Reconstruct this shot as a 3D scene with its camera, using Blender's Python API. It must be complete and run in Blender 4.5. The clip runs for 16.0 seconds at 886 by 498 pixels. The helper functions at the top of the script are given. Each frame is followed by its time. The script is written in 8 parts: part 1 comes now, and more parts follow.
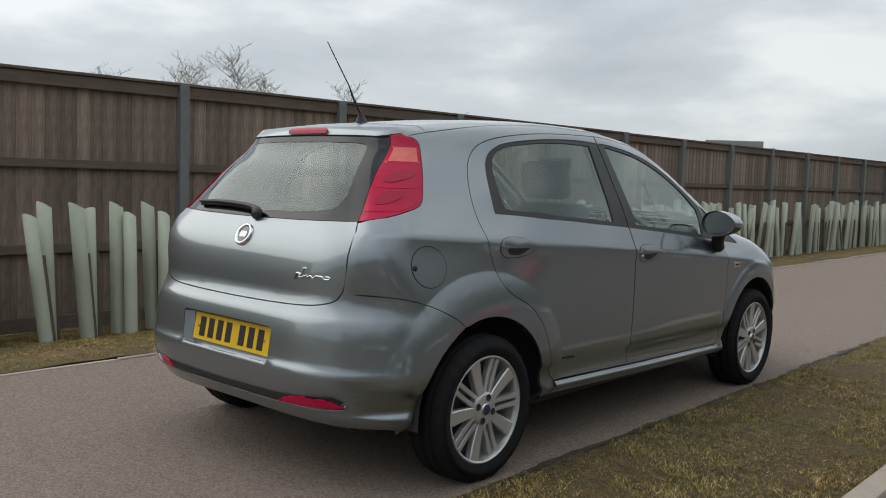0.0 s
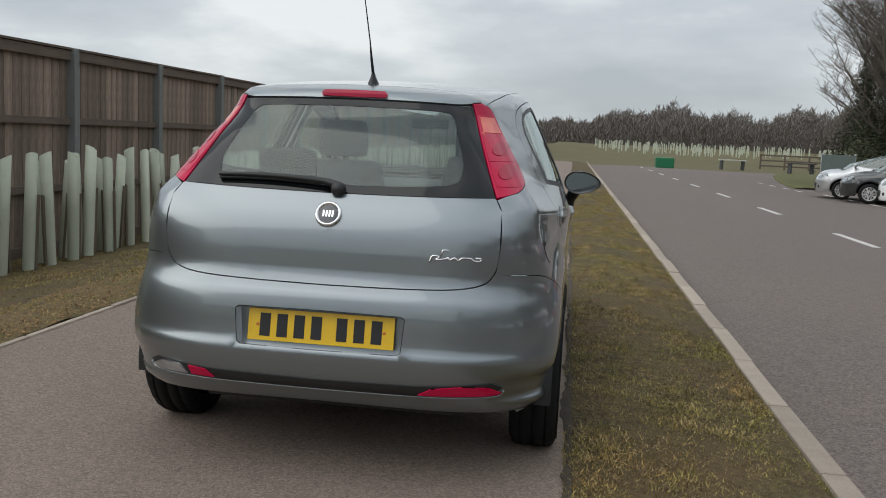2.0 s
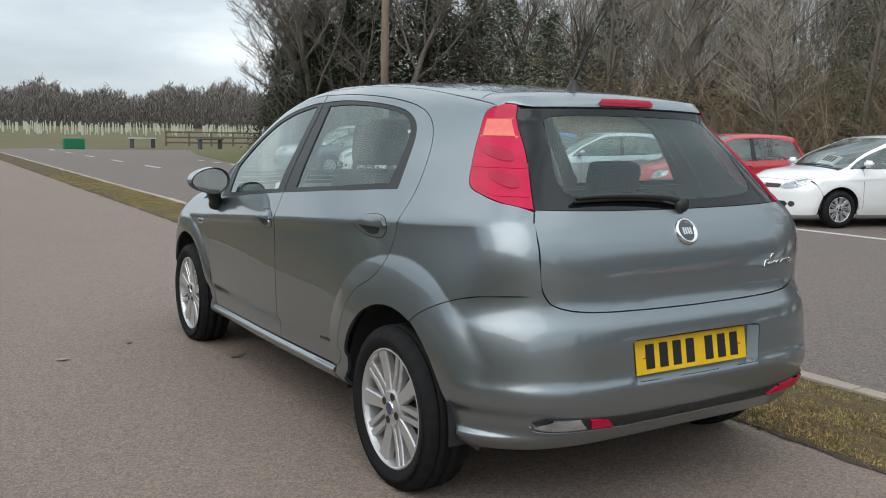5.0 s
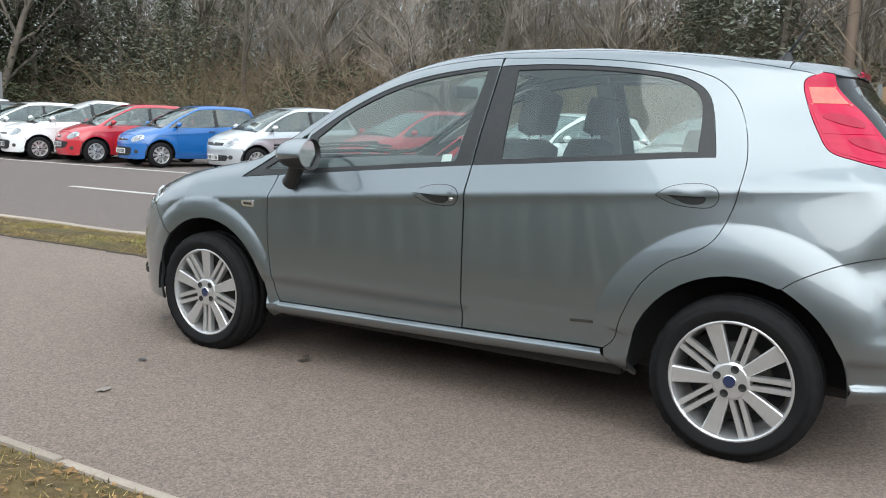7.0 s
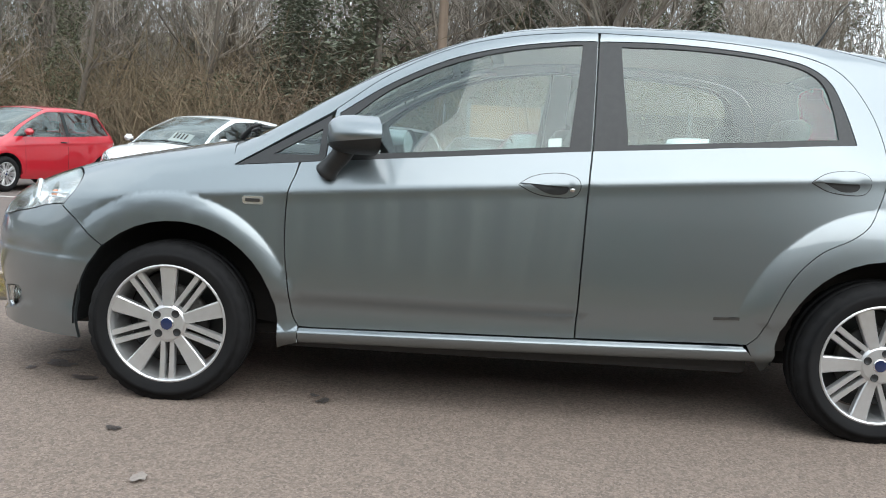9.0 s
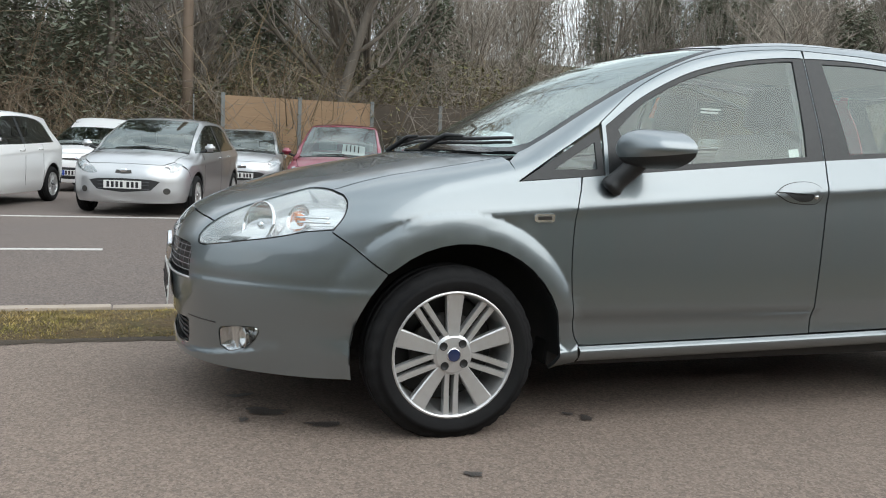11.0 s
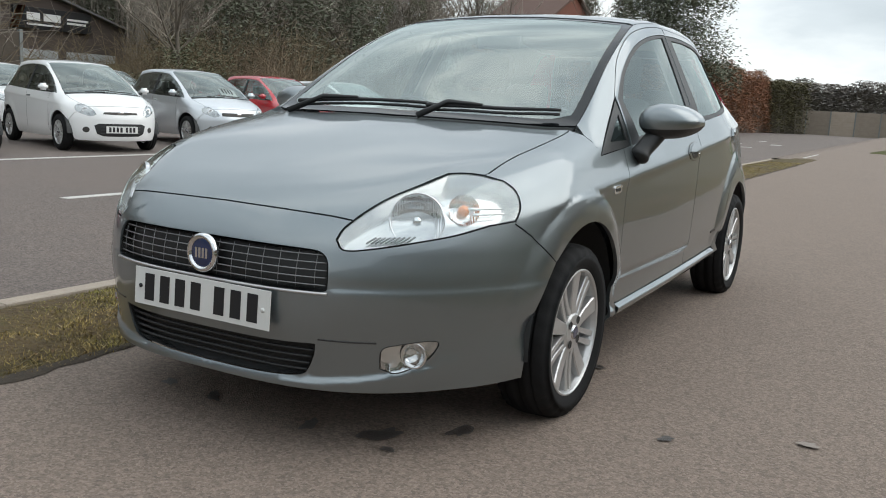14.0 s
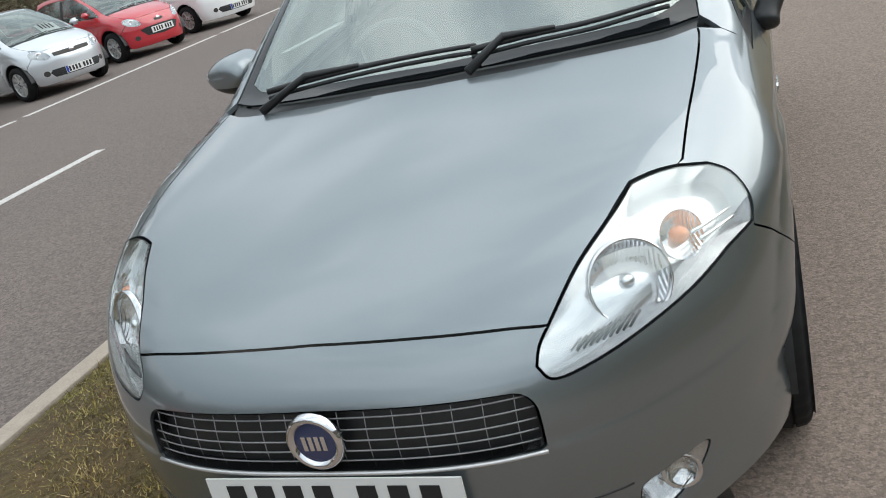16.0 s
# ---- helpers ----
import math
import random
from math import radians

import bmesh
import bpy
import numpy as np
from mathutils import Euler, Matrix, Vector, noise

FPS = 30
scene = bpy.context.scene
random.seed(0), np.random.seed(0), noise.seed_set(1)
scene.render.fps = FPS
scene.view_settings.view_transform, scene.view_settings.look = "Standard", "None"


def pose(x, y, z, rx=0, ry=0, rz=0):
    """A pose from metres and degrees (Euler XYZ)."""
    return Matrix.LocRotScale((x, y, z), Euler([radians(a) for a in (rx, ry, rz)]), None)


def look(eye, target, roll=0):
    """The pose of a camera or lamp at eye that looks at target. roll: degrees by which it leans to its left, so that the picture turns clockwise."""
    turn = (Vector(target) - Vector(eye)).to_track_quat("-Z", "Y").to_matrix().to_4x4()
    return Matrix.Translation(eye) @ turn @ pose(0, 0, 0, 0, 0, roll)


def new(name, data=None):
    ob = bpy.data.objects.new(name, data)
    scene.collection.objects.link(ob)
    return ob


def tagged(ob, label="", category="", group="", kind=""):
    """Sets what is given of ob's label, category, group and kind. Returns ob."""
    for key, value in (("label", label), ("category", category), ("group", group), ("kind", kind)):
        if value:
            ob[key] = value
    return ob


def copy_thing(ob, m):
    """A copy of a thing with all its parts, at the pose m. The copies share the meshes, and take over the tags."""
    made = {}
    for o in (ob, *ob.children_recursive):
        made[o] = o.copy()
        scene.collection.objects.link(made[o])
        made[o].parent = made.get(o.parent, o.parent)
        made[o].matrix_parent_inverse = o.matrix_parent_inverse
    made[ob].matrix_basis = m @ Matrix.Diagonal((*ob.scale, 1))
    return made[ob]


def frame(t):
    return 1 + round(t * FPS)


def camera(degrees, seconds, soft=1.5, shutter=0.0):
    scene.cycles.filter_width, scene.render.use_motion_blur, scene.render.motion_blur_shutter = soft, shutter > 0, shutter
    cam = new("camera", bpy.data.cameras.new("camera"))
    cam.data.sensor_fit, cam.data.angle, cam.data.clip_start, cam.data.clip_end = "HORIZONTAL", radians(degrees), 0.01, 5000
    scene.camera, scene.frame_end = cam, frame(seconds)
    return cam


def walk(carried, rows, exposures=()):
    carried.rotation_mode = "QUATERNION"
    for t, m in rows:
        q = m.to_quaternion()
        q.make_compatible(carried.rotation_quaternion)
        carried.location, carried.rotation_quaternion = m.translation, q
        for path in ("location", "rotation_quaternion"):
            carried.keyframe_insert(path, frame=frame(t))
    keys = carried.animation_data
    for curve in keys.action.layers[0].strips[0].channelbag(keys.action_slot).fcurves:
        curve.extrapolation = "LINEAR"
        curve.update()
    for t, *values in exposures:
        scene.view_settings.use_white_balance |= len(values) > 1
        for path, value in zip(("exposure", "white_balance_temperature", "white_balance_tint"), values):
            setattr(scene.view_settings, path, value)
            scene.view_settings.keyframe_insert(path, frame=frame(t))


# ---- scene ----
cam = camera(53.7, 16.0, soft=1.0)
PATH = [
    (0, (2.933, -2.617, 1.18), (1.593, -1.141, 1.019), 1.8),
    (0.5, (2.483, -2.945, 1.133), (1.319, -1.326, 0.979), 2.6),
    (1, (1.932, -3.193, 1.155), (1.037, -1.418, 0.937), 3.4),
    (1.5, (1.362, -3.451, 1.257), (0.752, -1.562, 1.011), 2.9),
    (2, (0.819, -3.502, 1.213), (0.542, -1.537, 0.961), 2.7),
    (2.5, (0.292, -3.551, 1.233), (0.176, -1.57, 0.982), 2.1),
    (3, (-0.265, -3.584, 1.248), (-0.23, -1.601, 0.988), 1.9),
    (3.2, (-0.486, -3.561, 1.26), (-0.29, -1.589, 0.994), 1.2),
    (5.3, (-2.553, -2.396, 1.23), (-1.396, -0.787, 0.963), 0.3),
    (5.5, (-2.781, -2.238, 1.208), (-1.547, -0.688, 0.934), -0.3),
    (6, (-3.194, -1.789, 1.098), (-1.85, -0.327, 0.859), 0.9),
    (6.5, (-3.592, -1.257, 1.135), (-2.014, -0.059, 0.862), 1.6),
    (7, (-3.824, -0.652, 1.143), (-2.128, 0.368, 0.854), 1.6),
    (7.5, (-3.98, -0.097, 1.089), (-2.134, 0.625, 0.828), 1.9),
    (8, (-3.986, 0.455, 1.058), (-2.049, 0.877, 0.799), 2.1),
    (8.5, (-3.927, 0.979, 1.015), (-1.956, 1.221, 0.783), 2.0),
    (9, (-3.85, 1.481, 0.943), (-1.862, 1.523, 0.723), 3.2),
    (9.5, (-3.789, 2.049, 0.958), (-1.803, 2.031, 0.726), 3.2),
    (9.7, (-3.77, 2.26, 0.942), (-1.786, 2.185, 0.702), 3.4),
    (11.8, (-3.182, 4.148, 0.926), (-1.529, 3.037, 0.742), 2.4),
    (12, (-3.111, 4.306, 0.918), (-1.535, 3.088, 0.739), 2.8),
    (12.5, (-2.94, 4.664, 0.935), (-1.461, 3.33, 0.752), 3.3),
    (13, (-2.615, 4.919, 0.95), (-1.355, 3.38, 0.734), 3.4),
    (13.5, (-2.214, 5.112, 0.993), (-1.169, 3.431, 0.712), 4.1),
    (14, (-1.781, 5.2, 1.017), (-0.83, 3.473, 0.683), 3.1),
    (14.5, (-1.374, 5.201, 1.129), (-0.49, 3.473, 0.646), 0.5),
    (15, (-1.049, 5.142, 1.194), (-0.273, 3.389, 0.623), -7.3),
    (15.5, (-0.864, 4.862, 1.255), (-0.122, 3.128, 0.589), -11.0),
    (16, (-0.806, 4.498, 1.374), (-0.08, 2.785, 0.641), -15.1),
]
walk(cam, [(t, look(eye, aim, roll)) for t, eye, aim, roll in PATH],
     [(0.0, -0.16, 6500, 10), (3.2, -0.16, 6450, 10), (5.3, 0.28, 6270, 8), (7.0, 0.66, 6190, 8), (9.0, 0.75, 6210, 8), (9.7, 0.70, 6230, 8), (11.8, 0.20, 6400, 8), (13.0, 0.11, 6420, 8), (15.0, 0.24, 6400, 8), (16.0, 0.34, 6350, 8)])


# ---------------------------------------------------------------- world and light
SUN_ELEV, SUN_ROT = radians(40), radians(236)
world = bpy.data.worlds.new("overcast_sky")
scene.world = world
world.use_nodes = True
wt = world.node_tree
wt.nodes.clear()
w_out = wt.nodes.new("ShaderNodeOutputWorld")
w_bg = wt.nodes.new("ShaderNodeBackground")
w_sky = wt.nodes.new("ShaderNodeTexSky")
w_sky.sky_type = "NISHITA"
w_sky.sun_disc = False
w_sky.sun_elevation, w_sky.sun_rotation = SUN_ELEV, SUN_ROT
w_co = wt.nodes.new("ShaderNodeTexCoord")
w_map = wt.nodes.new("ShaderNodeMapping")
w_map.inputs["Scale"].default_value = (1.0, 1.0, 3.2)
w_n1 = wt.nodes.new("ShaderNodeTexNoise")
w_n1.inputs["Scale"].default_value, w_n1.inputs["Detail"].default_value = 2.1, 7
w_n1.inputs["Roughness"].default_value = 0.52
w_ramp = wt.nodes.new("ShaderNodeValToRGB")
w_ramp.color_ramp.elements[0].position, w_ramp.color_ramp.elements[0].color = 0.36, (0.50, 0.55, 0.585, 1)
w_ramp.color_ramp.elements[1].position, w_ramp.color_ramp.elements[1].color = 0.60, (0.93, 0.96, 0.965, 1)
w_e = w_ramp.color_ramp.elements.new(0.5)
w_e.color = (0.66, 0.71, 0.745, 1)
w_scale = wt.nodes.new("ShaderNodeMix")
w_scale.data_type, w_scale.blend_type = "RGBA", "MULTIPLY"
w_scale.inputs[0].default_value = 1.0
w_scale.inputs[7].default_value = (0.11, 0.11, 0.11, 1)
w_mix = wt.nodes.new("ShaderNodeMix")
w_mix.data_type = "RGBA"
w_mix.inputs[0].default_value = 0.9
wt.links.new(w_co.outputs["Generated"], w_map.inputs[0])
wt.links.new(w_map.outputs[0], w_n1.inputs["Vector"])
wt.links.new(w_n1.outputs["Fac"], w_ramp.inputs[0])
wt.links.new(w_sky.outputs[0], w_scale.inputs[6])
wt.links.new(w_scale.outputs[2], w_mix.inputs[6])
wt.links.new(w_ramp.outputs[0], w_mix.inputs[7])
w_sep = wt.nodes.new("ShaderNodeSeparateXYZ")
w_rise = wt.nodes.new("ShaderNodeMapRange")
w_rise.inputs[1].default_value, w_rise.inputs[2].default_value = 0.15, 0.95
w_rise.inputs[3].default_value, w_rise.inputs[4].default_value = 1.27, 1.95
w_over = wt.nodes.new("ShaderNodeMix")
w_over.data_type, w_over.blend_type = "RGBA", "MULTIPLY"
w_over.inputs[0].default_value = 1.0
wt.links.new(w_co.outputs["Generated"], w_sep.inputs[0])
wt.links.new(w_sep.outputs["Z"], w_rise.inputs[0])
wt.links.new(w_mix.outputs[2], w_over.inputs[6])
w_dot = wt.nodes.new("ShaderNodeVectorMath")
w_dot.operation = "DOT_PRODUCT"
w_dot.inputs[1].default_value = (math.sin(SUN_ROT), math.cos(SUN_ROT), 0.0)
w_side = wt.nodes.new("ShaderNodeMapRange")
w_side.inputs[1].default_value, w_side.inputs[2].default_value = -1.0, 1.0
w_side.inputs[3].default_value, w_side.inputs[4].default_value = 0.92, 1.10
w_mul = wt.nodes.new("ShaderNodeMath")
w_mul.operation = "MULTIPLY"
wt.links.new(w_co.outputs["Generated"], w_dot.inputs[0])
wt.links.new(w_dot.outputs["Value"], w_side.inputs[0])
wt.links.new(w_rise.outputs[0], w_mul.inputs[0])
wt.links.new(w_side.outputs[0], w_mul.inputs[1])
wt.links.new(w_mul.outputs[0], w_over.inputs[7])
wt.links.new(w_over.outputs[2], w_bg.inputs[0])
w_bg.inputs[1].default_value = 0.84
wt.links.new(w_bg.outputs[0], w_out.inputs[0])

sun = new("sun", bpy.data.lights.new("sun", "SUN"))
sun.data.energy, sun.data.angle, sun.data.color = 1.15, radians(70), (1.0, 0.96, 0.9)
sun.matrix_world = look((0, 0, 0), (-math.sin(SUN_ROT) * math.cos(SUN_ELEV), -math.cos(SUN_ROT) * math.cos(SUN_ELEV), -math.sin(SUN_ELEV)))


# ---------------------------------------------------------------- materials
def mat(name, base, rough=0.6, metal=0.0, vary=(), bump=0.0, bump_scale=80.0, coat=0.0, coat_rough=0.05, spec=0.5, per_object=0.0, islands=False, sheen=0.0, stones=None):
    """A node material. vary: rows of (scale, amount, other colour) laid over the base as noise; bump in metres."""
    m = bpy.data.materials.new(name)
    m.use_nodes = True
    t = m.node_tree
    b = t.nodes["Principled BSDF"]
    b.inputs["Roughness"].default_value, b.inputs["Metallic"].default_value = rough, metal
    b.inputs["Specular IOR Level"].default_value = spec
    b.inputs["Coat Weight"].default_value, b.inputs["Coat Roughness"].default_value = coat, coat_rough
    col = t.nodes.new("ShaderNodeRGB")
    col.outputs[0].default_value = (*base, 1)
    out = col.outputs[0]
    co = t.nodes.new("ShaderNodeTexCoord")
    src = co.outputs["Object"]
    for scale, amount, other in vary:
        n = t.nodes.new("ShaderNodeTexNoise")
        if isinstance(scale, tuple):
            mp = t.nodes.new("ShaderNodeMapping")
            mp.inputs["Scale"].default_value = scale
            t.links.new(src, mp.inputs[0])
            t.links.new(mp.outputs[0], n.inputs["Vector"])
            n.inputs["Scale"].default_value = 1.0
        else:
            t.links.new(src, n.inputs["Vector"])
            n.inputs["Scale"].default_value = scale
        n.inputs["Detail"].default_value = 6
        n.inputs["Roughness"].default_value = 0.6
        r = t.nodes.new("ShaderNodeMapRange")
        r.inputs[1].default_value, r.inputs[2].default_value = 0.38, 0.68
        r.inputs[3].default_value, r.inputs[4].default_value = 0.0, amount
        t.links.new(n.outputs["Fac"], r.inputs[0])
        x = t.nodes.new("ShaderNodeMix")
        x.data_type = "RGBA"
        x.inputs[7].default_value = (*other, 1)
        t.links.new(r.outputs[0], x.inputs[0])
        t.links.new(out, x.inputs[6])
        out = x.outputs[2]
    if stones:
        vo = t.nodes.new("ShaderNodeTexVoronoi")
        vo.inputs["Scale"].default_value = stones[0]
        t.links.new(src, vo.inputs["Vector"])
        sep = t.nodes.new("ShaderNodeSeparateColor")
        t.links.new(vo.outputs["Color"], sep.inputs[0])
        r = t.nodes.new("ShaderNodeMapRange")
        r.inputs[3].default_value, r.inputs[4].default_value = 1 - stones[1], 1 + stones[1]
        t.links.new(sep.outputs[0], r.inputs[0])
        hs = t.nodes.new("ShaderNodeHueSaturation")
        t.links.new(r.outputs[0], hs.inputs["Value"])
        t.links.new(out, hs.inputs["Color"])
        out = hs.outputs[0]
    if per_object or islands:
        hsv = t.nodes.new("ShaderNodeHueSaturation")
        r = t.nodes.new("ShaderNodeMapRange")
        amt = per_object or 0.35
        r.inputs[3].default_value, r.inputs[4].default_value = 1 - amt, 1 + amt
        if islands:
            g = t.nodes.new("ShaderNodeNewGeometry")
            t.links.new(g.outputs["Random Per Island"], r.inputs[0])
        else:
            g = t.nodes.new("ShaderNodeObjectInfo")
            t.links.new(g.outputs["Random"], r.inputs[0])
        t.links.new(r.outputs[0], hsv.inputs["Value"])
        t.links.new(out, hsv.inputs["Color"])
        out = hsv.outputs[0]
    t.links.new(out, b.inputs["Base Color"])
    if bump:
        n = t.nodes.new("ShaderNodeTexNoise")
        n.inputs["Scale"].default_value, n.inputs["Detail"].default_value = bump_scale, 5
        t.links.new(src, n.inputs["Vector"])
        k = t.nodes.new("ShaderNodeBump")
        k.inputs["Distance"].default_value, k.inputs["Strength"].default_value = bump, 1.0
        t.links.new(n.outputs["Fac"], k.inputs["Height"])
        t.links.new(k.outputs[0], b.inputs["Normal"])
    return m


M_path = mat("path_asphalt", (0.215, 0.163, 0.131), 0.9, vary=[(0.45, 0.35, (0.15, 0.115, 0.094)), (5, 0.3, (0.16, 0.122, 0.10)), (70, 0.6, (0.12, 0.094, 0.078)), (190, 0.6, (0.31, 0.25, 0.205))], bump=0.004, bump_scale=170, stones=(120, 0.28))
M_road = mat("road_asphalt", (0.150, 0.116, 0.096), 0.9, vary=[(0.3, 0.45, (0.10, 0.086, 0.08)), (3, 0.3, (0.11, 0.095, 0.087)), (60, 0.6, (0.075, 0.064, 0.06)), (150, 0.6, (0.24, 0.20, 0.18))], bump=0.004, bump_scale=150, stones=(80, 0.32))
M_grass_ground = mat("winter_turf", (0.085, 0.060, 0.027), 0.95, vary=[(2.6, 0.9, (0.095, 0.098, 0.018)), (11, 0.8, (0.19, 0.13, 0.055)), (34, 0.85, (0.030, 0.022, 0.010)), (1.1, 0.6, (0.12, 0.070, 0.028))], bump=0.03, bump_scale=40)
M_grass_blade = mat("winter_grass_blades", (0.46, 0.36, 0.14), 0.85, vary=[(3.2, 1.0, (0.22, 0.245, 0.03)), (1.3, 0.7, (0.42, 0.25, 0.10)), (7, 0.9, (0.10, 0.07, 0.026))], islands=True, per_object=0.55)
M_soil = mat("dark_wet_soil", (0.055, 0.042, 0.030), 0.95, vary=[(25, 0.7, (0.10, 0.075, 0.05)), (120, 0.6, (0.03, 0.024, 0.018))], bump=0.006, bump_scale=120)
M_earth = mat("mulch_earth", (0.12, 0.082, 0.040), 0.95, vary=[(14, 0.8, (0.065, 0.045, 0.024)), (60, 0.6, (0.22, 0.155, 0.08)), (3, 0.7, (0.10, 0.092, 0.028))], bump=0.02, bump_scale=50)
M_green = mat("verge_grass", (0.105, 0.105, 0.032), 0.95, vary=[(1.5, 0.6, (0.14, 0.12, 0.045)), (12, 0.6, (0.07, 0.075, 0.022))], bump=0.03, bump_scale=20)
M_field = mat("field_grass", (0.10, 0.085, 0.03), 0.95, vary=[(0.05, 0.6, (0.14, 0.105, 0.05)), (0.6, 0.5, (0.075, 0.075, 0.022))])
M_kerb = mat("kerb_concrete", (0.36, 0.30, 0.24), 0.9, vary=[(7, 0.6, (0.24, 0.20, 0.16)), (90, 0.5, (0.45, 0.39, 0.33))], bump=0.002, bump_scale=150, per_object=0.12)
M_paint = mat("road_paint", (0.62, 0.60, 0.57), 0.8, vary=[(30, 0.6, (0.36, 0.34, 0.32)), (4, 0.4, (0.45, 0.43, 0.41))])
M_board = mat("fence_board", (0.285, 0.215, 0.165), 0.85, vary=[((16, 16, 1.0), 0.7, (0.165, 0.120, 0.092)), ((3, 3, 0.7), 0.55, (0.34, 0.285, 0.24)), ((80, 80, 2.5), 0.6, (0.38, 0.30, 0.235)), ((60, 60, 22), 0.5, (0.12, 0.085, 0.062)), ((9, 9, 5), 0.35, (0.07, 0.048, 0.036))], bump=0.002, bump_scale=60, per_object=0.28)
M_rail = mat("fence_rail", (0.15, 0.115, 0.09), 0.88, vary=[((2, 2, 30), 0.6, (0.07, 0.052, 0.042)), ((6, 6, 6), 0.5, (0.17, 0.135, 0.11))], bump=0.002, bump_scale=50)
M_post = mat("fence_post_concrete", (0.19, 0.20, 0.195), 0.85, vary=[(5, 0.5, (0.12, 0.13, 0.125)), (60, 0.4, (0.25, 0.26, 0.25))], bump=0.002, bump_scale=90)
M_guard = mat("tree_guard_plastic", (0.47, 0.50, 0.395), 0.6, vary=[(5, 0.6, (0.37, 0.41, 0.315)), (1.2, 0.5, (0.56, 0.57, 0.47))], per_object=0.14)
M_net = mat("green_netting", (0.015, 0.06, 0.035), 0.8, vary=[(60, 0.5, (0.03, 0.10, 0.06))])


# ---------------------------------------------------------------- small builders
def obj(name, verts, faces, material=None, parent=None, smooth=False, label=""):
    me = bpy.data.meshes.new(name)
    me.from_pydata([tuple(map(float, v)) for v in verts], [], [tuple(map(int, f)) for f in faces])
    if smooth:
        me.polygons.foreach_set("use_smooth", [True] * len(me.polygons))
    me.update()
    if material:
        me.materials.append(material)
    ob = new(name, me)
    ob.parent = parent
    if label:
        ob["label"] = label
    return ob


def part(name, bm, material, parent, label="", smooth=False):
    me = bpy.data.meshes.new(name)
    bm.normal_update()
    bm.to_mesh(me)
    bm.free()
    if smooth:
        me.polygons.foreach_set("use_smooth", [True] * len(me.polygons))
    if material:
        me.materials.append(material)
    ob = new(name, me)
    ob.parent = parent
    if label:
        ob["label"] = label
    return ob


def empty(name, m=None):
    ob = new(name)
    ob.empty_display_size = 0.2
    if m is not None:
        ob.matrix_world = m
    return ob


def box_bm(x0, x1, y0, y1, z0, z1, bevel=0.0, bm=None):
    own = bm is None
    bm = bm or bmesh.new()
    r = bmesh.ops.create_cube(bm, size=1, matrix=Matrix.LocRotScale(((x0 + x1) / 2, (y0 + y1) / 2, (z0 + z1) / 2), None, (x1 - x0, y1 - y0, z1 - z0)))
    if bevel and own:
        bmesh.ops.bevel(bm, geom=bm.edges[:], offset=bevel, segments=2, affect="EDGES", profile=0.6)
    return bm


def tube_data(path, radii, sides=6, cap=True):
    """Vertices and faces of a tube along a polyline."""
    path = [Vector(p) for p in path]
    vs, fs = [], []
    ref = Vector((0, 0, 1))
    for i, p in enumerate(path):
        d = (path[min(i + 1, len(path) - 1)] - path[max(i - 1, 0)]).normalized()
        a = d.cross(ref)
        if a.length < 1e-3:
            a = d.cross(Vector((1, 0, 0)))
        a.normalize()
        b = d.cross(a)
        r = radii[i] if hasattr(radii, "__len__") else radii
        for k in range(sides):
            an = 2 * math.pi * k / sides
            vs.append(p + (a * math.cos(an) + b * math.sin(an)) * r)
    for i in range(len(path) - 1):
        for k in range(sides):
            k2 = (k + 1) % sides
            fs.append((i * sides + k, i * sides + k2, (i + 1) * sides + k2, (i + 1) * sides + k))
    if cap:
        fs.append(tuple(range(sides - 1, -1, -1)))
        fs.append(tuple(range((len(path) - 1) * sides, len(path) * sides)))
    return vs, fs


def tube(name, path, radii, material, parent=None, sides=8, label="", smooth=True):
    v, f = tube_data(path, radii, sides)
    return obj(name, v, f, material, parent, smooth, label)


class Soup:
    """Gathers vertices and faces for one mesh."""

    def __init__(self):
        self.v, self.f = [], []

    def add(self, v, f):
        n = len(self.v)
        self.v += [tuple(p) for p in v]
        self.f += [tuple(i + n for i in q) for q in f]

    def box(self, x0, x1, y0, y1, z0, z1, m=None):
        v = [Vector((x, y, z)) for z in (z0, z1) for x, y in ((x0, y0), (x1, y0), (x1, y1), (x0, y1))]
        if m is not None:
            v = [m @ p for p in v]
        self.add(v, [(3, 2, 1, 0), (4, 5, 6, 7), (0, 1, 5, 4), (1, 2, 6, 5), (2, 3, 7, 6), (3, 0, 4, 7)])


def strip(name, xs_z, y0, y1, step, material, label, category, wob=0.0, parent=None):
    """A long sheet along y with the cross-section xs_z of (x, z)."""
    n = max(2, int((y1 - y0) / step) + 1)
    v, f = [], []
    m = len(xs_z)
    for i in range(n):
        y = y0 + (y1 - y0) * i / (n - 1)
        for x, z in xs_z:
            w = wob * (noise.noise((x * 2.1, y * 1.3, 3)) + 0.5 * noise.noise((x * 7, y * 5, 8)))
            v.append((x, y, z + w))
    for i in range(n - 1):
        for k in range(m - 1):
            a = i * m + k
            f.append((a, a + 1, a + m + 1, a + m))
    return tagged(obj(name, v, f, material, parent, True), label, category, kind="structure")


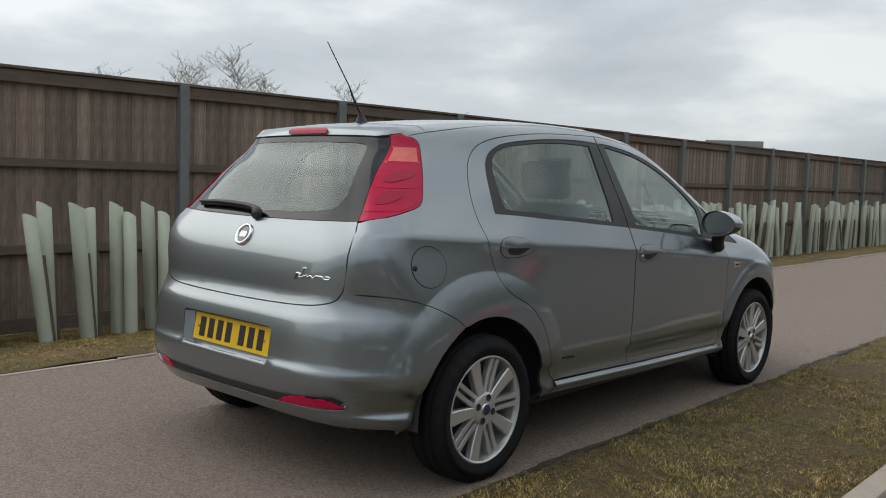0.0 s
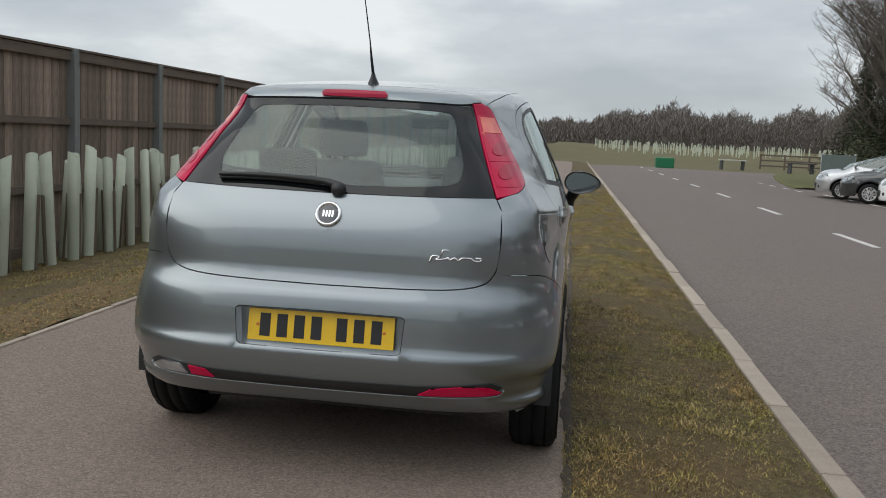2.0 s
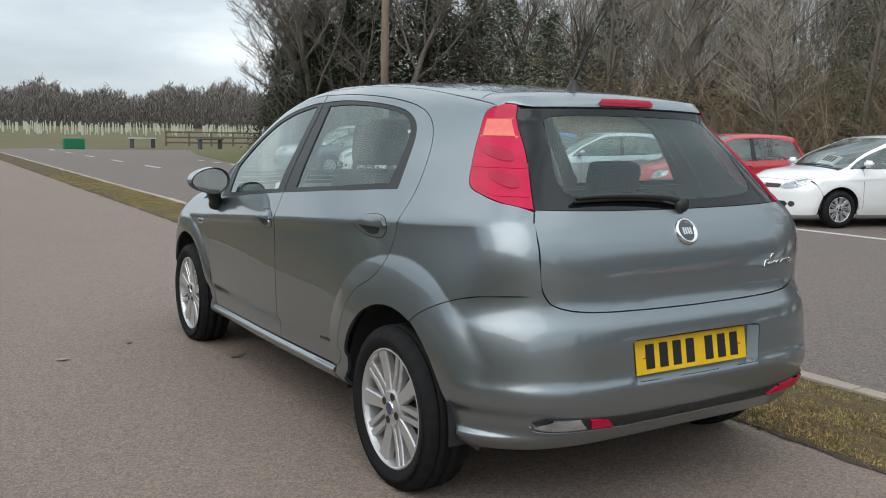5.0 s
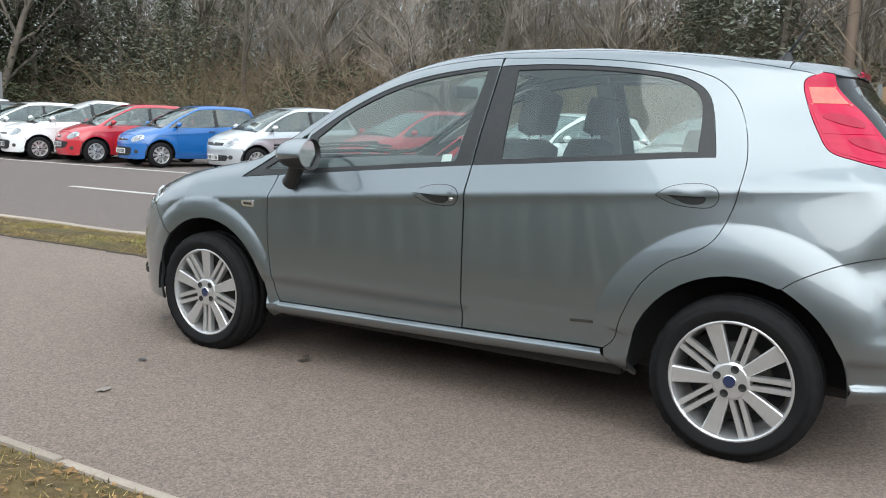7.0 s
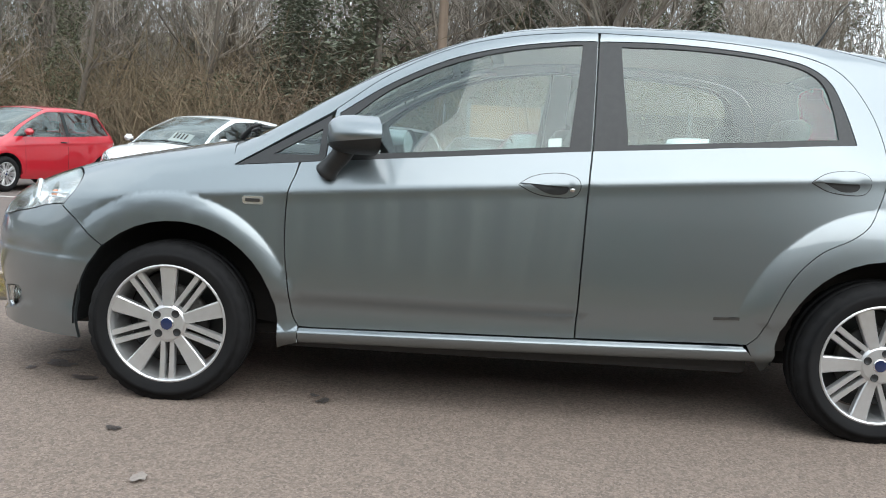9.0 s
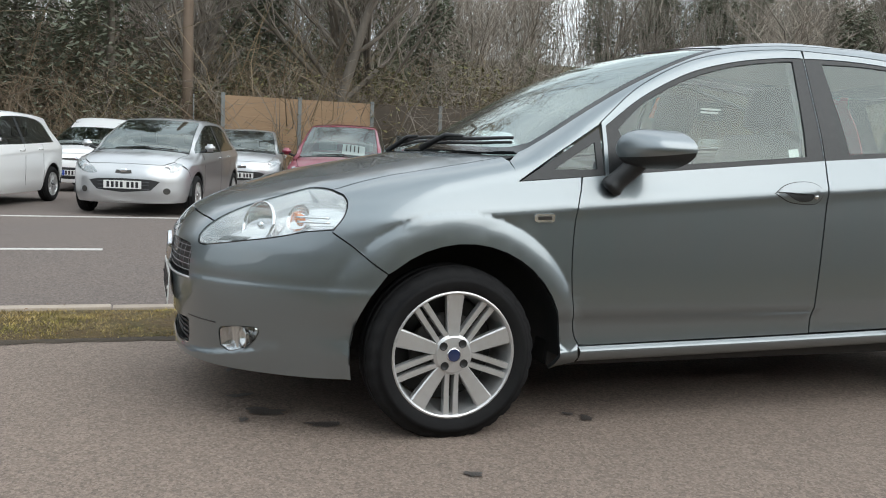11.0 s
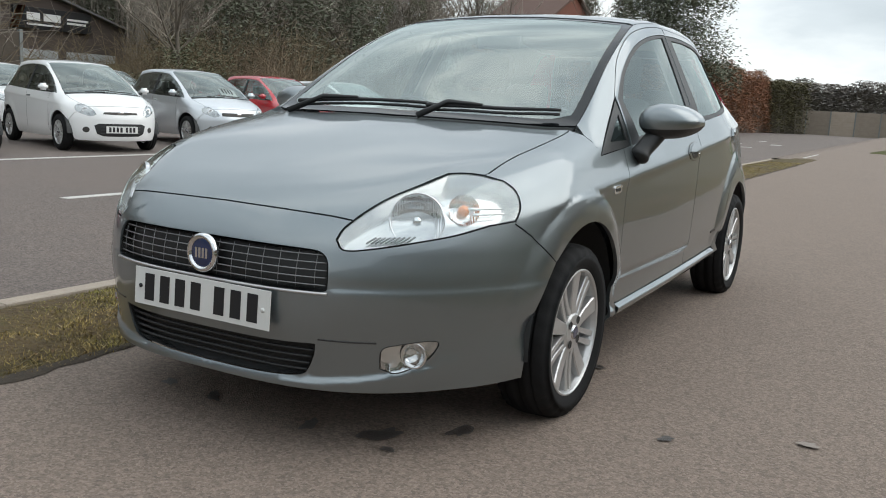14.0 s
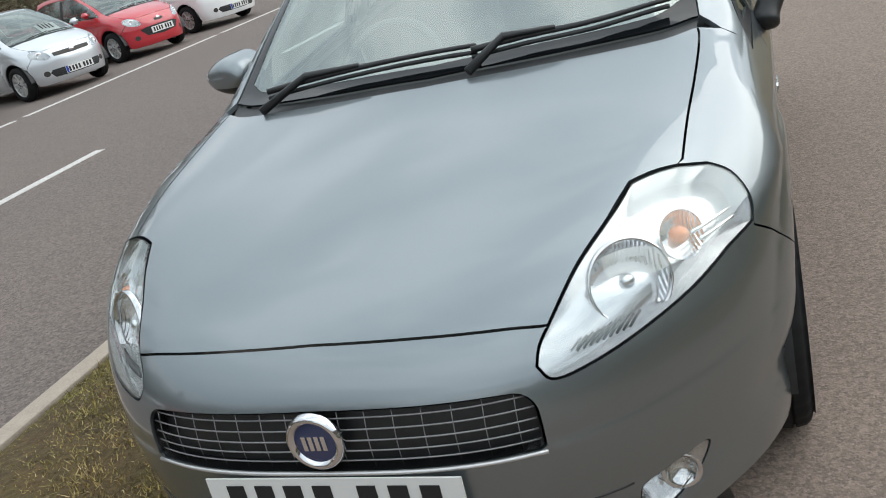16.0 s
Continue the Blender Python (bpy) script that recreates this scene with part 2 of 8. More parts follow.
# ---------------------------------------------------------------- ground
ROAD_Z = -0.10
gx = [-900, -300, -90, -30, -12, -6.5, -2.3, -2.0, 1.9, 1.93, 9, 16, 24, 27, 32, 40, 50, 60, 70, 200, 900]
gz = [-1, -0.8, -0.6, -0.5, -0.5, -0.5, -0.5, -0.04, -0.04, -0.13, -0.13, -0.13, -0.13, -0.13, -0.12, -0.1, -0.1, 0.0, 0.0, 2, 4]
gy = [-900, -300, -120, -70, -55, -40, -30, -15, -5, 0, 5, 15, 30, 34, 40, 46, 52, 70, 120, 300, 900]


def ground_z(x, y, z):
    """The woods behind the car park stand on a rising bank; the field beyond stays flat."""
    k = max(0.0, min(1.0, (52 - y) / 18)) * max(0.0, min(1.0, (y + 70) / 30))
    return z + (max(0.0, x - 27) * 0.22 if x < 70 else 9.5) * k * (1 if x > 27 else 0) + 0.018 * min(max(0.0, y - 62), 160)


gv = [(x, y, ground_z(x, y, z)) for y in gy for x, z in zip(gx, gz)]
gm = len(gx)
gf = [(j * gm + i, j * gm + i + 1, (j + 1) * gm + i + 1, (j + 1) * gm + i) for j in range(len(gy) - 1) for i in range(gm - 1)]
tagged(obj("ground", gv, gf, M_field), "dull winter field grass reaching the horizon", "ground", kind="structure")
strip("pavement", [(-2.1, 0), (-1.2, 0.006), (0, 0.008), (0.9, 0.0)], -75, 75, 1.0, M_path, "wide pinkish-grey asphalt footpath", "footpath")
strip("road", [(1.955, ROAD_Z), (5.3, ROAD_Z + 0.02), (9.1, ROAD_Z), (12, ROAD_Z), (19.5, ROAD_Z)], -75, 63, 2.0, M_road, "worn grey asphalt road and parking bays", "road")
strip("pavement", [(0.895, -0.001), (1.4, 0.006), (1.9, 0.004), (1.97, ROAD_Z + 0.002)], -75, -18.9, 1.0, M_path, "asphalt apron where the footpath meets the side road", "footpath")
M_corner = mat("corner_turf", (0.085, 0.095, 0.022), 0.95, vary=[(2.6, 0.8, (0.13, 0.115, 0.03)), (20, 0.6, (0.045, 0.05, 0.015))], bump=0.02, bump_scale=30)
cv = [(-2.1, -27.4), (-0.5, -27.9), (0.2, -28.4), (0.05, -31.0), (-0.3, -36.0), (-0.8, -44.0), (-2.1, -46.0)]
cn = len(cv)
tagged(obj("verge", [(x, y, -0.01) for x, y in cv] + [(x * 0.97 - 0.04, y * 0.995 - 0.18, 0.035) for x, y in cv], [tuple(range(cn, 2 * cn))[::-1]] + [(i, (i + 1) % cn, cn + (i + 1) % cn, cn + i)[::-1] for i in range(cn)], M_corner, None, True), "green grass corner beyond the side road", "grass verge", kind="structure")
strip("verge", [(0.87, -0.01), (0.90, 0.008), (1.1, 0.018), (1.35, 0.012), (1.6, -0.006), (1.83, -0.028), (1.87, -0.05)], -19.6, 70, 0.25, M_grass_ground, "narrow strip of patchy winter grass beside the kerb", "grass verge", 0.014)
strip("verge", [(-7.5, -0.46), (-5.6, -0.42), (-4.6, -0.35), (-3.8, -0.23), (-3.0, -0.09), (-2.6, -0.02), (-2.3, 0.008), (-2.13, -0.01)], 0.9, 75, 0.25, M_grass_ground, "patchy winter grass sloping down from footpath to fence", "grass verge", 0.02)
strip("bank", [(-7.5, -0.46), (-5.6, -0.42), (-4.6, -0.35), (-3.8, -0.23), (-3.0, -0.09), (-2.6, -0.02), (-2.3, 0.008), (-2.13, -0.01)], -75, 0.9, 0.25, M_earth, "bare brown earth bank with scattered winter grass", "earth bank", 0.025)
ev = [(9.35, 31.6), (9.6, 34), (10.2, 38), (11.1, 43), (12.3, 49), (13.6, 54), (16.5, 57.5), (21, 59)]
vv, ff = [], []
for i, (x, y) in enumerate(ev):
    vv += [(x - 0.02, y, ROAD_Z - 0.03), (x, y, ROAD_Z + 0.035), (x + 0.4, y - 0.05, ROAD_Z + 0.06), (x + 3, y - 0.2, ROAD_Z + 0.09), (27, min(y, 52) - 0.5, ROAD_Z + 0.06)]
for i in range(len(ev) - 1):
    ff += [(i * 5 + k, i * 5 + k + 1, i * 5 + k + 6, i * 5 + k + 5) for k in range(4)]
tagged(obj("verge", vv, [f[::-1] for f in ff], M_green, None, True), "green grass verge at the end of the parking bays", "grass verge", kind="structure")
M_mulch = mat("brown_mulch_and_moss", (0.19, 0.115, 0.045), 0.95, vary=[(9, 0.7, (0.085, 0.058, 0.026)), (45, 0.7, (0.25, 0.17, 0.08)), (2.2, 0.8, (0.10, 0.095, 0.026)), (20, 0.6, (0.05, 0.036, 0.018))], bump=0.02, bump_scale=45)
strip("mulch", [(-2.95, -0.085), (-2.85, -0.052), (-2.6, -0.004), (-2.3, 0.022), (-2.15, 0.012)], -9, 9.5, 0.12, M_mulch, "strip of brown mulch, moss and thin grass beside the path", "mulch", 0.012)


# ---------------------------------------------------------------- grass, litter, grit and stains on the ground
def blades(name, label, count, place, h0, h1, w0, w1, material, seed, lean=0.6):
    """Countless small blades: place(rng, n) -> x, y, z of their feet and a height factor."""
    r = np.random.default_rng(seed)
    x, y, z, k = place(r, count)
    n = len(x)
    a = r.uniform(0, 2 * np.pi, n)
    b = a + r.normal(np.pi / 2, 0.5, n)
    h = r.uniform(h0, h1, n) * k
    w = r.uniform(w0, w1, n)
    l = np.abs(r.normal(0, lean, n)) * h
    foot = np.stack([x, y, z], 1)
    side = np.stack([np.cos(a), np.sin(a), a * 0], 1) * w[:, None]
    tip = foot + np.stack([np.cos(b) * l, np.sin(b) * l, h], 1)
    v = np.stack([foot - side, foot + side, tip], 1).reshape(-1, 3)
    f = np.arange(3 * n).reshape(-1, 3)
    return tagged(obj(name, v.tolist(), f.tolist(), material), label, "grass", kind="stuff")


def clumps(x, y, s=1.0):
    """Patchy cover: 0 bare, 1 thick."""
    v = np.sin(x * 5.1 * s + 1.3 * np.sin(y * 2.2 * s)) * np.sin(y * 3.7 * s + 1.1 * np.sin(x * 4.0 * s)) + 0.6 * np.sin(x * 13 * s + y * 9 * s) * np.sin(y * 11 * s - x * 6 * s)
    return np.clip(0.5 + 0.45 * v, 0, 1)


def right_verge(r, n):
    y = np.where(r.random(n) < 0.12, r.uniform(-17, -4, n), -4.0 + 26 * r.random(n) ** 1.7)
    x = r.uniform(0.86, 1.87, n)
    k = clumps(x, y)
    keep = r.random(n) < 0.25 + 0.75 * k
    x, y, k = x[keep], y[keep], k[keep]
    return x, y, np.interp(x, [0.86, 0.9, 1.1, 1.35, 1.6, 1.83, 1.87], [0.0, 0.006, 0.016, 0.010, -0.008, -0.030, -0.045]), 0.5 + 0.7 * k


bx_ = [-5.6, -4.6, -3.8, -3.0, -2.6, -2.3, -2.10]
bz_ = [-0.42, -0.35, -0.23, -0.09, -0.02, 0.008, 0.0]


def left_verge(r, n):
    y = 0.4 + 26 * r.random(n) ** 1.5
    x = r.uniform(-5.5, -2.16, n)
    k = clumps(x, y, 0.7)
    keep = r.random(n) < (0.15 + 0.85 * k) * np.where((x > -2.9) & (y < 9.5), 0.45, 1.0)
    x, y, k = x[keep], y[keep], k[keep]
    return x, y, np.interp(x, bx_, bz_) + np.where((x > -2.9) & (y < 9.5), 0.016, 0.0), 0.5 + 0.8 * k


def left_bank(r, n):
    y = r.uniform(-9, 0.9, n)
    x = r.uniform(-5.5, -2.16, n)
    k = clumps(x, y, 0.5)
    keep = r.random(n) < 0.1 + 0.9 * k ** 1.5
    x, y, k = x[keep], y[keep], k[keep]
    return x, y, np.interp(x, bx_, bz_) + np.where(x > -2.9, 0.016, 0.0), 0.6 + 0.6 * k


blades("grass_blades", "short patchy olive and straw winter grass", 270000, right_verge, 0.006, 0.022, 0.0012, 0.0034, M_grass_blade, 1, 1.1)
blades("grass_blades", "patchy olive winter grass on the slope", 170000, left_verge, 0.006, 0.022, 0.0014, 0.0040, M_grass_blade, 2, 1.0)
blades("grass_blades", "sparse winter grass on bare earth", 80000, left_bank, 0.006, 0.026, 0.0015, 0.0040, M_grass_blade, 3, 1.0)
M_straw = mat("dead_grass_straw", (0.46, 0.36, 0.19), 0.9, vary=[(2.0, 0.6, (0.24, 0.17, 0.085))], islands=True, per_object=0.5)
blades("dead_grass", "pale dead straw lying in the verge", 46000, right_verge, 0.006, 0.014, 0.0013, 0.0030, M_straw, 4, 2.2)
blades("dead_grass", "pale dead straw lying on the slope", 40000, left_verge, 0.005, 0.012, 0.0016, 0.0032, M_straw, 5, 2.2)
M_leaf = mat("dead_leaves", (0.16, 0.085, 0.035), 0.85, vary=[(3, 0.6, (0.10, 0.06, 0.03))], islands=True)


def litter(name, label, spots, size, material, seed):
    r = random.Random(seed)
    s = Soup()
    for x, y, z in spots:
        a, l = r.uniform(0, 6.28), size * r.uniform(0.5, 1.4)
        u, w = Vector((math.cos(a), math.sin(a), r.uniform(-0.3, 0.3))), Vector((-math.sin(a), math.cos(a), r.uniform(-0.3, 0.3)))
        c = Vector((x, y, z + 0.25 * l))
        s.add([c - u * l, c + w * l * 0.45 + Vector((0, 0, 0.15 * l)), c + u * l, c - w * l * 0.45 + Vector((0, 0, 0.15 * l))], [(0, 1, 2), (0, 2, 3)])
    tagged(obj(name, s.v, s.f, material), label, "leaf litter", kind="stuff")


lr_ = random.Random(12)
litter("leaf_litter", "small brown dead leaves on the grass", [(lr_.uniform(0.9, 1.84), -3 + 20 * lr_.random() ** 1.5, 0.012) for _ in range(500)], 0.011, M_leaf, 1)
spots = [(lr_.uniform(-5.3, -2.2), -8 + 26 * lr_.random(), 0) for _ in range(2200)]
litter("leaf_litter", "brown dead leaves and bark chips on the bank", [(x, y, float(np.interp(x, bx_, bz_)) + 0.008) for x, y, z in spots], 0.016, M_leaf, 2)
# grit washed against the edges of the path and kerb
M_grit = mat("loose_grit", (0.20, 0.16, 0.13), 0.95, islands=True)
gs_ = Soup()
for _ in range(5200):
    side_ = lr_.random()
    y = -5 + 22 * lr_.random() ** 1.3
    if side_ < 0.4:
        x, z = 0.87 - abs(lr_.gauss(0, 0.07)), 0.002
    elif side_ < 0.7:
        x, z = -2.06 + abs(lr_.gauss(0, 0.08)), 0.004
    else:
        x, z = 1.97 + abs(lr_.gauss(0, 0.12)), ROAD_Z + 0.001
    q = lr_.uniform(0.0015, 0.0045)
    a = lr_.uniform(0, 6.28)
    ps_ = [(x + q * math.cos(a + k * 2.09), y + q * math.sin(a + k * 2.09), z) for k in range(3)]
    gs_.add(ps_ + [(x, y, z + q)], [(0, 1, 3), (1, 2, 3), (2, 0, 3)])
tagged(obj("grit", gs_.v, gs_.f, M_grit), "loose grit along the path edges and kerb", "grit", kind="stuff")


def stain(x, y, rx, ry, ang, material, label, seed):
    """An uneven blot lying on the asphalt."""
    r = random.Random(seed)
    n = 34
    ph = [r.uniform(0, 6.28) for _ in range(5)]
    v = []
    for i in range(n):
        a = 2 * math.pi * i / n
        k = 1 + sum(0.16 / (j + 1) ** 0.4 * math.sin((j + 2) * a + ph[j]) for j in range(5))
        px_, py_ = rx * k * math.cos(a), ry * k * math.sin(a)
        v.append((x + px_ * math.cos(ang) - py_ * math.sin(ang), y + px_ * math.sin(ang) + py_ * math.cos(ang), 0.0115))
    o = obj("oil_stain", v, [tuple(range(n))], material, None, False)
    return tagged(o, label, "stain", "stains on the footpath")


M_oil = mat("oil_soaked_asphalt", (0.055, 0.047, 0.042), 0.45, vary=[(140, 0.6, (0.06, 0.052, 0.047)), (12, 0.5, (0.085, 0.07, 0.062))], bump=0.002, bump_scale=220)
M_pale_spot = mat("dried_pale_spot", (0.30, 0.26, 0.23), 0.9, vary=[(120, 0.6, (0.20, 0.17, 0.15))])
for i, (x, y, rx, ry) in enumerate(((-0.72, 1.956, 0.05, 0.028), (-0.66, 2.00, 0.03, 0.02), (-1.16, 2.56, 0.035, 0.028), (-0.426, 3.07, 0.10, 0.055), (-0.611, 2.892, 0.075, 0.04),
                                     (-0.206, 3.132, 0.07, 0.03), (0.202, 3.12, 0.06, 0.03), (0.419, 3.103, 0.05, 0.03), (-0.507, 3.152, 0.035, 0.02))):
    stain(x, y, rx * 0.72, ry * 0.72, 0.4 * i, M_oil, "dark oil stain on the asphalt footpath", 30 + i)
stain(-1.55, 2.33, 0.03, 0.022, 0.3, M_pale_spot, "small pale dried spot on the asphalt footpath", 50)

# crumbled dark soil where the turf meets the path
for x0, sgn, y0, y1 in ((0.875, -1, -17, 40),):
    v, f = [], []
    n = int((y1 - y0) / 0.06)
    for i in range(n + 1):
        y = y0 + (y1 - y0) * i / n
        w_ = 0.018 + 0.030 * noise.noise((x0 * 3, y * 1.7, 2)) + 0.03 * noise.noise((x0, y * 7, 5)) + 0.015 * noise.noise((x0, y * 23, 9))
        w_ = max(0.004, w_)
        z_ = float(np.interp(x0 + sgn * w_, [-2.1, -1.2, 0, 0.9], [0, 0.006, 0.008, 0.0])) + 0.004
        v += [(x0 - sgn * 0.02, y, 0.010), (x0 + sgn * w_ * 0.6, y, z_ + 0.004), (x0 + sgn * w_, y, z_ - 0.002)]
    for i in range(n):
        for k in range(2):
            q = (i * 3 + k, i * 3 + k + 1, i * 3 + k + 4, i * 3 + k + 3)
            f.append(q if sgn < 0 else q[::-1])
    tagged(obj("soil_edge", v, [q[::-1] for q in f], M_soil, None, True), "crumbled dark soil along the path edge", "soil", kind="structure")
chips = []
for _ in range(5200):
    x = -2.15 - 0.75 * lr_.random() ** 1.2
    chips.append((x, lr_.uniform(-6, 9.4), float(np.interp(x, [-2.95, -2.85, -2.6, -2.3, -2.15], [-0.085, -0.052, -0.004, 0.022, 0.012])) + 0.004))
M_chip = mat("bark_chip", (0.30, 0.17, 0.065), 0.9, vary=[(5, 0.6, (0.16, 0.095, 0.04))], islands=True)
litter("bark_mulch", "orange-brown bark chips on the mulch strip", chips, 0.013, M_chip, 8)

# ---------------------------------------------------------------- kerbs, lines, fence, tree guards
rnd = random.Random(5)


def kerb_mesh(w, l, h, name):
    bm = box_bm(-w / 2, w / 2, 0.004, l - 0.004, -h, 0, 0.012)
    me = bpy.data.meshes.new(name)
    bm.to_mesh(me)
    bm.free()
    me.materials.append(M_kerb)
    return me


kerb = empty("kerb")
tagged(kerb, "row of pale concrete kerb stones along the road", "kerb", kind="structure")
k_me = kerb_mesh(0.105, 0.915, 0.22, "kerb_stone")
for i in range(-2, 96):
    o = new("kerb_stone", k_me)
    o.parent = kerb
    o.matrix_local = pose(1.912 + rnd.uniform(-0.004, 0.004), -17.4 + i * 0.915, -0.020 + rnd.uniform(-0.006, 0.006), rnd.uniform(-0.3, 0.3), rnd.uniform(-1, 1), rnd.uniform(-0.3, 0.3))
edging = empty("path_edging")
tagged(edging, "thin concrete edging strip along the footpath", "edging", kind="structure")
e_me = kerb_mesh(0.042, 0.915, 0.15, "edging_stone")
for i in range(96):
    o = new("edging_stone", e_me)
    o.parent = edging
    o.matrix_local = pose(-2.118 + rnd.uniform(-0.004, 0.004), -17.4 + i * 0.915, 0.012 + rnd.uniform(-0.005, 0.005), 0, rnd.uniform(-2, 2), rnd.uniform(-0.3, 0.3))

lines = Soup()
for k in range(-8, 12):
    y = 9.93 + k * 6.1
    lines.box(5.24, 5.36, y, y + 2.05, ROAD_Z + 0.01, ROAD_Z + 0.0245)
lines.box(4.15, 4.62, -28.75, -28.45, ROAD_Z, ROAD_Z + 0.022)
lines.box(3.85, 4.25, -34.0, -33.3, ROAD_Z, ROAD_Z + 0.022)
lines.box(1.27, 1.33, -23.6, -20.3, -0.02, 0.010)
tagged(obj("centre_line", lines.v, lines.f, M_paint), "broken white centre line painted on the road", "road marking", kind="structure")
lines = Soup()
for y0, y1 in ((-40, -11.2), (-11.0, -5.52), (-5.3, 0.2), (0.4, 27.5)):
    lines.box(9.25, 9.36, y0, y1, ROAD_Z - 0.02, ROAD_Z + 0.006)
for y in (29, 31, 33.2, 35.5):
    lines.box(8.9, 9.0, y, y + 0.9, ROAD_Z - 0.02, ROAD_Z + 0.006)
tagged(obj("bay_line", lines.v, lines.f, M_paint), "white edge line along the parking bays", "road marking", kind="structure")


def fence_run(a, b, height, name, label, boards_as_parts=True):
    """A close-boarded fence from a to b with concrete posts and three rails on this side."""
    a, b = Vector(a), Vector(b)
    d = (b - a)
    length = d.length
    bays = max(1, round(length / 2.15))
    bay = length / bays
    ang = math.degrees(math.atan2(d.y, d.x))
    fence = empty(name, pose(a.x, a.y, a.z, 0, 0, ang))
    tagged(fence, label, "fence", kind="structure")
    post_me = part("post", box_bm(-0.055, 0.055, -0.10, 0.03, -0.2, height + 0.03, 0.01), M_post, fence)
    post_me.location = (0, 0, 0)
    for i in range(1, bays + 1):
        o = new("post", post_me.data)
        o.parent = fence
        o.location = (i * bay, rnd.uniform(-0.01, 0.01), rnd.uniform(-0.02, 0.02))
    for i in range(bays):
        for z, h, dep in ((height - 0.12, 0.12, 0.055), (height * 0.635, 0.085, 0.05), (height * 0.305, 0.09, 0.05), (0.0, 0.14, 0.035)):
            bm = box_bm(i * bay + 0.06, (i + 1) * bay - 0.06, -dep, 0.0, z, z + h, 0.006)
            o = part("rail", bm, M_rail, fence)
            o.location.z = rnd.uniform(-0.008, 0.008)
        bm = box_bm(i * bay - 0.0, (i + 1) * bay - 0.0, -0.075, 0.05, height, height + 0.03, 0.006)
        part("cap", bm, M_rail, fence)
    return fence, bays, bay


board_meshes = []
for w in (0.138, 0.150, 0.163):
    bm = box_bm(0, w - 0.004, 0.002, 0.02, 0.04, 1.0, 0.0)
    for vtx in bm.verts:
        if vtx.co.x > w / 2:
            vtx.co.y += 0.004
    me = bpy.data.meshes.new("board")
    bm.to_mesh(me)
    bm.free()
    me.materials.append(M_board)
    board_meshes.append((w, me))


def fence_boards(fence, x0, x1, height, rest=None):
    x = x0
    while x < x1:
        w, me = rnd.choice(board_meshes)
        if rest is None:
            o = new("board", me)
            o.parent = fence
            o.matrix_local = Matrix.Translation((x, rnd.uniform(0, 0.006), 0)) @ Matrix.Diagonal((1, 1, height, 1))
        else:
            rest.box(x, x + w - 0.004, 0.004 + rnd.uniform(0, 0.006), 0.02, 0.04, height)
        x += w - 0.006


FENCE_H = 2.49
fence_a, n_a, bay_a = fence_run((-5.86, -8.3, -0.42), (-5.3, 11.1, -0.42), FENCE_H, "fence", "tall weathered close-boarded timber fence with concrete posts")
rest = Soup()
fence_boards(fence_a, 0, 2.6, FENCE_H, rest)
fence_boards(fence_a, 2.6, n_a * bay_a, FENCE_H)
o = obj("far_boards", rest.v, rest.f, M_board, fence_a)
tagged(o, kind="stuff")
fence_b, n_b, bay_b = fence_run((-5.3, 11.1, -0.42), (-4.6, 60, -0.42), FENCE_H - 0.01, "fence", "long weathered close-boarded timber fence running into the distance")
fence_boards(fence_b, 0, 12.0, FENCE_H - 0.01)
rest = Soup()
fence_boards(fence_b, 12.0, n_b * bay_b, FENCE_H - 0.01, rest)
tagged(obj("far_boards", rest.v, rest.f, M_board, fence_b), kind="stuff")
fence_c, n_c, bay_c = fence_run((-4.6, 60, -0.42), (-2.9, 97, -0.42), FENCE_H, "fence", "far end of the tall timber fence bending with the path")
rest = Soup()
fence_boards(fence_c, 0, n_c * bay_c, FENCE_H, rest)
tagged(obj("far_boards", rest.v, rest.f, M_board, fence_c), kind="stuff")


def guard_mesh(h, r, k):
    """A slightly squashed, open plastic tube with a slanted rim."""
    v, f = [], []
    n = 10
    for ring, (z, rr) in enumerate(((0, r), (h * 0.5, r * 1.02), (h, r * 0.98), (h, r * 0.86), (h * 0.7, r * 0.86))):
        for i in range(n):
            a = 2 * math.pi * i / n
            sq = 1 + 0.12 * math.cos(4 * a + k)
            slant = 0.03 * math.cos(a + k) if z >= h else 0
            v.append((rr * sq * math.cos(a), rr * sq * 0.9 * math.sin(a), z + slant))
    for j in range(4):
        for i in range(n):
            i2 = (i + 1) % n
            f.append((j * n + i, j * n + i2, (j + 1) * n + i2, (j + 1) * n + i))
    me = bpy.data.meshes.new("tube")
    me.from_pydata(v, [], f)
    me.polygons.foreach_set("use_smooth", [True] * len(f))
    me.materials.append(M_guard)
    return me


M_stake = mat("stake_wood", (0.16, 0.13, 0.09), 0.85, vary=[((20, 20, 2), 0.6, (0.10, 0.08, 0.06))])
guard_kinds = [guard_mesh(1.22, 0.062, 0), guard_mesh(1.18, 0.058, 1.3), guard_mesh(1.27, 0.066, 2.2)]
bm = box_bm(-0.014, 0.014, 0.06, 0.088, 0, 0.82)
stake_me = bpy.data.meshes.new("stake")
bm.to_mesh(stake_me)
bm.free()
stake_me.materials.append(M_stake)


def tree_guard(x, y, tilt_x, tilt_y, s=1.0, spin=None):
    g = empty("tree_guard", pose(x, y, -0.40, tilt_x, tilt_y, rnd.uniform(0, 360) if spin is None else spin))
    g.scale = (s, s, s)
    a = new("tube", rnd.choice(guard_kinds))
    a.parent = g
    b = new("stake", stake_me)
    b.parent = g
    tagged(g, "pale green plastic tree guard tube with a stake", "tree guard", "tree guards along the fence")
    return g


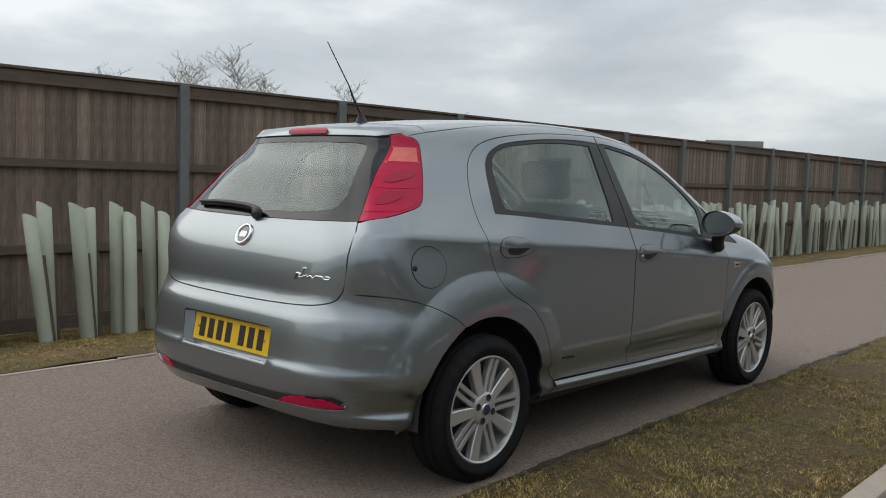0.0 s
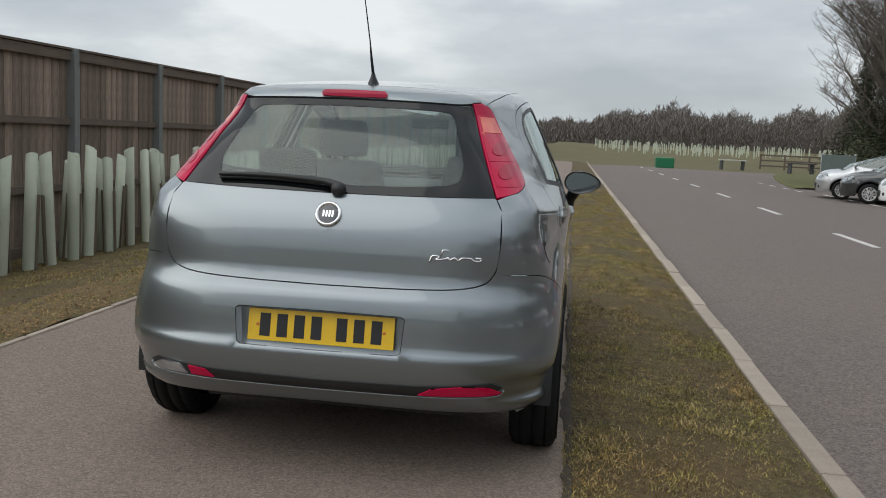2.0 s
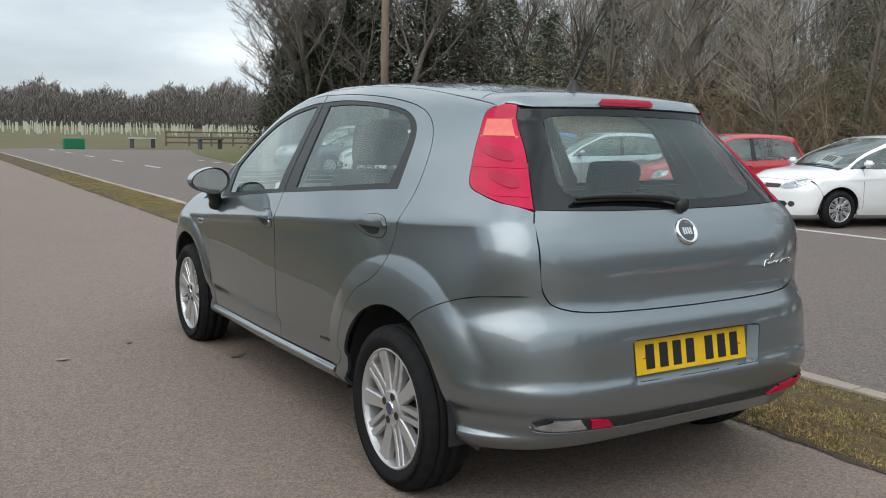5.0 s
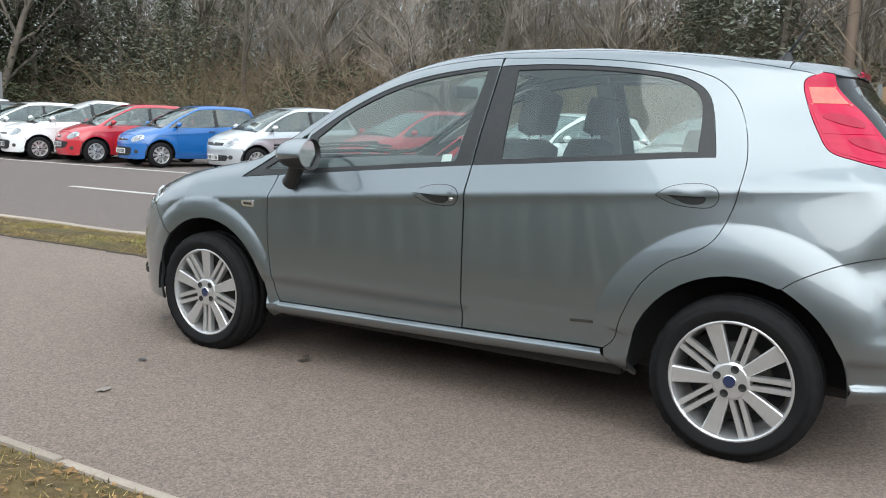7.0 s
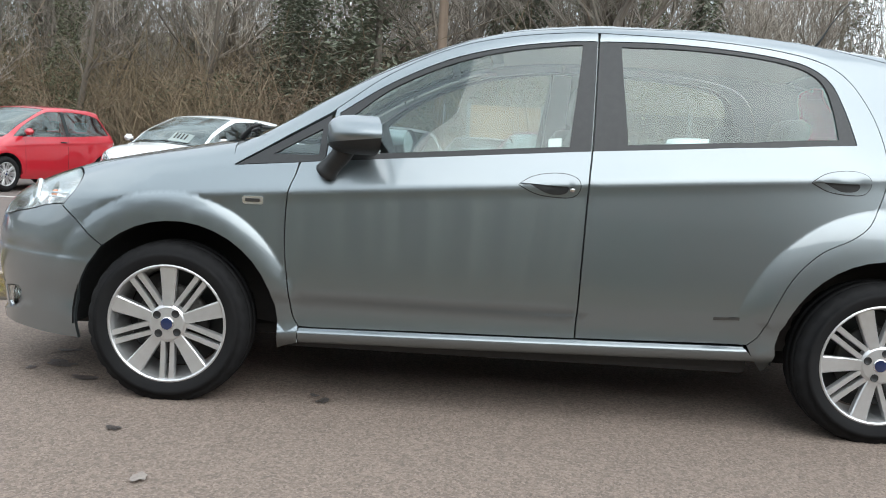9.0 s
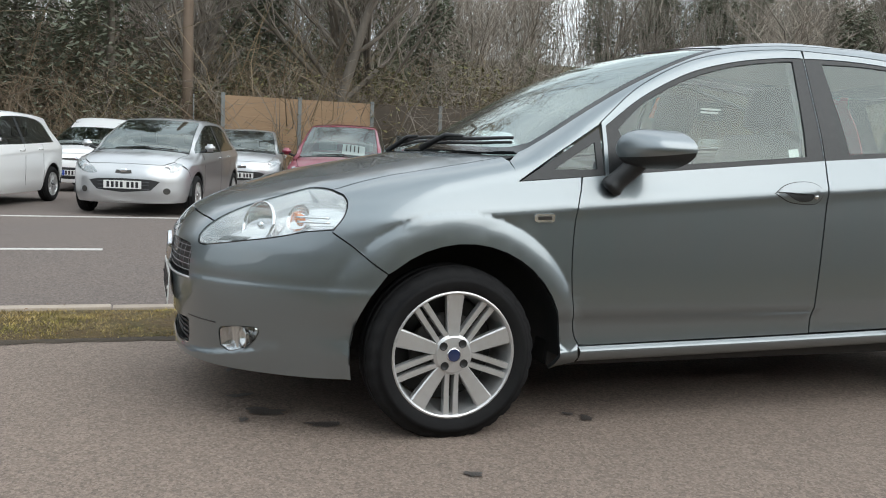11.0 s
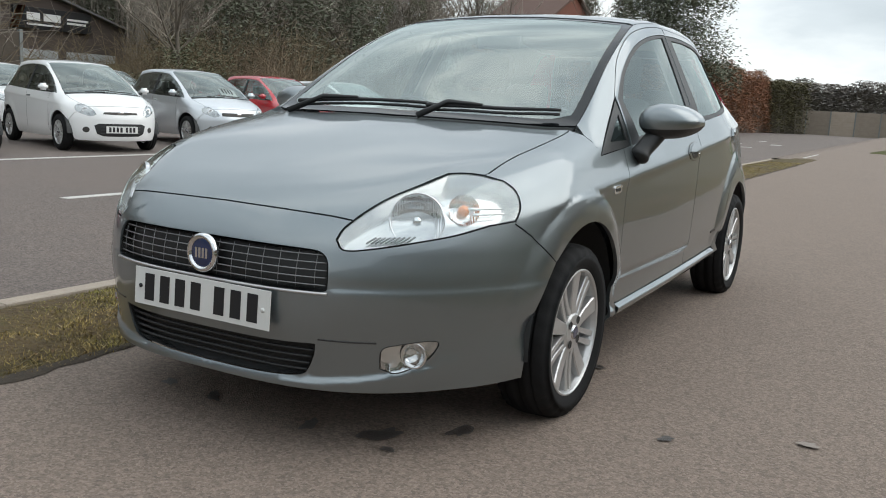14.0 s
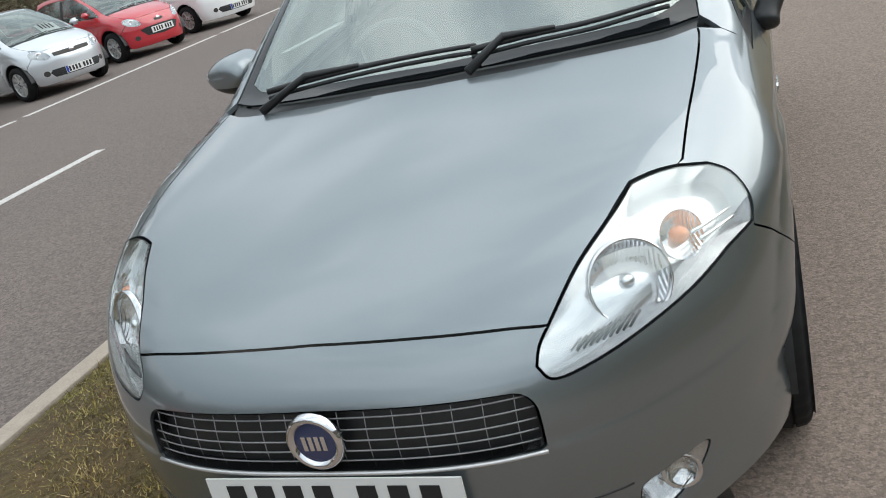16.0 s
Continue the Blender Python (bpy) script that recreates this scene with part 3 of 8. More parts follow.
for gx_, gy_, tx_, ty_ in ((-4.68, 0.66, 7.0, 0), (-4.80, 0.74, 3.0, 2), (-4.68, 1.03, 4.5, -1), (-4.80, 1.12, 1.5, 1), (-4.66, 1.44, 1.0, 0), (-4.80, 1.38, 2.0, 2), (-4.68, 1.80, 0.0, -2), (-4.82, 1.74, 2.5, 0)):
    tree_guard(gx_, gy_, tx_, ty_, 0.98, 0.0)
y = 2.16
while y < 47:
    gxl = -4.62 - (0.02 * y if y < 12 else 0.24 - 0.006 * (y - 12))
    tree_guard(gxl + rnd.uniform(-0.06, 0.06), y, rnd.gauss(0, 2.5), rnd.gauss(0, 3.0), rnd.uniform(0.95, 1.04))
    if rnd.random() < 0.62:
        tree_guard(gxl - 0.17 + rnd.uniform(-0.08, 0.08), y + 0.18 + rnd.uniform(-0.05, 0.05), rnd.gauss(0, 3), rnd.gauss(0, 3.5), rnd.uniform(0.93, 1.02))
    y += rnd.uniform(0.33, 0.42)
far_row = Soup()
y = 55.0
while y < 96:
    m = pose(-4.2 + 0.036 * (y - 55) + rnd.uniform(-0.15, 0.15), y, -0.4, rnd.gauss(0, 3), rnd.gauss(0, 3), 0)
    me_ = rnd.choice(guard_kinds)
    far_row.add([m @ v_.co for v_ in me_.vertices], [tuple(q_.vertices) for q_ in me_.polygons])
    y += rnd.uniform(0.2, 0.4) if rnd.random() < 0.9 else 2.0
tagged(obj("far_tree_guards", far_row.v, far_row.f, M_guard), "distant row of pale green tree guards by the fence", "tree guards", kind="stuff")

# ---------------------------------------------------------------- car bodies: one smooth surface, cut into panels
from mathutils.geometry import delaunay_2d_cdt


def pch(pts):
    """Monotone cubic through (x, y) knots, for arrays."""
    p = np.array(sorted(pts), float)
    x, y = p[:, 0], p[:, 1]
    h, d = np.diff(x), np.diff(y) / np.diff(x)
    m = np.zeros(len(x))
    for i in range(1, len(x) - 1):
        if d[i - 1] * d[i] > 0:
            w1, w2 = 2 * h[i] + h[i - 1], h[i] + 2 * h[i - 1]
            m[i] = (w1 + w2) / (w1 / d[i - 1] + w2 / d[i])
    m[0], m[-1] = d[0], d[-1]

    def g(q):
        q = np.asarray(q, float)
        i = np.clip(np.searchsorted(x, q) - 1, 0, len(h) - 1)
        t = np.clip((q - x[i]) / h[i], 0, 1)
        v = (1 + 2 * t) * (1 - t) ** 2 * y[i] + t * (1 - t) ** 2 * h[i] * m[i] + t * t * (3 - 2 * t) * y[i + 1] + t * t * (t - 1) * h[i] * m[i + 1]
        return v + np.where(q < x[0], (q - x[0]) * m[0], 0) + np.where(q > x[-1], (q - x[-1]) * m[-1], 0)
    return g


def smax(a, b, k):
    h = np.maximum(k - np.abs(a - b), 0) / k
    return np.maximum(a, b) + h * h * k * 0.25


def sstep(a, b, x):
    t = np.clip((x - a) / (b - a), 0, 1)
    return t * t * (3 - 2 * t)


class Shape:
    """A car's outer surface: side, top, front and rear sheets blended into one; x is half-width, y forward, z up."""

    def __init__(s, top, rear, front, low, tumble, plan_low, plan_up, half=0.838, crease=(0.942, -0.078), wheels=(0.0, 2.51), wheel_r=0.30,
                 nose_drop=0.585, nose_pow=3.2, crown=0.09, bow=0.22, bow_from=1.2, rear_drop=(0.22, 0.09), kf=0.12, kr=0.05, flare=0.022, crown_front=0.10, shoulder=None, bulges=(), ledges=(), tuck=None, arch_crease=None):
        s.top, s.rear, s.front = pch(top), pch(rear), pch(front)
        s.low, s.tumble, s.pl, s.pu = pch(low), pch(tumble), pch(plan_low), pch(plan_up)
        s.half, s.crease, s.wheels, s.wr = half, crease, wheels, wheel_r
        s.nd, s.npow, s.crown, s.bow, s.bow_from, s.rd, s.kf, s.kr, s.flare, s.crf = nose_drop, nose_pow, crown, bow, bow_from, rear_drop, kf, kr, flare, crown_front
        s.shoulder, s.bulges, s.ledges = pch(shoulder) if shoulder else None, bulges, ledges
        s.tuck, s.arch_crease = pch(tuck) if tuck else None, arch_crease

    def width(s, y, z):
        c = s.crease[0] + s.crease[1] * y
        d = z - c
        zq = z - 0.0183 * np.clip(2.045 - y, 0, 1.62) * sstep(0.42, 0.36, z) if s.tuck else z
        drop = np.where(d > 0, s.tumble(np.maximum(d, 0)), s.low(np.minimum(zq, 0.75)) * sstep(0.0, -0.12, d))
        drop = drop + 0.006 * sstep(0.0, -0.05, d)
        if s.tuck:
            drop = drop * (1 - 0.65 * sstep(2.55, 2.8, y) * sstep(0.36, 0.28, z)) + s.tuck(np.clip(zq, 0.15, 0.4)) * sstep(0.16, 0.34, y) * sstep(2.2, 2.05, y)
        p = s.pl(y) + (s.pu(y) - s.pl(y)) * sstep(-0.05, 0.4, d)
        w = (s.half - drop) * p
        if s.shoulder:
            w = w - s.shoulder(np.clip(z, 0.5, 1.4)) * sstep(0.6, -0.5, y)
        for k, wy in enumerate(s.wheels):
            r = np.hypot(y - wy, z - s.wr)
            if s.arch_crease:
                t = np.clip((s.arch_crease[k] - r) / (s.arch_crease[k] - 0.385), 0, 1)
                w = w + s.flare * (1 - (1 - t) ** 2) * sstep(0.24, 0.50, z)
                continue
            w = w + s.flare * np.exp(-((r - 0.385) / 0.065) ** 2) * sstep(0.26, 0.46, z)
        return w

    def f(s, x, y, z):
        x = np.abs(x)
        fx = (x - s.width(y, z)) * 0.93
        b = s.bow * sstep(s.bow_from, s.bow_from + 0.6, y)
        cr = s.crown + (s.crf - s.crown) * sstep(s.bow_from, s.bow_from + 1.0, y)
        yy = y + b * x * x
        t = s.top(yy) - cr * x * x - 0.10 * x ** 6
        sl = (s.top(yy + 0.02) - s.top(yy - 0.02)) / 0.04
        fz = (z - t) / np.sqrt(1 + sl * sl)
        w = np.maximum(s.width(y, np.minimum(z, 1.3)), 0.3)
        rd = s.rd[0] + (s.rd[1] - s.rd[0]) * sstep(0.65, 0.95, z)
        yr = s.rear(z) + rd * np.minimum(x / w, 1.2) ** 6
        rs = (s.rear(z + 0.02) - s.rear(z - 0.02)) / 0.04
        fr = (yr - y) / np.sqrt(1 + rs * rs)
        yf = s.front(z) - s.nd * (x / s.half) ** s.npow
        ff = (y - yf) * 0.8
        a = smax(fx, fz, s.kr + (s.kf - s.kr) * sstep(s.bow_from + 0.7, s.bow_from + 1.2, y))
        a = smax(a, fr, 0.09)
        a = smax(a, ff, 0.07)
        for bx, by, bz, sx_, sy_, sz_, amt in s.bulges:
            a = a - amt * np.exp(-((x - bx) / sx_) ** 2 - ((y - by) / sy_) ** 2 - ((z - bz) / sz_) ** 2)
        for z0, rise, depth, x0, x1 in s.ledges:
            zl = z0 + rise * (x / 0.7) ** 4
            a = a - depth * sstep(zl + 0.014, zl - 0.010, z) * sstep(zl - 0.13, zl - 0.03, z) * sstep(x0, x0 + 0.05, x) * sstep(x1 + 0.12, x1, x) * sstep(2.7, 2.85, y)
        return a

    def normal(s, p):
        e = 0.003
        x, y, z = p[:, 0], p[:, 1], p[:, 2]
        g = np.stack([s.f(x + e, y, z) - s.f(x - e, y, z), s.f(x, y + e, z) - s.f(x, y - e, z), s.f(x, y, z + e) - s.f(x, y, z - e)], 1)
        return g / np.maximum(np.linalg.norm(g, axis=1, keepdims=True), 1e-9)

    def solve(s, o, d, far):
        lo, hi = np.zeros(len(o)), np.full(len(o), float(far))
        for _ in range(34):
            m = (lo + hi) / 2
            q = o + d * m[:, None]
            ins = s.f(q[:, 0], q[:, 1], q[:, 2]) < 0
            lo, hi = np.where(ins, m, lo), np.where(ins, hi, m)
        return o + d * ((lo + hi) / 2)[:, None]

    # lifts from drawings to the surface
    def S(s, *pts):
        p = np.array(pts, float)
        return s.solve(np.stack([p[:, 0] * 0, p[:, 0], p[:, 1]], 1), np.tile([1.0, 0, 0], (len(p), 1)), 1.2)

    def T(s, *pts):
        p = np.array(pts, float)
        return s.solve(np.stack([p[:, 0], p[:, 1], p[:, 0] * 0 + 0.45], 1), np.tile([0, 0, 1.0], (len(p), 1)), 1.6)

    def F(s, *pts):
        p = np.array(pts, float)
        return s.solve(np.stack([p[:, 0], p[:, 0] * 0 + s.wheels[1] - 0.3, p[:, 1]], 1), np.tile([0, 1.0, 0], (len(p), 1)), 1.8)

    def R(s, *pts):
        p = np.array(pts, float)
        return s.solve(np.stack([p[:, 0], p[:, 0] * 0 + 0.35, p[:, 1]], 1), np.tile([0, -1.0, 0], (len(p), 1)), 1.6)

    # charts
    def chart(s, kind):
        ya, yb = 0.35, s.wheels[1] - 0.25
        if kind == "side":
            return (lambda p: np.stack([p[:, 1], 0.8 * np.arctan2(p[:, 2] - 0.62, np.abs(p[:, 0]))], 1),
                    lambda u: (np.stack([u[:, 0] * 0, u[:, 0], u[:, 0] * 0 + 0.62], 1), np.stack([np.cos(u[:, 1] / 0.8), u[:, 0] * 0, np.sin(u[:, 1] / 0.8)], 1)))
        if kind == "top":
            return (lambda p: p[:, :2].copy(),
                    lambda u: (np.stack([u[:, 0], u[:, 1], u[:, 0] * 0 + 0.45], 1), np.tile([0, 0, 1.0], (len(u), 1))))
        if kind == "front":
            return (lambda p: np.stack([0.9 * np.arctan2(p[:, 0], p[:, 1] - yb), p[:, 2]], 1),
                    lambda u: (np.stack([u[:, 0] * 0, u[:, 0] * 0 + yb, u[:, 1]], 1), np.stack([np.sin(u[:, 0] / 0.9), np.cos(u[:, 0] / 0.9), u[:, 0] * 0], 1)))
        return (lambda p: np.stack([0.9 * np.arctan2(p[:, 0], ya - p[:, 1]), p[:, 2]], 1),
                lambda u: (np.stack([u[:, 0] * 0, u[:, 0] * 0 + ya, u[:, 1]], 1), np.stack([np.sin(u[:, 0] / 0.9), -np.cos(u[:, 0] / 0.9), u[:, 0] * 0], 1)))


def join(*runs):
    return np.concatenate([np.atleast_2d(np.asarray(r, float)) for r in runs])


def mirror_run(half):
    """Closes a run that begins and ends on the centre line with its mirror image."""
    m = half[::-1].copy()
    m[:, 0] *= -1
    return np.concatenate([half, m[1:-1] if abs(half[-1, 0]) < 1e-6 and abs(half[0, 0]) < 1e-6 else m])


def spline(pts, n=8):
    """Catmull-Rom through 2D or 3D points."""
    p = np.array(pts, float)
    q = np.concatenate([[2 * p[0] - p[1]], p, [2 * p[-1] - p[-2]]])
    out = []
    for i in range(1, len(q) - 2):
        for t in np.linspace(0, 1, n, endpoint=False):
            a, b, c, d = q[i - 1], q[i], q[i + 1], q[i + 2]
            out.append(0.5 * (2 * b + (c - a) * t + (2 * a - 5 * b + 4 * c - d) * t * t + (3 * b - a - 3 * c + d) * t ** 3))
    out.append(p[-1])
    return np.array(out)


def densify(loop, step):
    out = []
    n = len(loop)
    for i in range(n):
        a, b = loop[i], loop[(i + 1) % n]
        k = max(1, int(np.ceil(np.linalg.norm(b - a) / step)))
        for j in range(k):
            out.append(a + (b - a) * j / k)
    return np.array(out)


def area2(loop):
    x, y = loop[:, 0], loop[:, 1]
    return np.sum(x * np.roll(y, -1) - np.roll(x, -1) * y)


def inset(loop, d):
    """Shrinks a closed 2D loop by d (grows it when d is negative)."""
    if not d:
        return loop
    e = np.roll(loop, -1, 0) - np.roll(loop, 1, 0)
    n = np.stack([-e[:, 1], e[:, 0]], 1)
    n /= np.maximum(np.linalg.norm(n, axis=1, keepdims=True), 1e-9)
    return loop + n * d * (1 if area2(loop) > 0 else -1)


def inside(loop, p):
    x, y = p[:, 0][:, None], p[:, 1][:, None]
    a, b = loop, np.roll(loop, -1, 0)
    c = ((a[:, 1] > y) != (b[:, 1] > y)) & (x < (b[:, 0] - a[:, 0]) * (y - a[:, 1]) / (b[:, 1] - a[:, 1] + 1e-12) + a[:, 0])
    return c.sum(1) % 2 == 1


def dedupe(loop, tol=0.0015):
    out = [loop[0]]
    for p in loop[1:]:
        if np.linalg.norm(p - out[-1]) > tol:
            out.append(p)
    if np.linalg.norm(out[0] - out[-1]) < tol:
        out.pop()
    return np.array(out)


def panel(shape, name, kind, loop, material, parent, holes=(), gap=0.002, sp=0.04, offset=0.0, flange=0.014, label="", flip=False, push=None, rows=(), extra=()):
    """A sheet of the car's surface inside the closed 3D loop, with turned-in edges. flip: its mirror image instead."""
    to_uv, ray = shape.chart(kind)
    outer = densify(inset(dedupe(to_uv(loop)), gap), sp)
    rings = [outer] + [densify(inset(dedupe(to_uv(h)), -gap if gap else 0), sp) for h in holes]
    lo, hi = outer.min(0), outer.max(0)
    gx_, gy_ = np.meshgrid(np.arange(lo[0] + sp / 2, hi[0], sp), np.arange(lo[1] + sp / 2, hi[1], sp * 0.9))
    gx_[::2] += sp / 2
    pts = np.stack([gx_.ravel(), gy_.ravel()], 1)
    extra_rows = []
    allr = np.concatenate(rings)
    if len(pts):
        pts = pts[inside(outer, pts)]
        for h in rings[1:]:
            pts = pts[~inside(h, pts)] if len(pts) else pts
        allr = np.concatenate(rings)
        if len(pts):
            keep = np.ones(len(pts), bool)
            for i in range(0, len(pts), 500):
                dd = np.linalg.norm(pts[i:i + 500, None] - allr[None], axis=2).min(1)
                keep[i:i + 500] = dd > sp * 0.45
            pts = pts[keep]
    if kind == "side" and not rows and hi[0] - lo[0] > 0.25:
        ys = np.arange(lo[0], hi[0], sp * 0.6)
        rows = [shape.S(*[(y, shape.crease[0] + shape.crease[1] * y + e) for y in ys]) for e in (-0.05, -0.016, 0.0, 0.016)]
    for row in (*rows, *extra):
        ru = to_uv(row)
        ru = ru[inside(outer, ru)]
        for h in rings[1:]:
            ru = ru[~inside(h, ru)] if len(ru) else ru
        if len(ru):
            dd = np.array([np.linalg.norm(allr - q, axis=1).min() for q in ru])
            ru = ru[dd > sp * 0.3]
        if len(ru) and len(pts):
            far = np.array([np.linalg.norm(ru - q, axis=1).min() for q in pts]) > sp * 0.42
            pts = pts[far]
        if len(ru):
            extra_rows.append(ru)
    if extra_rows:
        pts = np.concatenate([pts, *extra_rows])
    coords = [Vector(p) for r in rings for p in r] + [Vector(p) for p in pts]
    edges, base = [], 0
    for r in rings:
        edges += [(base + i, base + (i + 1) % len(r)) for i in range(len(r))]
        base += len(r)
    vco, ved, tri, orig, _, _ = delaunay_2d_cdt(coords, edges, [], 0, 1e-6)
    uv = np.array([tuple(v) for v in vco])
    tri = np.array([t for t in tri if len(t) == 3])
    cen = uv[tri].mean(1)
    ok = inside(outer, cen)
    for h in rings[1:]:
        ok &= ~inside(h, cen)
    tri = tri[ok]
    o, d = ray(uv)
    p = shape.solve(o, d, 2.2)
    nrm = shape.normal(p)
    off = offset if push is None else offset + push(p)
    p = p + nrm * np.reshape(off, (-1, 1))
    if push is not None:
        a_, b_, c_ = p[tri[:, 0]], p[tri[:, 1]], p[tri[:, 2]]
        fn = np.cross(b_ - a_, c_ - a_)
        fn *= np.sign((fn * nrm[tri[:, 0]]).sum(1))[:, None]
        acc = np.zeros_like(p)
        for k in range(3):
            np.add.at(acc, tri[:, k], fn)
        nrm = acc / np.maximum(np.linalg.norm(acc, axis=1, keepdims=True), 1e-9)
    # orient
    a, b, c = p[tri[:, 0]], p[tri[:, 1]], p[tri[:, 2]]
    s = (np.cross(b - a, c - a) * nrm[tri[:, 0]]).sum(1)
    tri[s < 0] = tri[s < 0][:, ::-1]
    verts, faces = list(p), [tuple(t) for t in tri]
    loops_n = [nrm[i] for t in tri for i in t]
    if flange:
        count = {}
        for t in tri:
            for k in range(3):
                e = (t[k], t[(k + 1) % 3])
                key = (min(e), max(e))
                count[key] = None if key in count else e
        rim = {}
        for e in count.values():
            if e is None:
                continue
            q = []
            for i in (e[1], e[0]):
                if i not in rim:
                    rim[i] = len(verts)
                    verts.append(p[i] - nrm[i] * flange)
                q.append(rim[i])
            faces.append((e[1], e[0], q[1], q[0]))
            v0, v1, v2 = p[e[1]], p[e[0]], verts[q[1]]
            fn = np.cross(v1 - v0, v2 - v0)
            fn = fn / max(np.linalg.norm(fn), 1e-9)
            loops_n += [nrm[e[1]], nrm[e[0]], nrm[e[0]], nrm[e[1]]] if flange < 0 else [fn] * 4
    verts = np.array(verts)
    if flip:
        verts[:, 0] *= -1
        faces = [fc[::-1] for fc in faces]
        out_n, i = [], 0
        for fc in faces:
            seg = loops_n[i:i + len(fc)]
            i += len(fc)
            out_n += [(-n[0], n[1], n[2]) for n in seg[::-1]]
        loops_n = out_n
    me = bpy.data.meshes.new(name)
    me.from_pydata(verts.tolist(), [], [tuple(int(i) for i in fc) for fc in faces])
    me.polygons.foreach_set("use_smooth", [True] * len(faces))
    me.normals_split_custom_set([tuple(float(c) for c in n) for n in loops_n])
    me.materials.append(material)
    ob = new(name, me)
    ob.parent = parent
    if label:
        ob["label"] = label
    return ob


def both(shape, name, kind, loop, material, parent, **kw):
    return [panel(shape, name, kind, loop, material, parent, flip=fl, **kw) for fl in (False, True)]


def arc(cy, cz, r, a0, a1, n=24):
    """Side-view arc of a wheel arch, angles in degrees from the rear, over the top."""
    return [(cy - r * math.cos(radians(a)), cz + r * math.sin(radians(a))) for a in np.linspace(a0, a1, n)]


# ---------------------------------------------------------------- car materials
def car_paint(name, base, flake=0.0, rough=0.35, metal=0.0):
    m = mat(name, base, rough, metal, vary=[(1.3, 0.12, tuple(c * 0.8 for c in base)), (900, flake, tuple(min(1, c * 1.5) for c in base))], coat=1.0, coat_rough=0.02)
    m.node_tree.nodes["Principled BSDF"].inputs["Coat IOR"].default_value = 1.65
    return m


def glass(name, tint, rough=0.0, reflect=0.135):
    m = bpy.data.materials.new(name)
    m.use_nodes = True
    t = m.node_tree
    t.nodes.clear()
    out = t.nodes.new("ShaderNodeOutputMaterial")
    mix = t.nodes.new("ShaderNodeMixShader")
    tr = t.nodes.new("ShaderNodeBsdfTransparent")
    gl = t.nodes.new("ShaderNodeBsdfGlossy")
    lw = t.nodes.new("ShaderNodeLayerWeight")
    lw.inputs["Blend"].default_value = 0.5
    pw = t.nodes.new("ShaderNodeMath")
    pw.operation = "POWER"
    pw.inputs[1].default_value = 4.0
    fr = t.nodes.new("ShaderNodeMapRange")
    fr.inputs[3].default_value, fr.inputs[4].default_value = reflect, 1.0
    t.links.new(lw.outputs["Facing"], pw.inputs[0])
    t.links.new(pw.outputs[0], fr.inputs[0])
    gl.inputs["Roughness"].default_value = rough
    gl.inputs["Color"].default_value = (0.92, 1.0, 0.97, 1)
    tr.inputs[0].default_value = (*tint, 1)
    t.links.new(fr.outputs[0], mix.inputs[0])
    t.links.new(tr.outputs[0], mix.inputs[1])
    t.links.new(gl.outputs[0], mix.inputs[2])
    t.links.new(mix.outputs[0], out.inputs[0])
    return m


M_car = car_paint("metallic_grey_paint", (0.215, 0.244, 0.258), 0.30, 0.38, 0.88)
M_glass = glass("tinted_car_glass", (0.78, 0.87, 0.84), 0.0, 0.095)
M_rear_glass = glass("tinted_rear_glass", (0.74, 0.82, 0.79), 0.0, 0.075)
M_clear = glass("clear_lens", (0.95, 0.96, 0.96), 0.0, 0.10)
M_screen = glass("windscreen_glass", (0.80, 0.86, 0.84), 0.0, 0.26)
M_black = mat("black_trim_plastic", (0.016, 0.017, 0.018), 0.45, vary=[(40, 0.4, (0.03, 0.03, 0.03))], bump=0.0004, bump_scale=600)
M_gloss_black = mat("black_glass_border", (0.006, 0.007, 0.008), 0.05, spec=0.4)
M_rubber = mat("tyre_rubber", (0.010, 0.010, 0.011), 0.8, spec=0.22, vary=[(9, 0.4, (0.020, 0.0195, 0.019)), (70, 0.4, (0.01, 0.01, 0.01))], bump=0.0006, bump_scale=120)
M_alloy = mat("silver_alloy", (0.62, 0.62, 0.62), 0.36, 0.7, vary=[(30, 0.3, (0.50, 0.49, 0.475))], coat=0.4)
M_alloy_dark = mat("brake_dust_metal", (0.05, 0.048, 0.045), 0.6, 0.4, vary=[(20, 0.5, (0.09, 0.08, 0.07))])
M_chrome = mat("chrome", (0.75, 0.75, 0.76), 0.09, 1.0)
M_reflector = mat("lamp_reflector", (0.82, 0.83, 0.84), 0.12, 1.0, vary=[(60, 0.4, (0.5, 0.52, 0.54))])
M_red_lens = mat("red_lamp_lens", (0.50, 0.004, 0.048), 0.06, vary=[(16, 0.5, (0.36, 0.002, 0.03)), ((3, 3, 60), 0.35, (0.60, 0.016, 0.08))], spec=0.3)
M_red_dark = mat("dark_red_lamp_lens", (0.36, 0.003, 0.034), 0.08, vary=[(25, 0.4, (0.45, 0.006, 0.045))], spec=0.4)
M_pink_lens = mat("pale_indicator_lens", (0.72, 0.16, 0.14), 0.08, vary=[(25, 0.6, (0.78, 0.26, 0.17))], spec=0.3)
M_amber = mat("amber_bulb_cover", (0.75, 0.22, 0.04), 0.15, coat=1.0)
M_yellow = mat("yellow_plate", (0.80, 0.50, 0.0), 0.45, vary=[(8, 0.3, (0.70, 0.43, 0.0))], coat=0.4)
M_white_plate = mat("white_plate", (0.72, 0.72, 0.70), 0.45, vary=[(8, 0.3, (0.64, 0.64, 0.62))], coat=0.4)
M_char = mat("plate_black", (0.012, 0.012, 0.014), 0.5)
M_plate_blue = mat("plate_blue", (0.01, 0.05, 0.35), 0.5)
M_badge_blue = mat("badge_blue", (0.014, 0.026, 0.085), 0.2, coat=1.0)
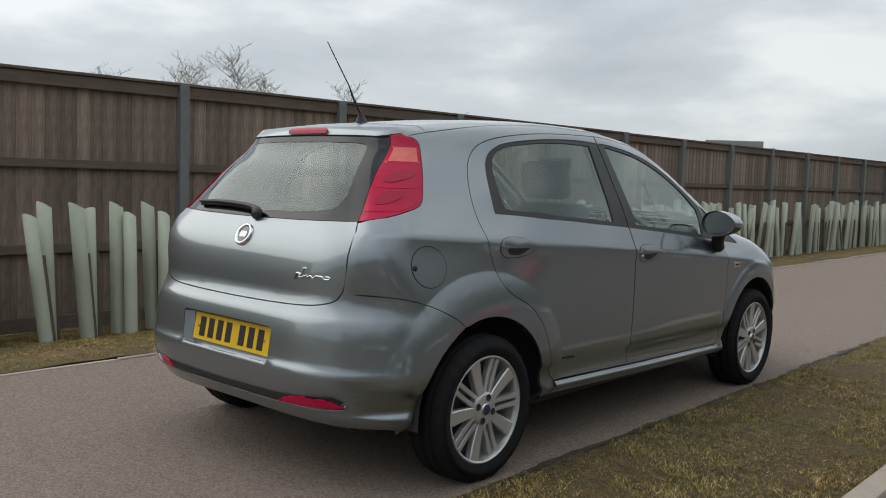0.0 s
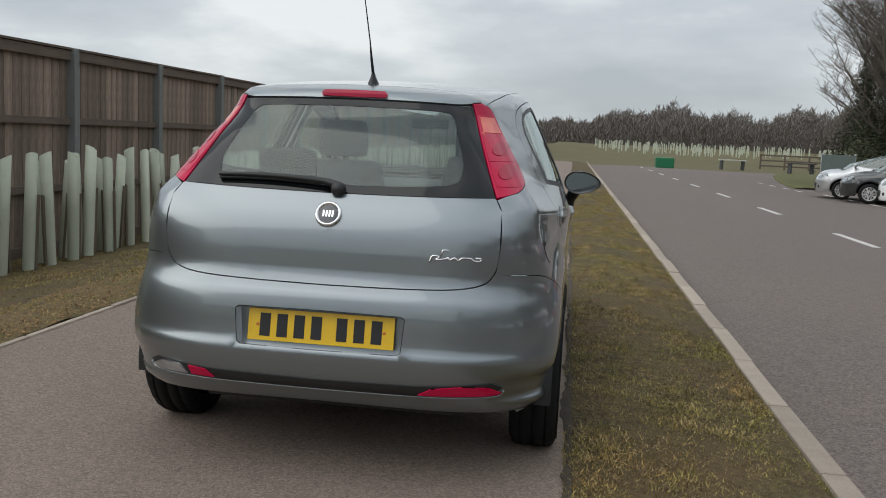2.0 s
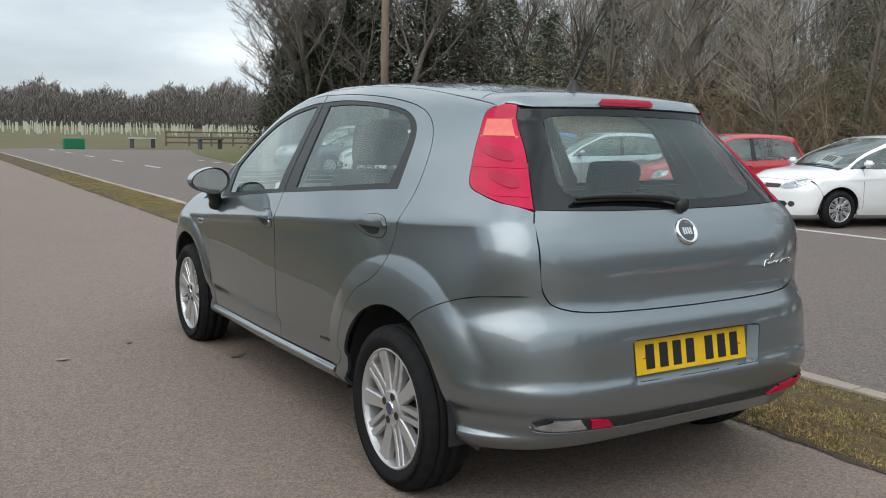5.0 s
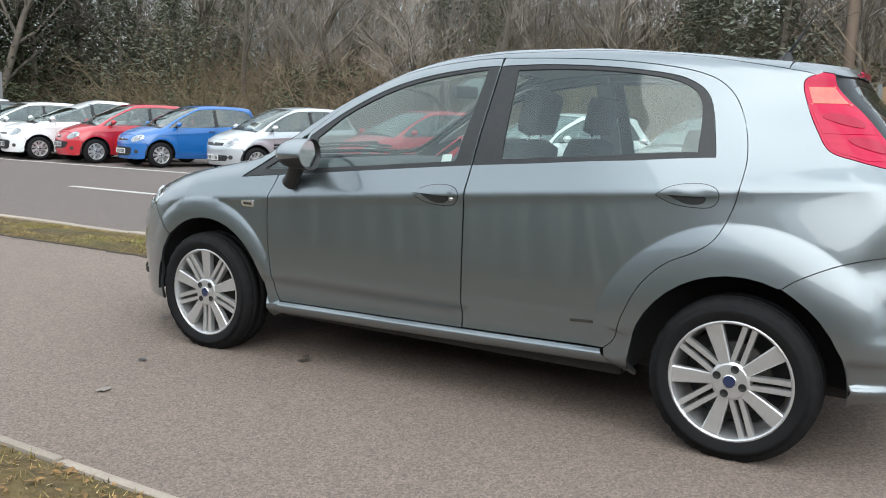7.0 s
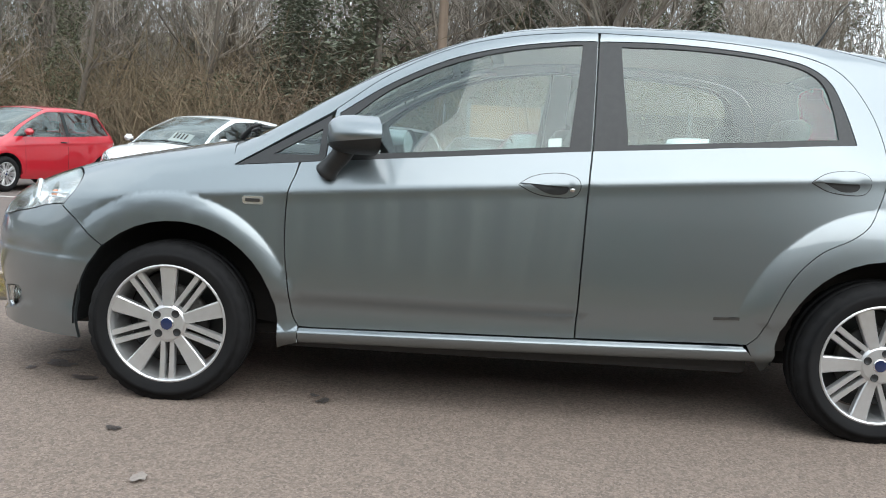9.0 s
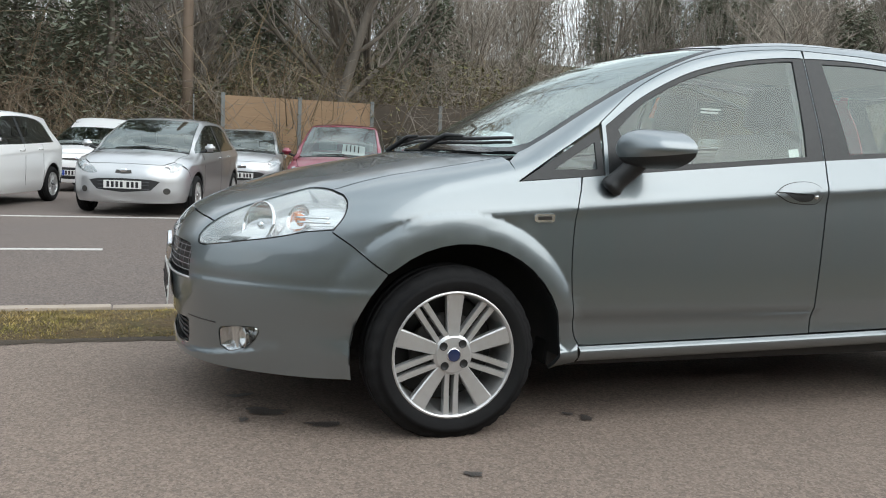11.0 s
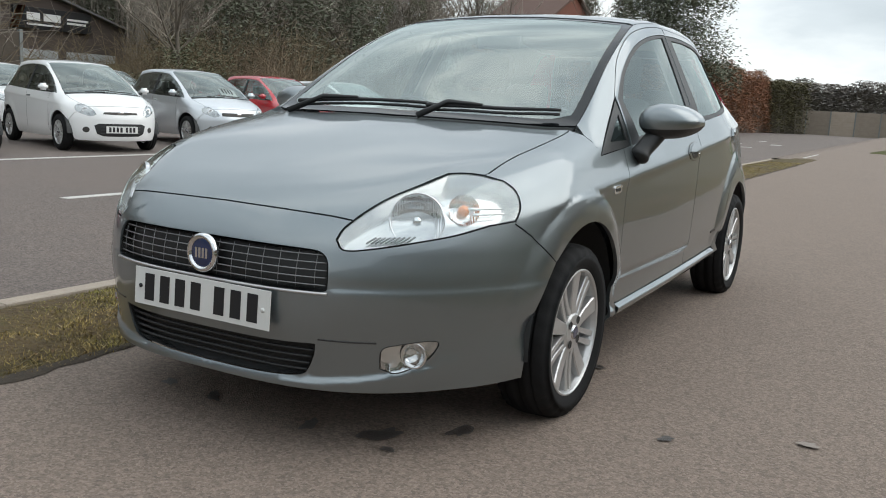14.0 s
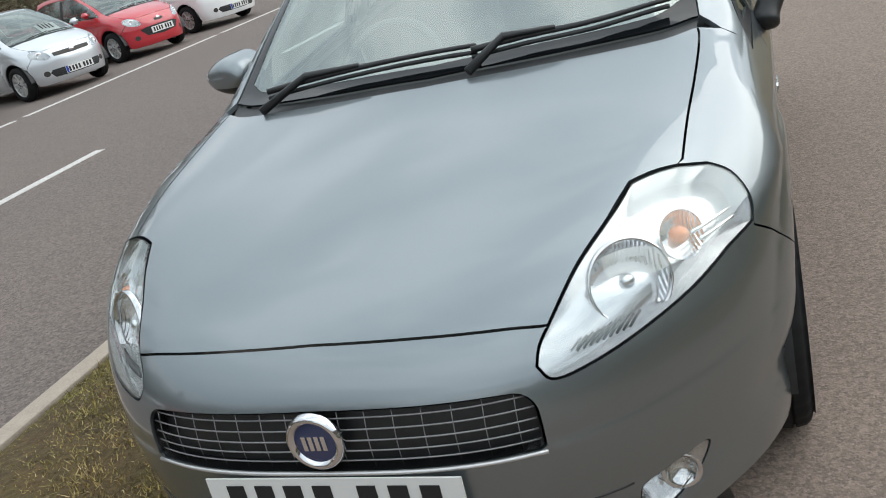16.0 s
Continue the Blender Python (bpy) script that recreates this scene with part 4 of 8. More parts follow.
M_seat = mat("dark_seat_cloth", (0.07, 0.073, 0.078), 0.9, vary=[(160, 0.5, (0.11, 0.11, 0.115))], bump=0.001, bump_scale=300)
M_trim_in = mat("dark_interior_plastic", (0.065, 0.068, 0.072), 0.65, vary=[(60, 0.4, (0.03, 0.03, 0.032))])
M_roof_in = mat("pale_headlining", (0.42, 0.41, 0.38), 0.9, vary=[(90, 0.3, (0.36, 0.35, 0.33))])
M_sticker = mat("white_sticker", (0.7, 0.72, 0.7), 0.6)


# ---------------------------------------------------------------- the grey hatchback
G = Shape(
    top=[(3.5, 0.60), (3.35, 0.688), (3.25, 0.732), (3.1, 0.786), (2.9, 0.846), (2.7, 0.895), (2.5, 0.937), (2.42, 0.953), (2.35, 0.975), (2.26, 1.022), (2.06, 1.143), (1.85, 1.262), (1.68, 1.337), (1.5, 1.395), (1.25, 1.444), (0.98, 1.467), (0.72, 1.468), (0.4, 1.452), (0.05, 1.419), (-0.2, 1.391), (-0.5, 1.352)],
    rear=[(0.12, -0.40), (0.22, -0.52), (0.28, -0.600), (0.335, -0.640), (0.345, -0.652), (0.40, -0.668), (0.465, -0.674), (0.485, -0.664), (0.60, -0.654), (0.65, -0.645), (0.69, -0.622), (0.73, -0.606), (0.80, -0.602), (0.88, -0.590), (0.95, -0.558), (1.0, -0.522), (1.04, -0.490), (1.20, -0.375), (1.33, -0.272), (1.345, -0.270), (1.37, -0.285), (1.5, -0.29)],
    front=[(0.10, 3.25), (0.17, 3.345), (0.21, 3.350), (0.30, 3.364), (0.42, 3.382), (0.52, 3.385), (0.60, 3.370), (0.66, 3.342), (0.70, 3.318), (0.76, 3.24), (0.85, 3.06), (0.95, 2.8)],
    low=[(0.15, 0.11), (0.21, 0.062), (0.235, 0.032), (0.255, 0.018), (0.272, 0.010), (0.279, 0.009), (0.294, 0.027), (0.33, 0.029), (0.38, 0.026), (0.41, 0.012), (0.5, 0.006), (0.62, 0.002), (0.75, 0.0)],
    tumble=[(0, 0), (0.012, 0.0035), (0.05, 0.019), (0.115, 0.043), (0.2, 0.075), (0.3, 0.122), (0.5, 0.222), (0.8, 0.38)],
    plan_low=[(-0.8, 0.90), (-0.5, 0.945), (-0.2, 0.975), (0.3, 0.99), (1.2, 1.0), (2.0, 0.99), (2.4, 0.984), (2.8, 0.968), (3.2, 0.926), (3.6, 0.81)],
    plan_up=[(-0.7, 0.76), (-0.4, 0.80), (-0.1, 0.865), (0.3, 0.94), (0.8, 0.985), (1.3, 1.0), (1.8, 0.97), (2.3, 0.94), (2.8, 0.928), (3.4, 0.81)],
    shoulder=[(0.5, 0.0), (0.56, 0.004), (0.74, 0.036), (0.95, 0.085), (1.05, 0.102), (1.22, 0.106), (1.36, 0.11), (1.4, 0.11)],
    crown_front=0.02, kf=0.06, flare=0.019, arch_crease=(0.525, 0.455),
    bulges=((0.64, 2.88, 0.79, 0.22, 0.26, 0.16, 0.012),),
    ledges=((0.495, 0.0, 0.0045, 0.38, 1.0), (0.226, 0.085, 0.011, -0.2, 0.60)),
    tuck=[(0.15, 0.06), (0.20, 0.034), (0.235, 0.010), (0.255, 0.0), (0.285, 0.0), (0.4, 0.0)])
zb = pch([(2.32, 0.857), (1.046, 0.975), (0.10, 1.046)])


def belt(*ys):
    return [(y, float(zb(y))) for y in ys]


car = empty("car")
tagged(car, "metallic grey five-door hatchback parked on the footpath", "car")

# curves on the surface
front_edge_door = [(2.045, 0.298), (2.068, 0.34), (2.082, 0.42), (2.098, 0.55), (2.101, 0.66), (2.094, 0.77), (2.072, 0.84)]
door_top_f = [(1.955, 1.075), (1.775, 1.212), (1.555, 1.32), (1.354, 1.372), (1.15, 1.398), (1.028, 1.404)]
door_top_r = [(1.02, 1.404), (0.7, 1.398), (0.42, 1.378), (0.22, 1.342), (0.115, 1.282), (0.05, 1.18), (0.017, 1.06), (0.018, 0.96), (0.036, 0.87), (0.078, 0.775), (0.14, 0.722), (0.245, 0.668), (0.33, 0.58), (0.385, 0.47), (0.42, 0.37), (0.462, 0.327)]
split = [(1.066, 0.318), (1.064, 0.5), (1.058, 0.85), (1.049, 0.978), (1.028, 1.37)]
wing_rear = G.S(*spline(front_edge_door))
ARCH_R, ARCH_Z = 0.366, 0.285
arch_f = G.S(*arc(2.487, ARCH_Z, ARCH_R, -13, 193))
arch_r = G.S(*arc(0.0, ARCH_Z, ARCH_R, -10, 190))
bump_f_joint = G.S((2.745, 0.552), (2.80, 0.590), (2.86, 0.640), (2.915, 0.678))
bump_r_joint = G.S(*spline([(-0.145, 0.625), (-0.20, 0.664), (-0.30, 0.712), (-0.40, 0.742), (-0.47, 0.752)]))

arch_lines = [G.S(*[q for q in arc(cy, 0.30, rr + e, 0, 180, 60) if q[1] > 0.42]) for cy, rr in ((0.0, 0.525), (2.51, 0.455)) for e in (-0.02, -0.006, 0.006)]

# headlight outline, from the low inner tip over the top to the outer end and back underneath
hl_top = G.F(*spline([(0.405, 0.632), (0.410, 0.658), (0.425, 0.682), (0.466, 0.738), (0.515, 0.778)]))
hl_top = join(hl_top, G.T(*spline([(0.550, 2.955), (0.592, 2.922), (0.635, 2.895)], 5)))
hl_out = G.S(*spline([(2.868, 0.795), (2.862, 0.770), (2.878, 0.730), (2.912, 0.686)]))
hl_low = G.F(*spline([(0.715, 0.676), (0.66, 0.652), (0.59, 0.633), (0.50, 0.613), (0.432, 0.606), (0.405, 0.632)]))
headlight_loop = join(hl_top, hl_out, hl_low[:-1])
bonnet_front = G.F(*spline([(0.0, 0.699), (0.2, 0.696), (0.35, 0.690), (0.425, 0.682)]))
bonnet_side = G.T(*spline([(0.642, 2.878), (0.650, 2.75), (0.660, 2.6), (0.667, 2.45), (0.668, 2.36), (0.664, 2.312)]))
bonnet_rear = G.T(*spline([(0.664, 2.312), (0.55, 2.385), (0.3, 2.435), (0.0, 2.455)]))
i_hl = int(np.argmin(np.linalg.norm(hl_top - bonnet_front[-1], axis=1)))
bonnet_half = join(bonnet_front, hl_top[i_hl + 1:], bonnet_side, bonnet_rear[1:])
panel(G, "bonnet", "top", mirror_run(bonnet_half), M_car, car, sp=0.045)

screen_side = G.T(*spline([(0.668, 2.255), (0.655, 2.10), (0.622, 1.85), (0.585, 1.55), (0.562, 1.375)]))
screen_low = G.T(*spline([(0.0, 2.40), (0.3, 2.375), (0.55, 2.32), (0.668, 2.255)]))
screen_top = G.T(*spline([(0.562, 1.375), (0.45, 1.388), (0.2, 1.40), (0.0, 1.403)]))
screen_half = join(screen_low, screen_side[1:], screen_top[1:])
screen_in = join(G.T(*spline([(0.0, 2.345), (0.3, 2.32), (0.54, 2.265), (0.625, 2.20)])), G.T(*spline([(0.617, 2.10), (0.588, 1.85), (0.553, 1.55), (0.525, 1.43)])), G.T(*spline([(0.50, 1.435), (0.2, 1.45), (0.0, 1.453)])))
panel(G, "windscreen_border", "top", mirror_run(screen_half), M_gloss_black, car, holes=[mirror_run(screen_in)], offset=-0.003, flange=0.006)
panel(G, "windscreen", "top", mirror_run(screen_in), M_screen, car, gap=-0.001, offset=-0.004, flange=0, label="clear windscreen glass").visible_shadow = False
panel(G, "scuttle", "top", mirror_run(join(bonnet_rear[::-1], screen_side[:1] * 1.0, screen_low[::-1])), M_black, car, offset=-0.012, flange=0.01, label="black plastic scuttle panel")

roof_side = G.T(*spline([(0.562, 1.37), (0.566, 1.1), (0.562, 0.8), (0.548, 0.45), (0.522, 0.12), (0.500, -0.06)]))
roof_rear = G.T(*spline([(0.500, -0.06), (0.3, -0.075), (0.0, -0.08)]))
roof_half = join(screen_top[::-1], roof_side[1:], roof_rear[1:])
panel(G, "roof", "top", mirror_run(roof_half), M_car, car, sp=0.06)

# tail lamp
lamp_out = G.S(*spline([(-0.165, 1.350), (-0.115, 1.316), (-0.138, 1.235), (-0.185, 1.145), (-0.235, 1.078), (-0.32, 1.050), (-0.40, 1.030)]))
lamp_in = G.R(*spline([(0.571, 1.012), (0.555, 1.05), (0.518, 1.14), (0.475, 1.25), (0.448, 1.325), (0.440, 1.345)]))
lamp_loop = join(lamp_out, lamp_in)
spoiler_half = join(roof_rear[::-1], G.T((0.492, -0.12), (0.478, -0.17)), lamp_out[:1], lamp_in[::-1][:2], G.R(*spline([(0.40, 1.337), (0.2, 1.342), (0.0, 1.344)])))
panel(G, "tailgate_spoiler", "rear", mirror_run(spoiler_half), M_car, car, sp=0.03)
gate_side = G.R(*spline([(0.574, 1.008), (0.594, 0.965), (0.600, 0.88), (0.597, 0.80), (0.580, 0.752), (0.545, 0.722), (0.45, 0.704), (0.25, 0.696), (0.0, 0.693)]))
glass_low = G.R(*spline([(0.0, 1.004), (0.3, 1.007), (0.565, 1.014)]))
gate_half = join(glass_low, gate_side)
panel(G, "tailgate", "rear", mirror_run(gate_half), M_car, car)
rw_half = join(G.R(*spline([(0.0, 1.342), (0.2, 1.340), (0.40, 1.335), (0.436, 1.333)])), lamp_in[::-1][1:], glass_low[::-1][1:])
rw_in = join(G.R(*spline([(0.0, 1.315), (0.25, 1.312), (0.355, 1.305), (0.385, 1.285)])), G.R(*spline([(0.41, 1.22), (0.44, 1.13), (0.44, 1.085), (0.41, 1.055), (0.25, 1.04), (0.0, 1.035)])))
panel(G, "rear_window_border", "rear", mirror_run(rw_half), M_gloss_black, car, holes=[mirror_run(rw_in)], offset=-0.003, flange=0.006)
panel(G, "rear_window", "rear", mirror_run(rw_in), M_rear_glass, car, gap=-0.001, offset=-0.004, flange=0, label="tinted rear window glass").visible_shadow = False

# side panels
door_f = join(G.S(*spline(front_edge_door)), G.S(*belt(2.06, 1.975)), G.S(*spline(door_top_f)), G.S(*spline(split[::-1])), G.S((1.066, 0.315), (1.5, 0.307), (2.0, 0.296)))
open_f = G.S(*belt(1.9, 1.5, 1.056)[::-1][:0] or [(1.958, float(zb(1.958))), (1.938, 1.062), *spline([(1.938, 1.062), (1.765, 1.178), (1.56, 1.276), (1.354, 1.332), (1.15, 1.362), (1.034, 1.37)])[1:].tolist(), (1.054, float(zb(1.054))), (1.35, float(zb(1.35))), (1.7, float(zb(1.7)))])
glass_f = G.S(*([(1.855, float(zb(1.855)) + 0.02), (1.893, 1.055)] + spline([(1.893, 1.055), (1.756, 1.163), (1.555, 1.260), (1.354, 1.318), (1.15, 1.350), (1.084, 1.356)])[1:].tolist() + [(1.128, float(zb(1.128)) + 0.018), (1.5, float(zb(1.5)) + 0.018)]))
door_r = join(G.S(*spline(door_top_r)), G.S((0.75, 0.322), (1.064, 0.316)), G.S(*spline([(1.064, 0.318), (1.062, 0.5), (1.056, 0.85), (1.047, 0.978), (1.026, 1.37)])))
open_r = G.S(*([(1.044, float(zb(1.044))), (1.024, 1.37)] + spline([(1.024, 1.37), (0.8, 1.374), (0.545, 1.362), (0.35, 1.340), (0.25, 1.312), (0.185, 1.262), (0.150, 1.18), (0.118, 1.046)])[1:].tolist() + belt(0.4, 0.75)))
glass_r = G.S(*([(0.925, float(zb(0.925)) + 0.018), (0.946, 1.355)] + spline([(0.946, 1.355), (0.75, 1.358), (0.545, 1.349), (0.36, 1.328), (0.26, 1.297), (0.21, 1.25), (0.19, 1.17), (0.182, 1.062)])[1:].tolist() + [(0.5, float(zb(0.5)) + 0.018)]))
quarter = G.S((2.285, 0.862), (2.12, 0.962), (1.968, 1.054), (1.975, float(zb(1.975))), (2.1, float(zb(2.1))))
quarter_in = G.S((2.16, 0.905), (2.08, 0.952), (1.995, 1.002), (2.0, 0.91))
for fl in (False, True):
    d = panel(G, "front_door", "side", door_f, M_car, car, holes=[open_f], flip=fl)
    panel(G, "window_frame", "side", open_f, M_black, d, holes=[glass_f], gap=0.0, offset=-0.002, flange=0.01, flip=fl)
    panel(G, "window_glass", "side", glass_f, M_glass, d, gap=-0.002, offset=-0.006, flange=0, flip=fl).visible_shadow = False
    d = panel(G, "rear_door", "side", door_r, M_car, car, holes=[open_r], flip=fl, extra=arch_lines[:3])
    panel(G, "window_frame", "side", open_r, M_black, d, holes=[glass_r], gap=0.0, offset=-0.002, flange=0.01, flip=fl)
    panel(G, "window_glass", "side", glass_r, M_glass, d, gap=-0.002, offset=-0.006, flange=0, flip=fl).visible_shadow = False
    q = panel(G, "quarter_light", "side", quarter, M_black, car, holes=[quarter_in], gap=0.001, offset=-0.002, flange=0.01, flip=fl)
    panel(G, "quarter_glass", "side", quarter_in, M_glass, q, gap=-0.002, offset=-0.006, flange=0, flip=fl).visible_shadow = False
    # doors' inner trim
    low_in = join(G.S((2.05, 0.33), (2.09, 0.6), (2.06, 0.85)), G.S(*belt(2.0, 1.5, 1.06)), G.S((1.07, 0.33)))
    panel(G, "door_card", "side", low_in, M_trim_in, car, offset=-0.06, flange=0, flip=fl, label="dark plastic inner door trim")
    low_in = join(G.S((1.04, 0.34), *belt(1.04)), G.S(*belt(0.6, 0.13)), G.S((0.06, 0.85), (0.3, 0.64), (0.46, 0.34)))
    panel(G, "door_card", "side", low_in, M_trim_in, car, offset=-0.06, flange=0, flip=fl, label="dark plastic inner door trim")

M_pillar_in = mat("pale_grey_pillar_trim", (0.36, 0.36, 0.345), 0.75, vary=[(60, 0.3, (0.30, 0.30, 0.29))])
for fl in (False, True):
    a_in = join(G.S(*spline([(1.93, 1.085), (1.765, 1.205), (1.555, 1.312), (1.36, 1.366)])), screen_side[::-1][4:-8])
    panel(G, "pillar_cover", "side", a_in, M_pillar_in, car, gap=0, offset=-0.03, flange=0.012, sp=0.03, flip=fl, label="pale grey inner pillar trim", rows=[a_in[:1]])
    b_in = G.S((1.10, 0.98), (1.075, 1.372), (0.985, 1.372), (0.985, 1.0))
    panel(G, "pillar_cover", "side", b_in, M_pillar_in, car, gap=0, offset=-0.045, flange=0.012, sp=0.05, flip=fl, label="pale grey inner pillar trim", rows=[b_in[:1]])

wing = join(G.S((2.05, 0.234), (2.047, 0.292)), wing_rear, G.S(*belt(2.066, 2.2, 2.292)), G.S((2.30, 0.90))[:1], bonnet_side[::-1], hl_top[-1:], hl_out, bump_f_joint[::-1], arch_f[::-1][[i for i in range(len(arch_f)) if arch_f[::-1][i, 1] < 2.745 or arch_f[::-1][i, 2] > 0.55]])
both(G, "front_wing", "side", wing, M_car, car, extra=arch_lines[3:])
rail_top = join(roof_rear[:1], roof_side[::-1][1:], screen_side[::-1][1:], G.S((2.305, 0.925)))
side_half = join(G.S(*belt(2.296)), G.S((2.12, 0.970), (1.966, 1.064)), G.S(*spline(door_top_f)), G.S(*spline(door_top_r)), G.S((0.452, 0.300), (0.372, 0.215)), arch_r[::-1][[i for i in range(len(arch_r)) if not (arch_r[::-1][i, 1] < -0.145 and arch_r[::-1][i, 2] < 0.622)]], bump_r_joint, gate_side[:33][::-1] + np.array([0.0015, 0.0, 0.0]), lamp_out[::-1], G.T((0.478, -0.17), (0.492, -0.12)), rail_top)
both(G, "body_side", "side", side_half, M_car, car, gap=0.001, extra=arch_lines[:3])
SILL_Q = (0.2925, 0.2918, 0.2895, 0.286, 0.282, 0.277, 0.271, 0.264, 0.256, 0.247, 0.238)
for fl in (False, True):
    v, f, n = [], [], 56
    for q in SILL_Q:
        back = 0.4545 + (q - 0.2715) * 0.98
        v += [tuple(p) for p in G.S(*[(y, q + 0.0183 * (2.045 - y)) for y in np.linspace(2.0455, back, n)])]
    lip = [(x - math.copysign(0.014, x), y, z) for x, y, z in v[:n]]
    low = [(x - math.copysign(0.05, x), y, z - 0.006) for x, y, z in v[-n:]]
    v = lip + v + low
    if fl:
        v = [(-x, y, z) for x, y, z in v]
    for k in range(len(SILL_Q) + 1):
        for i in range(n - 1):
            q = (k * n + i, k * n + i + 1, (k + 1) * n + i + 1, (k + 1) * n + i)
            f.append(q if fl else q[::-1])
    obj("sill", v, f, M_car, car, True)

# bumpers
fog_loop = G.F(*spline([(0.520, 0.276), (0.526, 0.330), (0.56, 0.345), (0.622, 0.354), (0.640, 0.345), (0.622, 0.306), (0.592, 0.280), (0.552, 0.264), (0.520, 0.276)])[:-1])
grille_loop = mirror_run(G.F(*spline([(0.0, 0.606), (0.2, 0.605), (0.34, 0.602), (0.378, 0.594), (0.396, 0.57), (0.40, 0.535)]), (0.400, 0.498), *spline([(0.39, 0.492), (0.2, 0.490), (0.0, 0.489)])))
low_grille_loop = mirror_run(G.F(*spline([(0.0, 0.335), (0.25, 0.336), (0.365, 0.340)]), *spline([(0.36, 0.31), (0.34, 0.265), (0.31, 0.244), (0.2, 0.236), (0.0, 0.234)])))
fb_half = join(bonnet_front[:], hl_top[:i_hl + 1][::-1], hl_low[::-1], hl_out[-1:], bump_f_joint[::-1], arch_f[[i for i in range(len(arch_f)) if arch_f[i, 1] > 2.745 and arch_f[i, 2] < 0.552]][::1], G.S((2.86, 0.205)), G.F((0.70, 0.203), (0.5, 0.204), (0.25, 0.206), (0.0, 0.206)))
fog_right = fog_loop.copy()
fog_right[:, 0] *= -1
panel(G, "front_bumper", "front", mirror_run(fb_half), M_car, car, holes=[grille_loop, low_grille_loop, fog_loop, fog_right], sp=0.03,
      rows=[G.solve(*G.chart("front")[1](np.array([(u, z0 + e) for u in np.linspace(-1.05, 1.05, 110)])), 2.2) for z0 in (0.495, 0.226, 0.255) for e in (-0.016, -0.008, 0.002, 0.012, 0.022)])
rb_half = join(gate_side[::-1][0:1] * 1.0, gate_side[::-1][1:-6], G.R((0.592, 0.758)), bump_r_joint[::-1], arch_r[[i for i in range(len(arch_r)) if arch_r[i, 1] < -0.145 and arch_r[i, 2] < 0.622]][::-1], G.S((-0.375, 0.245)), G.R((0.70, 0.262), (0.5, 0.268), (0.0, 0.272)))
recess = mirror_run(G.R((0.0, 0.608), (0.285, 0.606), (0.297, 0.598), (0.288, 0.485), (0.275, 0.477), (0.0, 0.475)))
panel(G, "rear_bumper", "rear", mirror_run(rb_half), M_car, car, holes=[recess], sp=0.03)
panel(G, "plate_recess", "rear", recess, M_car, car, gap=0.0, offset=-0.050, flange=-0.049)

# ---------------------------------------------------------------- wheels
def lathe(profile, n=48, axis_y=False):
    """Rings of (radius, x) turned round the x axis; the profile runs along it."""
    v, f = [], []
    for r, x in profile:
        for i in range(n):
            a = 2 * math.pi * i / n
            v.append((x, r * math.cos(a), r * math.sin(a)))
    for j in range(len(profile) - 1):
        for i in range(n):
            i2 = (i + 1) % n
            f.append((j * n + i, j * n + i2, (j + 1) * n + i2, (j + 1) * n + i))
    return v, f


def spoke_data(a, w0, w1, r0, r1, x_face, thick):
    """A tapering, slightly dished spoke at angle a."""
    v, f = [], []
    c, s = math.cos(a), math.sin(a)
    for k in range(5):
        t = k / 4
        r = r0 + (r1 - r0) * t
        w = w0 + (w1 - w0) * t
        xf = x_face - 0.012 * math.sin(t * math.pi * 0.5) * (1 - t) + 0.004 * t
        for dx, dw in ((0, -0.42), (0.0, 0.42), (-0.004, 0.5), (-thick, 0.5), (-thick, -0.5), (-0.004, -0.5)):
            v.append((xf + dx, r * c - dw * w * s, r * s + dw * w * c))
    for k in range(4):
        for i in range(6):
            i2 = (i + 1) % 6
            f.append((k * 6 + i, k * 6 + i2, (k + 1) * 6 + i2, (k + 1) * 6 + i))
    f.append((24, 25, 26, 27, 28, 29))
    return v, f


def tyre_mesh(r, rim, half):
    v, f = lathe([(rim, half * 0.82), (rim + 0.012, half * 0.95), (rim + 0.035, half * 1.02), ((r + rim) / 2 + 0.01, half * 1.05), (r - 0.035, half * 1.0), (r - 0.016, half * 0.93), (r - 0.006, half * 0.82),
                  (r, half * 0.6), (r, half * 0.56), (r - 0.007, half * 0.55), (r - 0.007, half * 0.49), (r + 0.001, half * 0.48), (r + 0.002, half * 0.08), (r - 0.007, half * 0.06), (r - 0.007, -half * 0.06), (r + 0.002, -half * 0.08),
                  (r + 0.001, -half * 0.48), (r - 0.007, -half * 0.5), (r - 0.007, -half * 0.56), (r, -half * 0.58), (r - 0.006, -half * 0.82), (r - 0.04, -half), (rim, -half * 0.8)], 112)
    s = Soup()
    ring = 112
    for j in (4, 5, 6, 7, 19, 20, 21):
        for i in range(0, ring):
            if i % 4 == 0:
                x_, y_, z_ = v[j * ring + i]
                k = 1 - 0.006 / math.hypot(y_, z_)
                v[j * ring + i] = (x_, y_ * k, z_ * k)
    s.add(v, f)
    return s


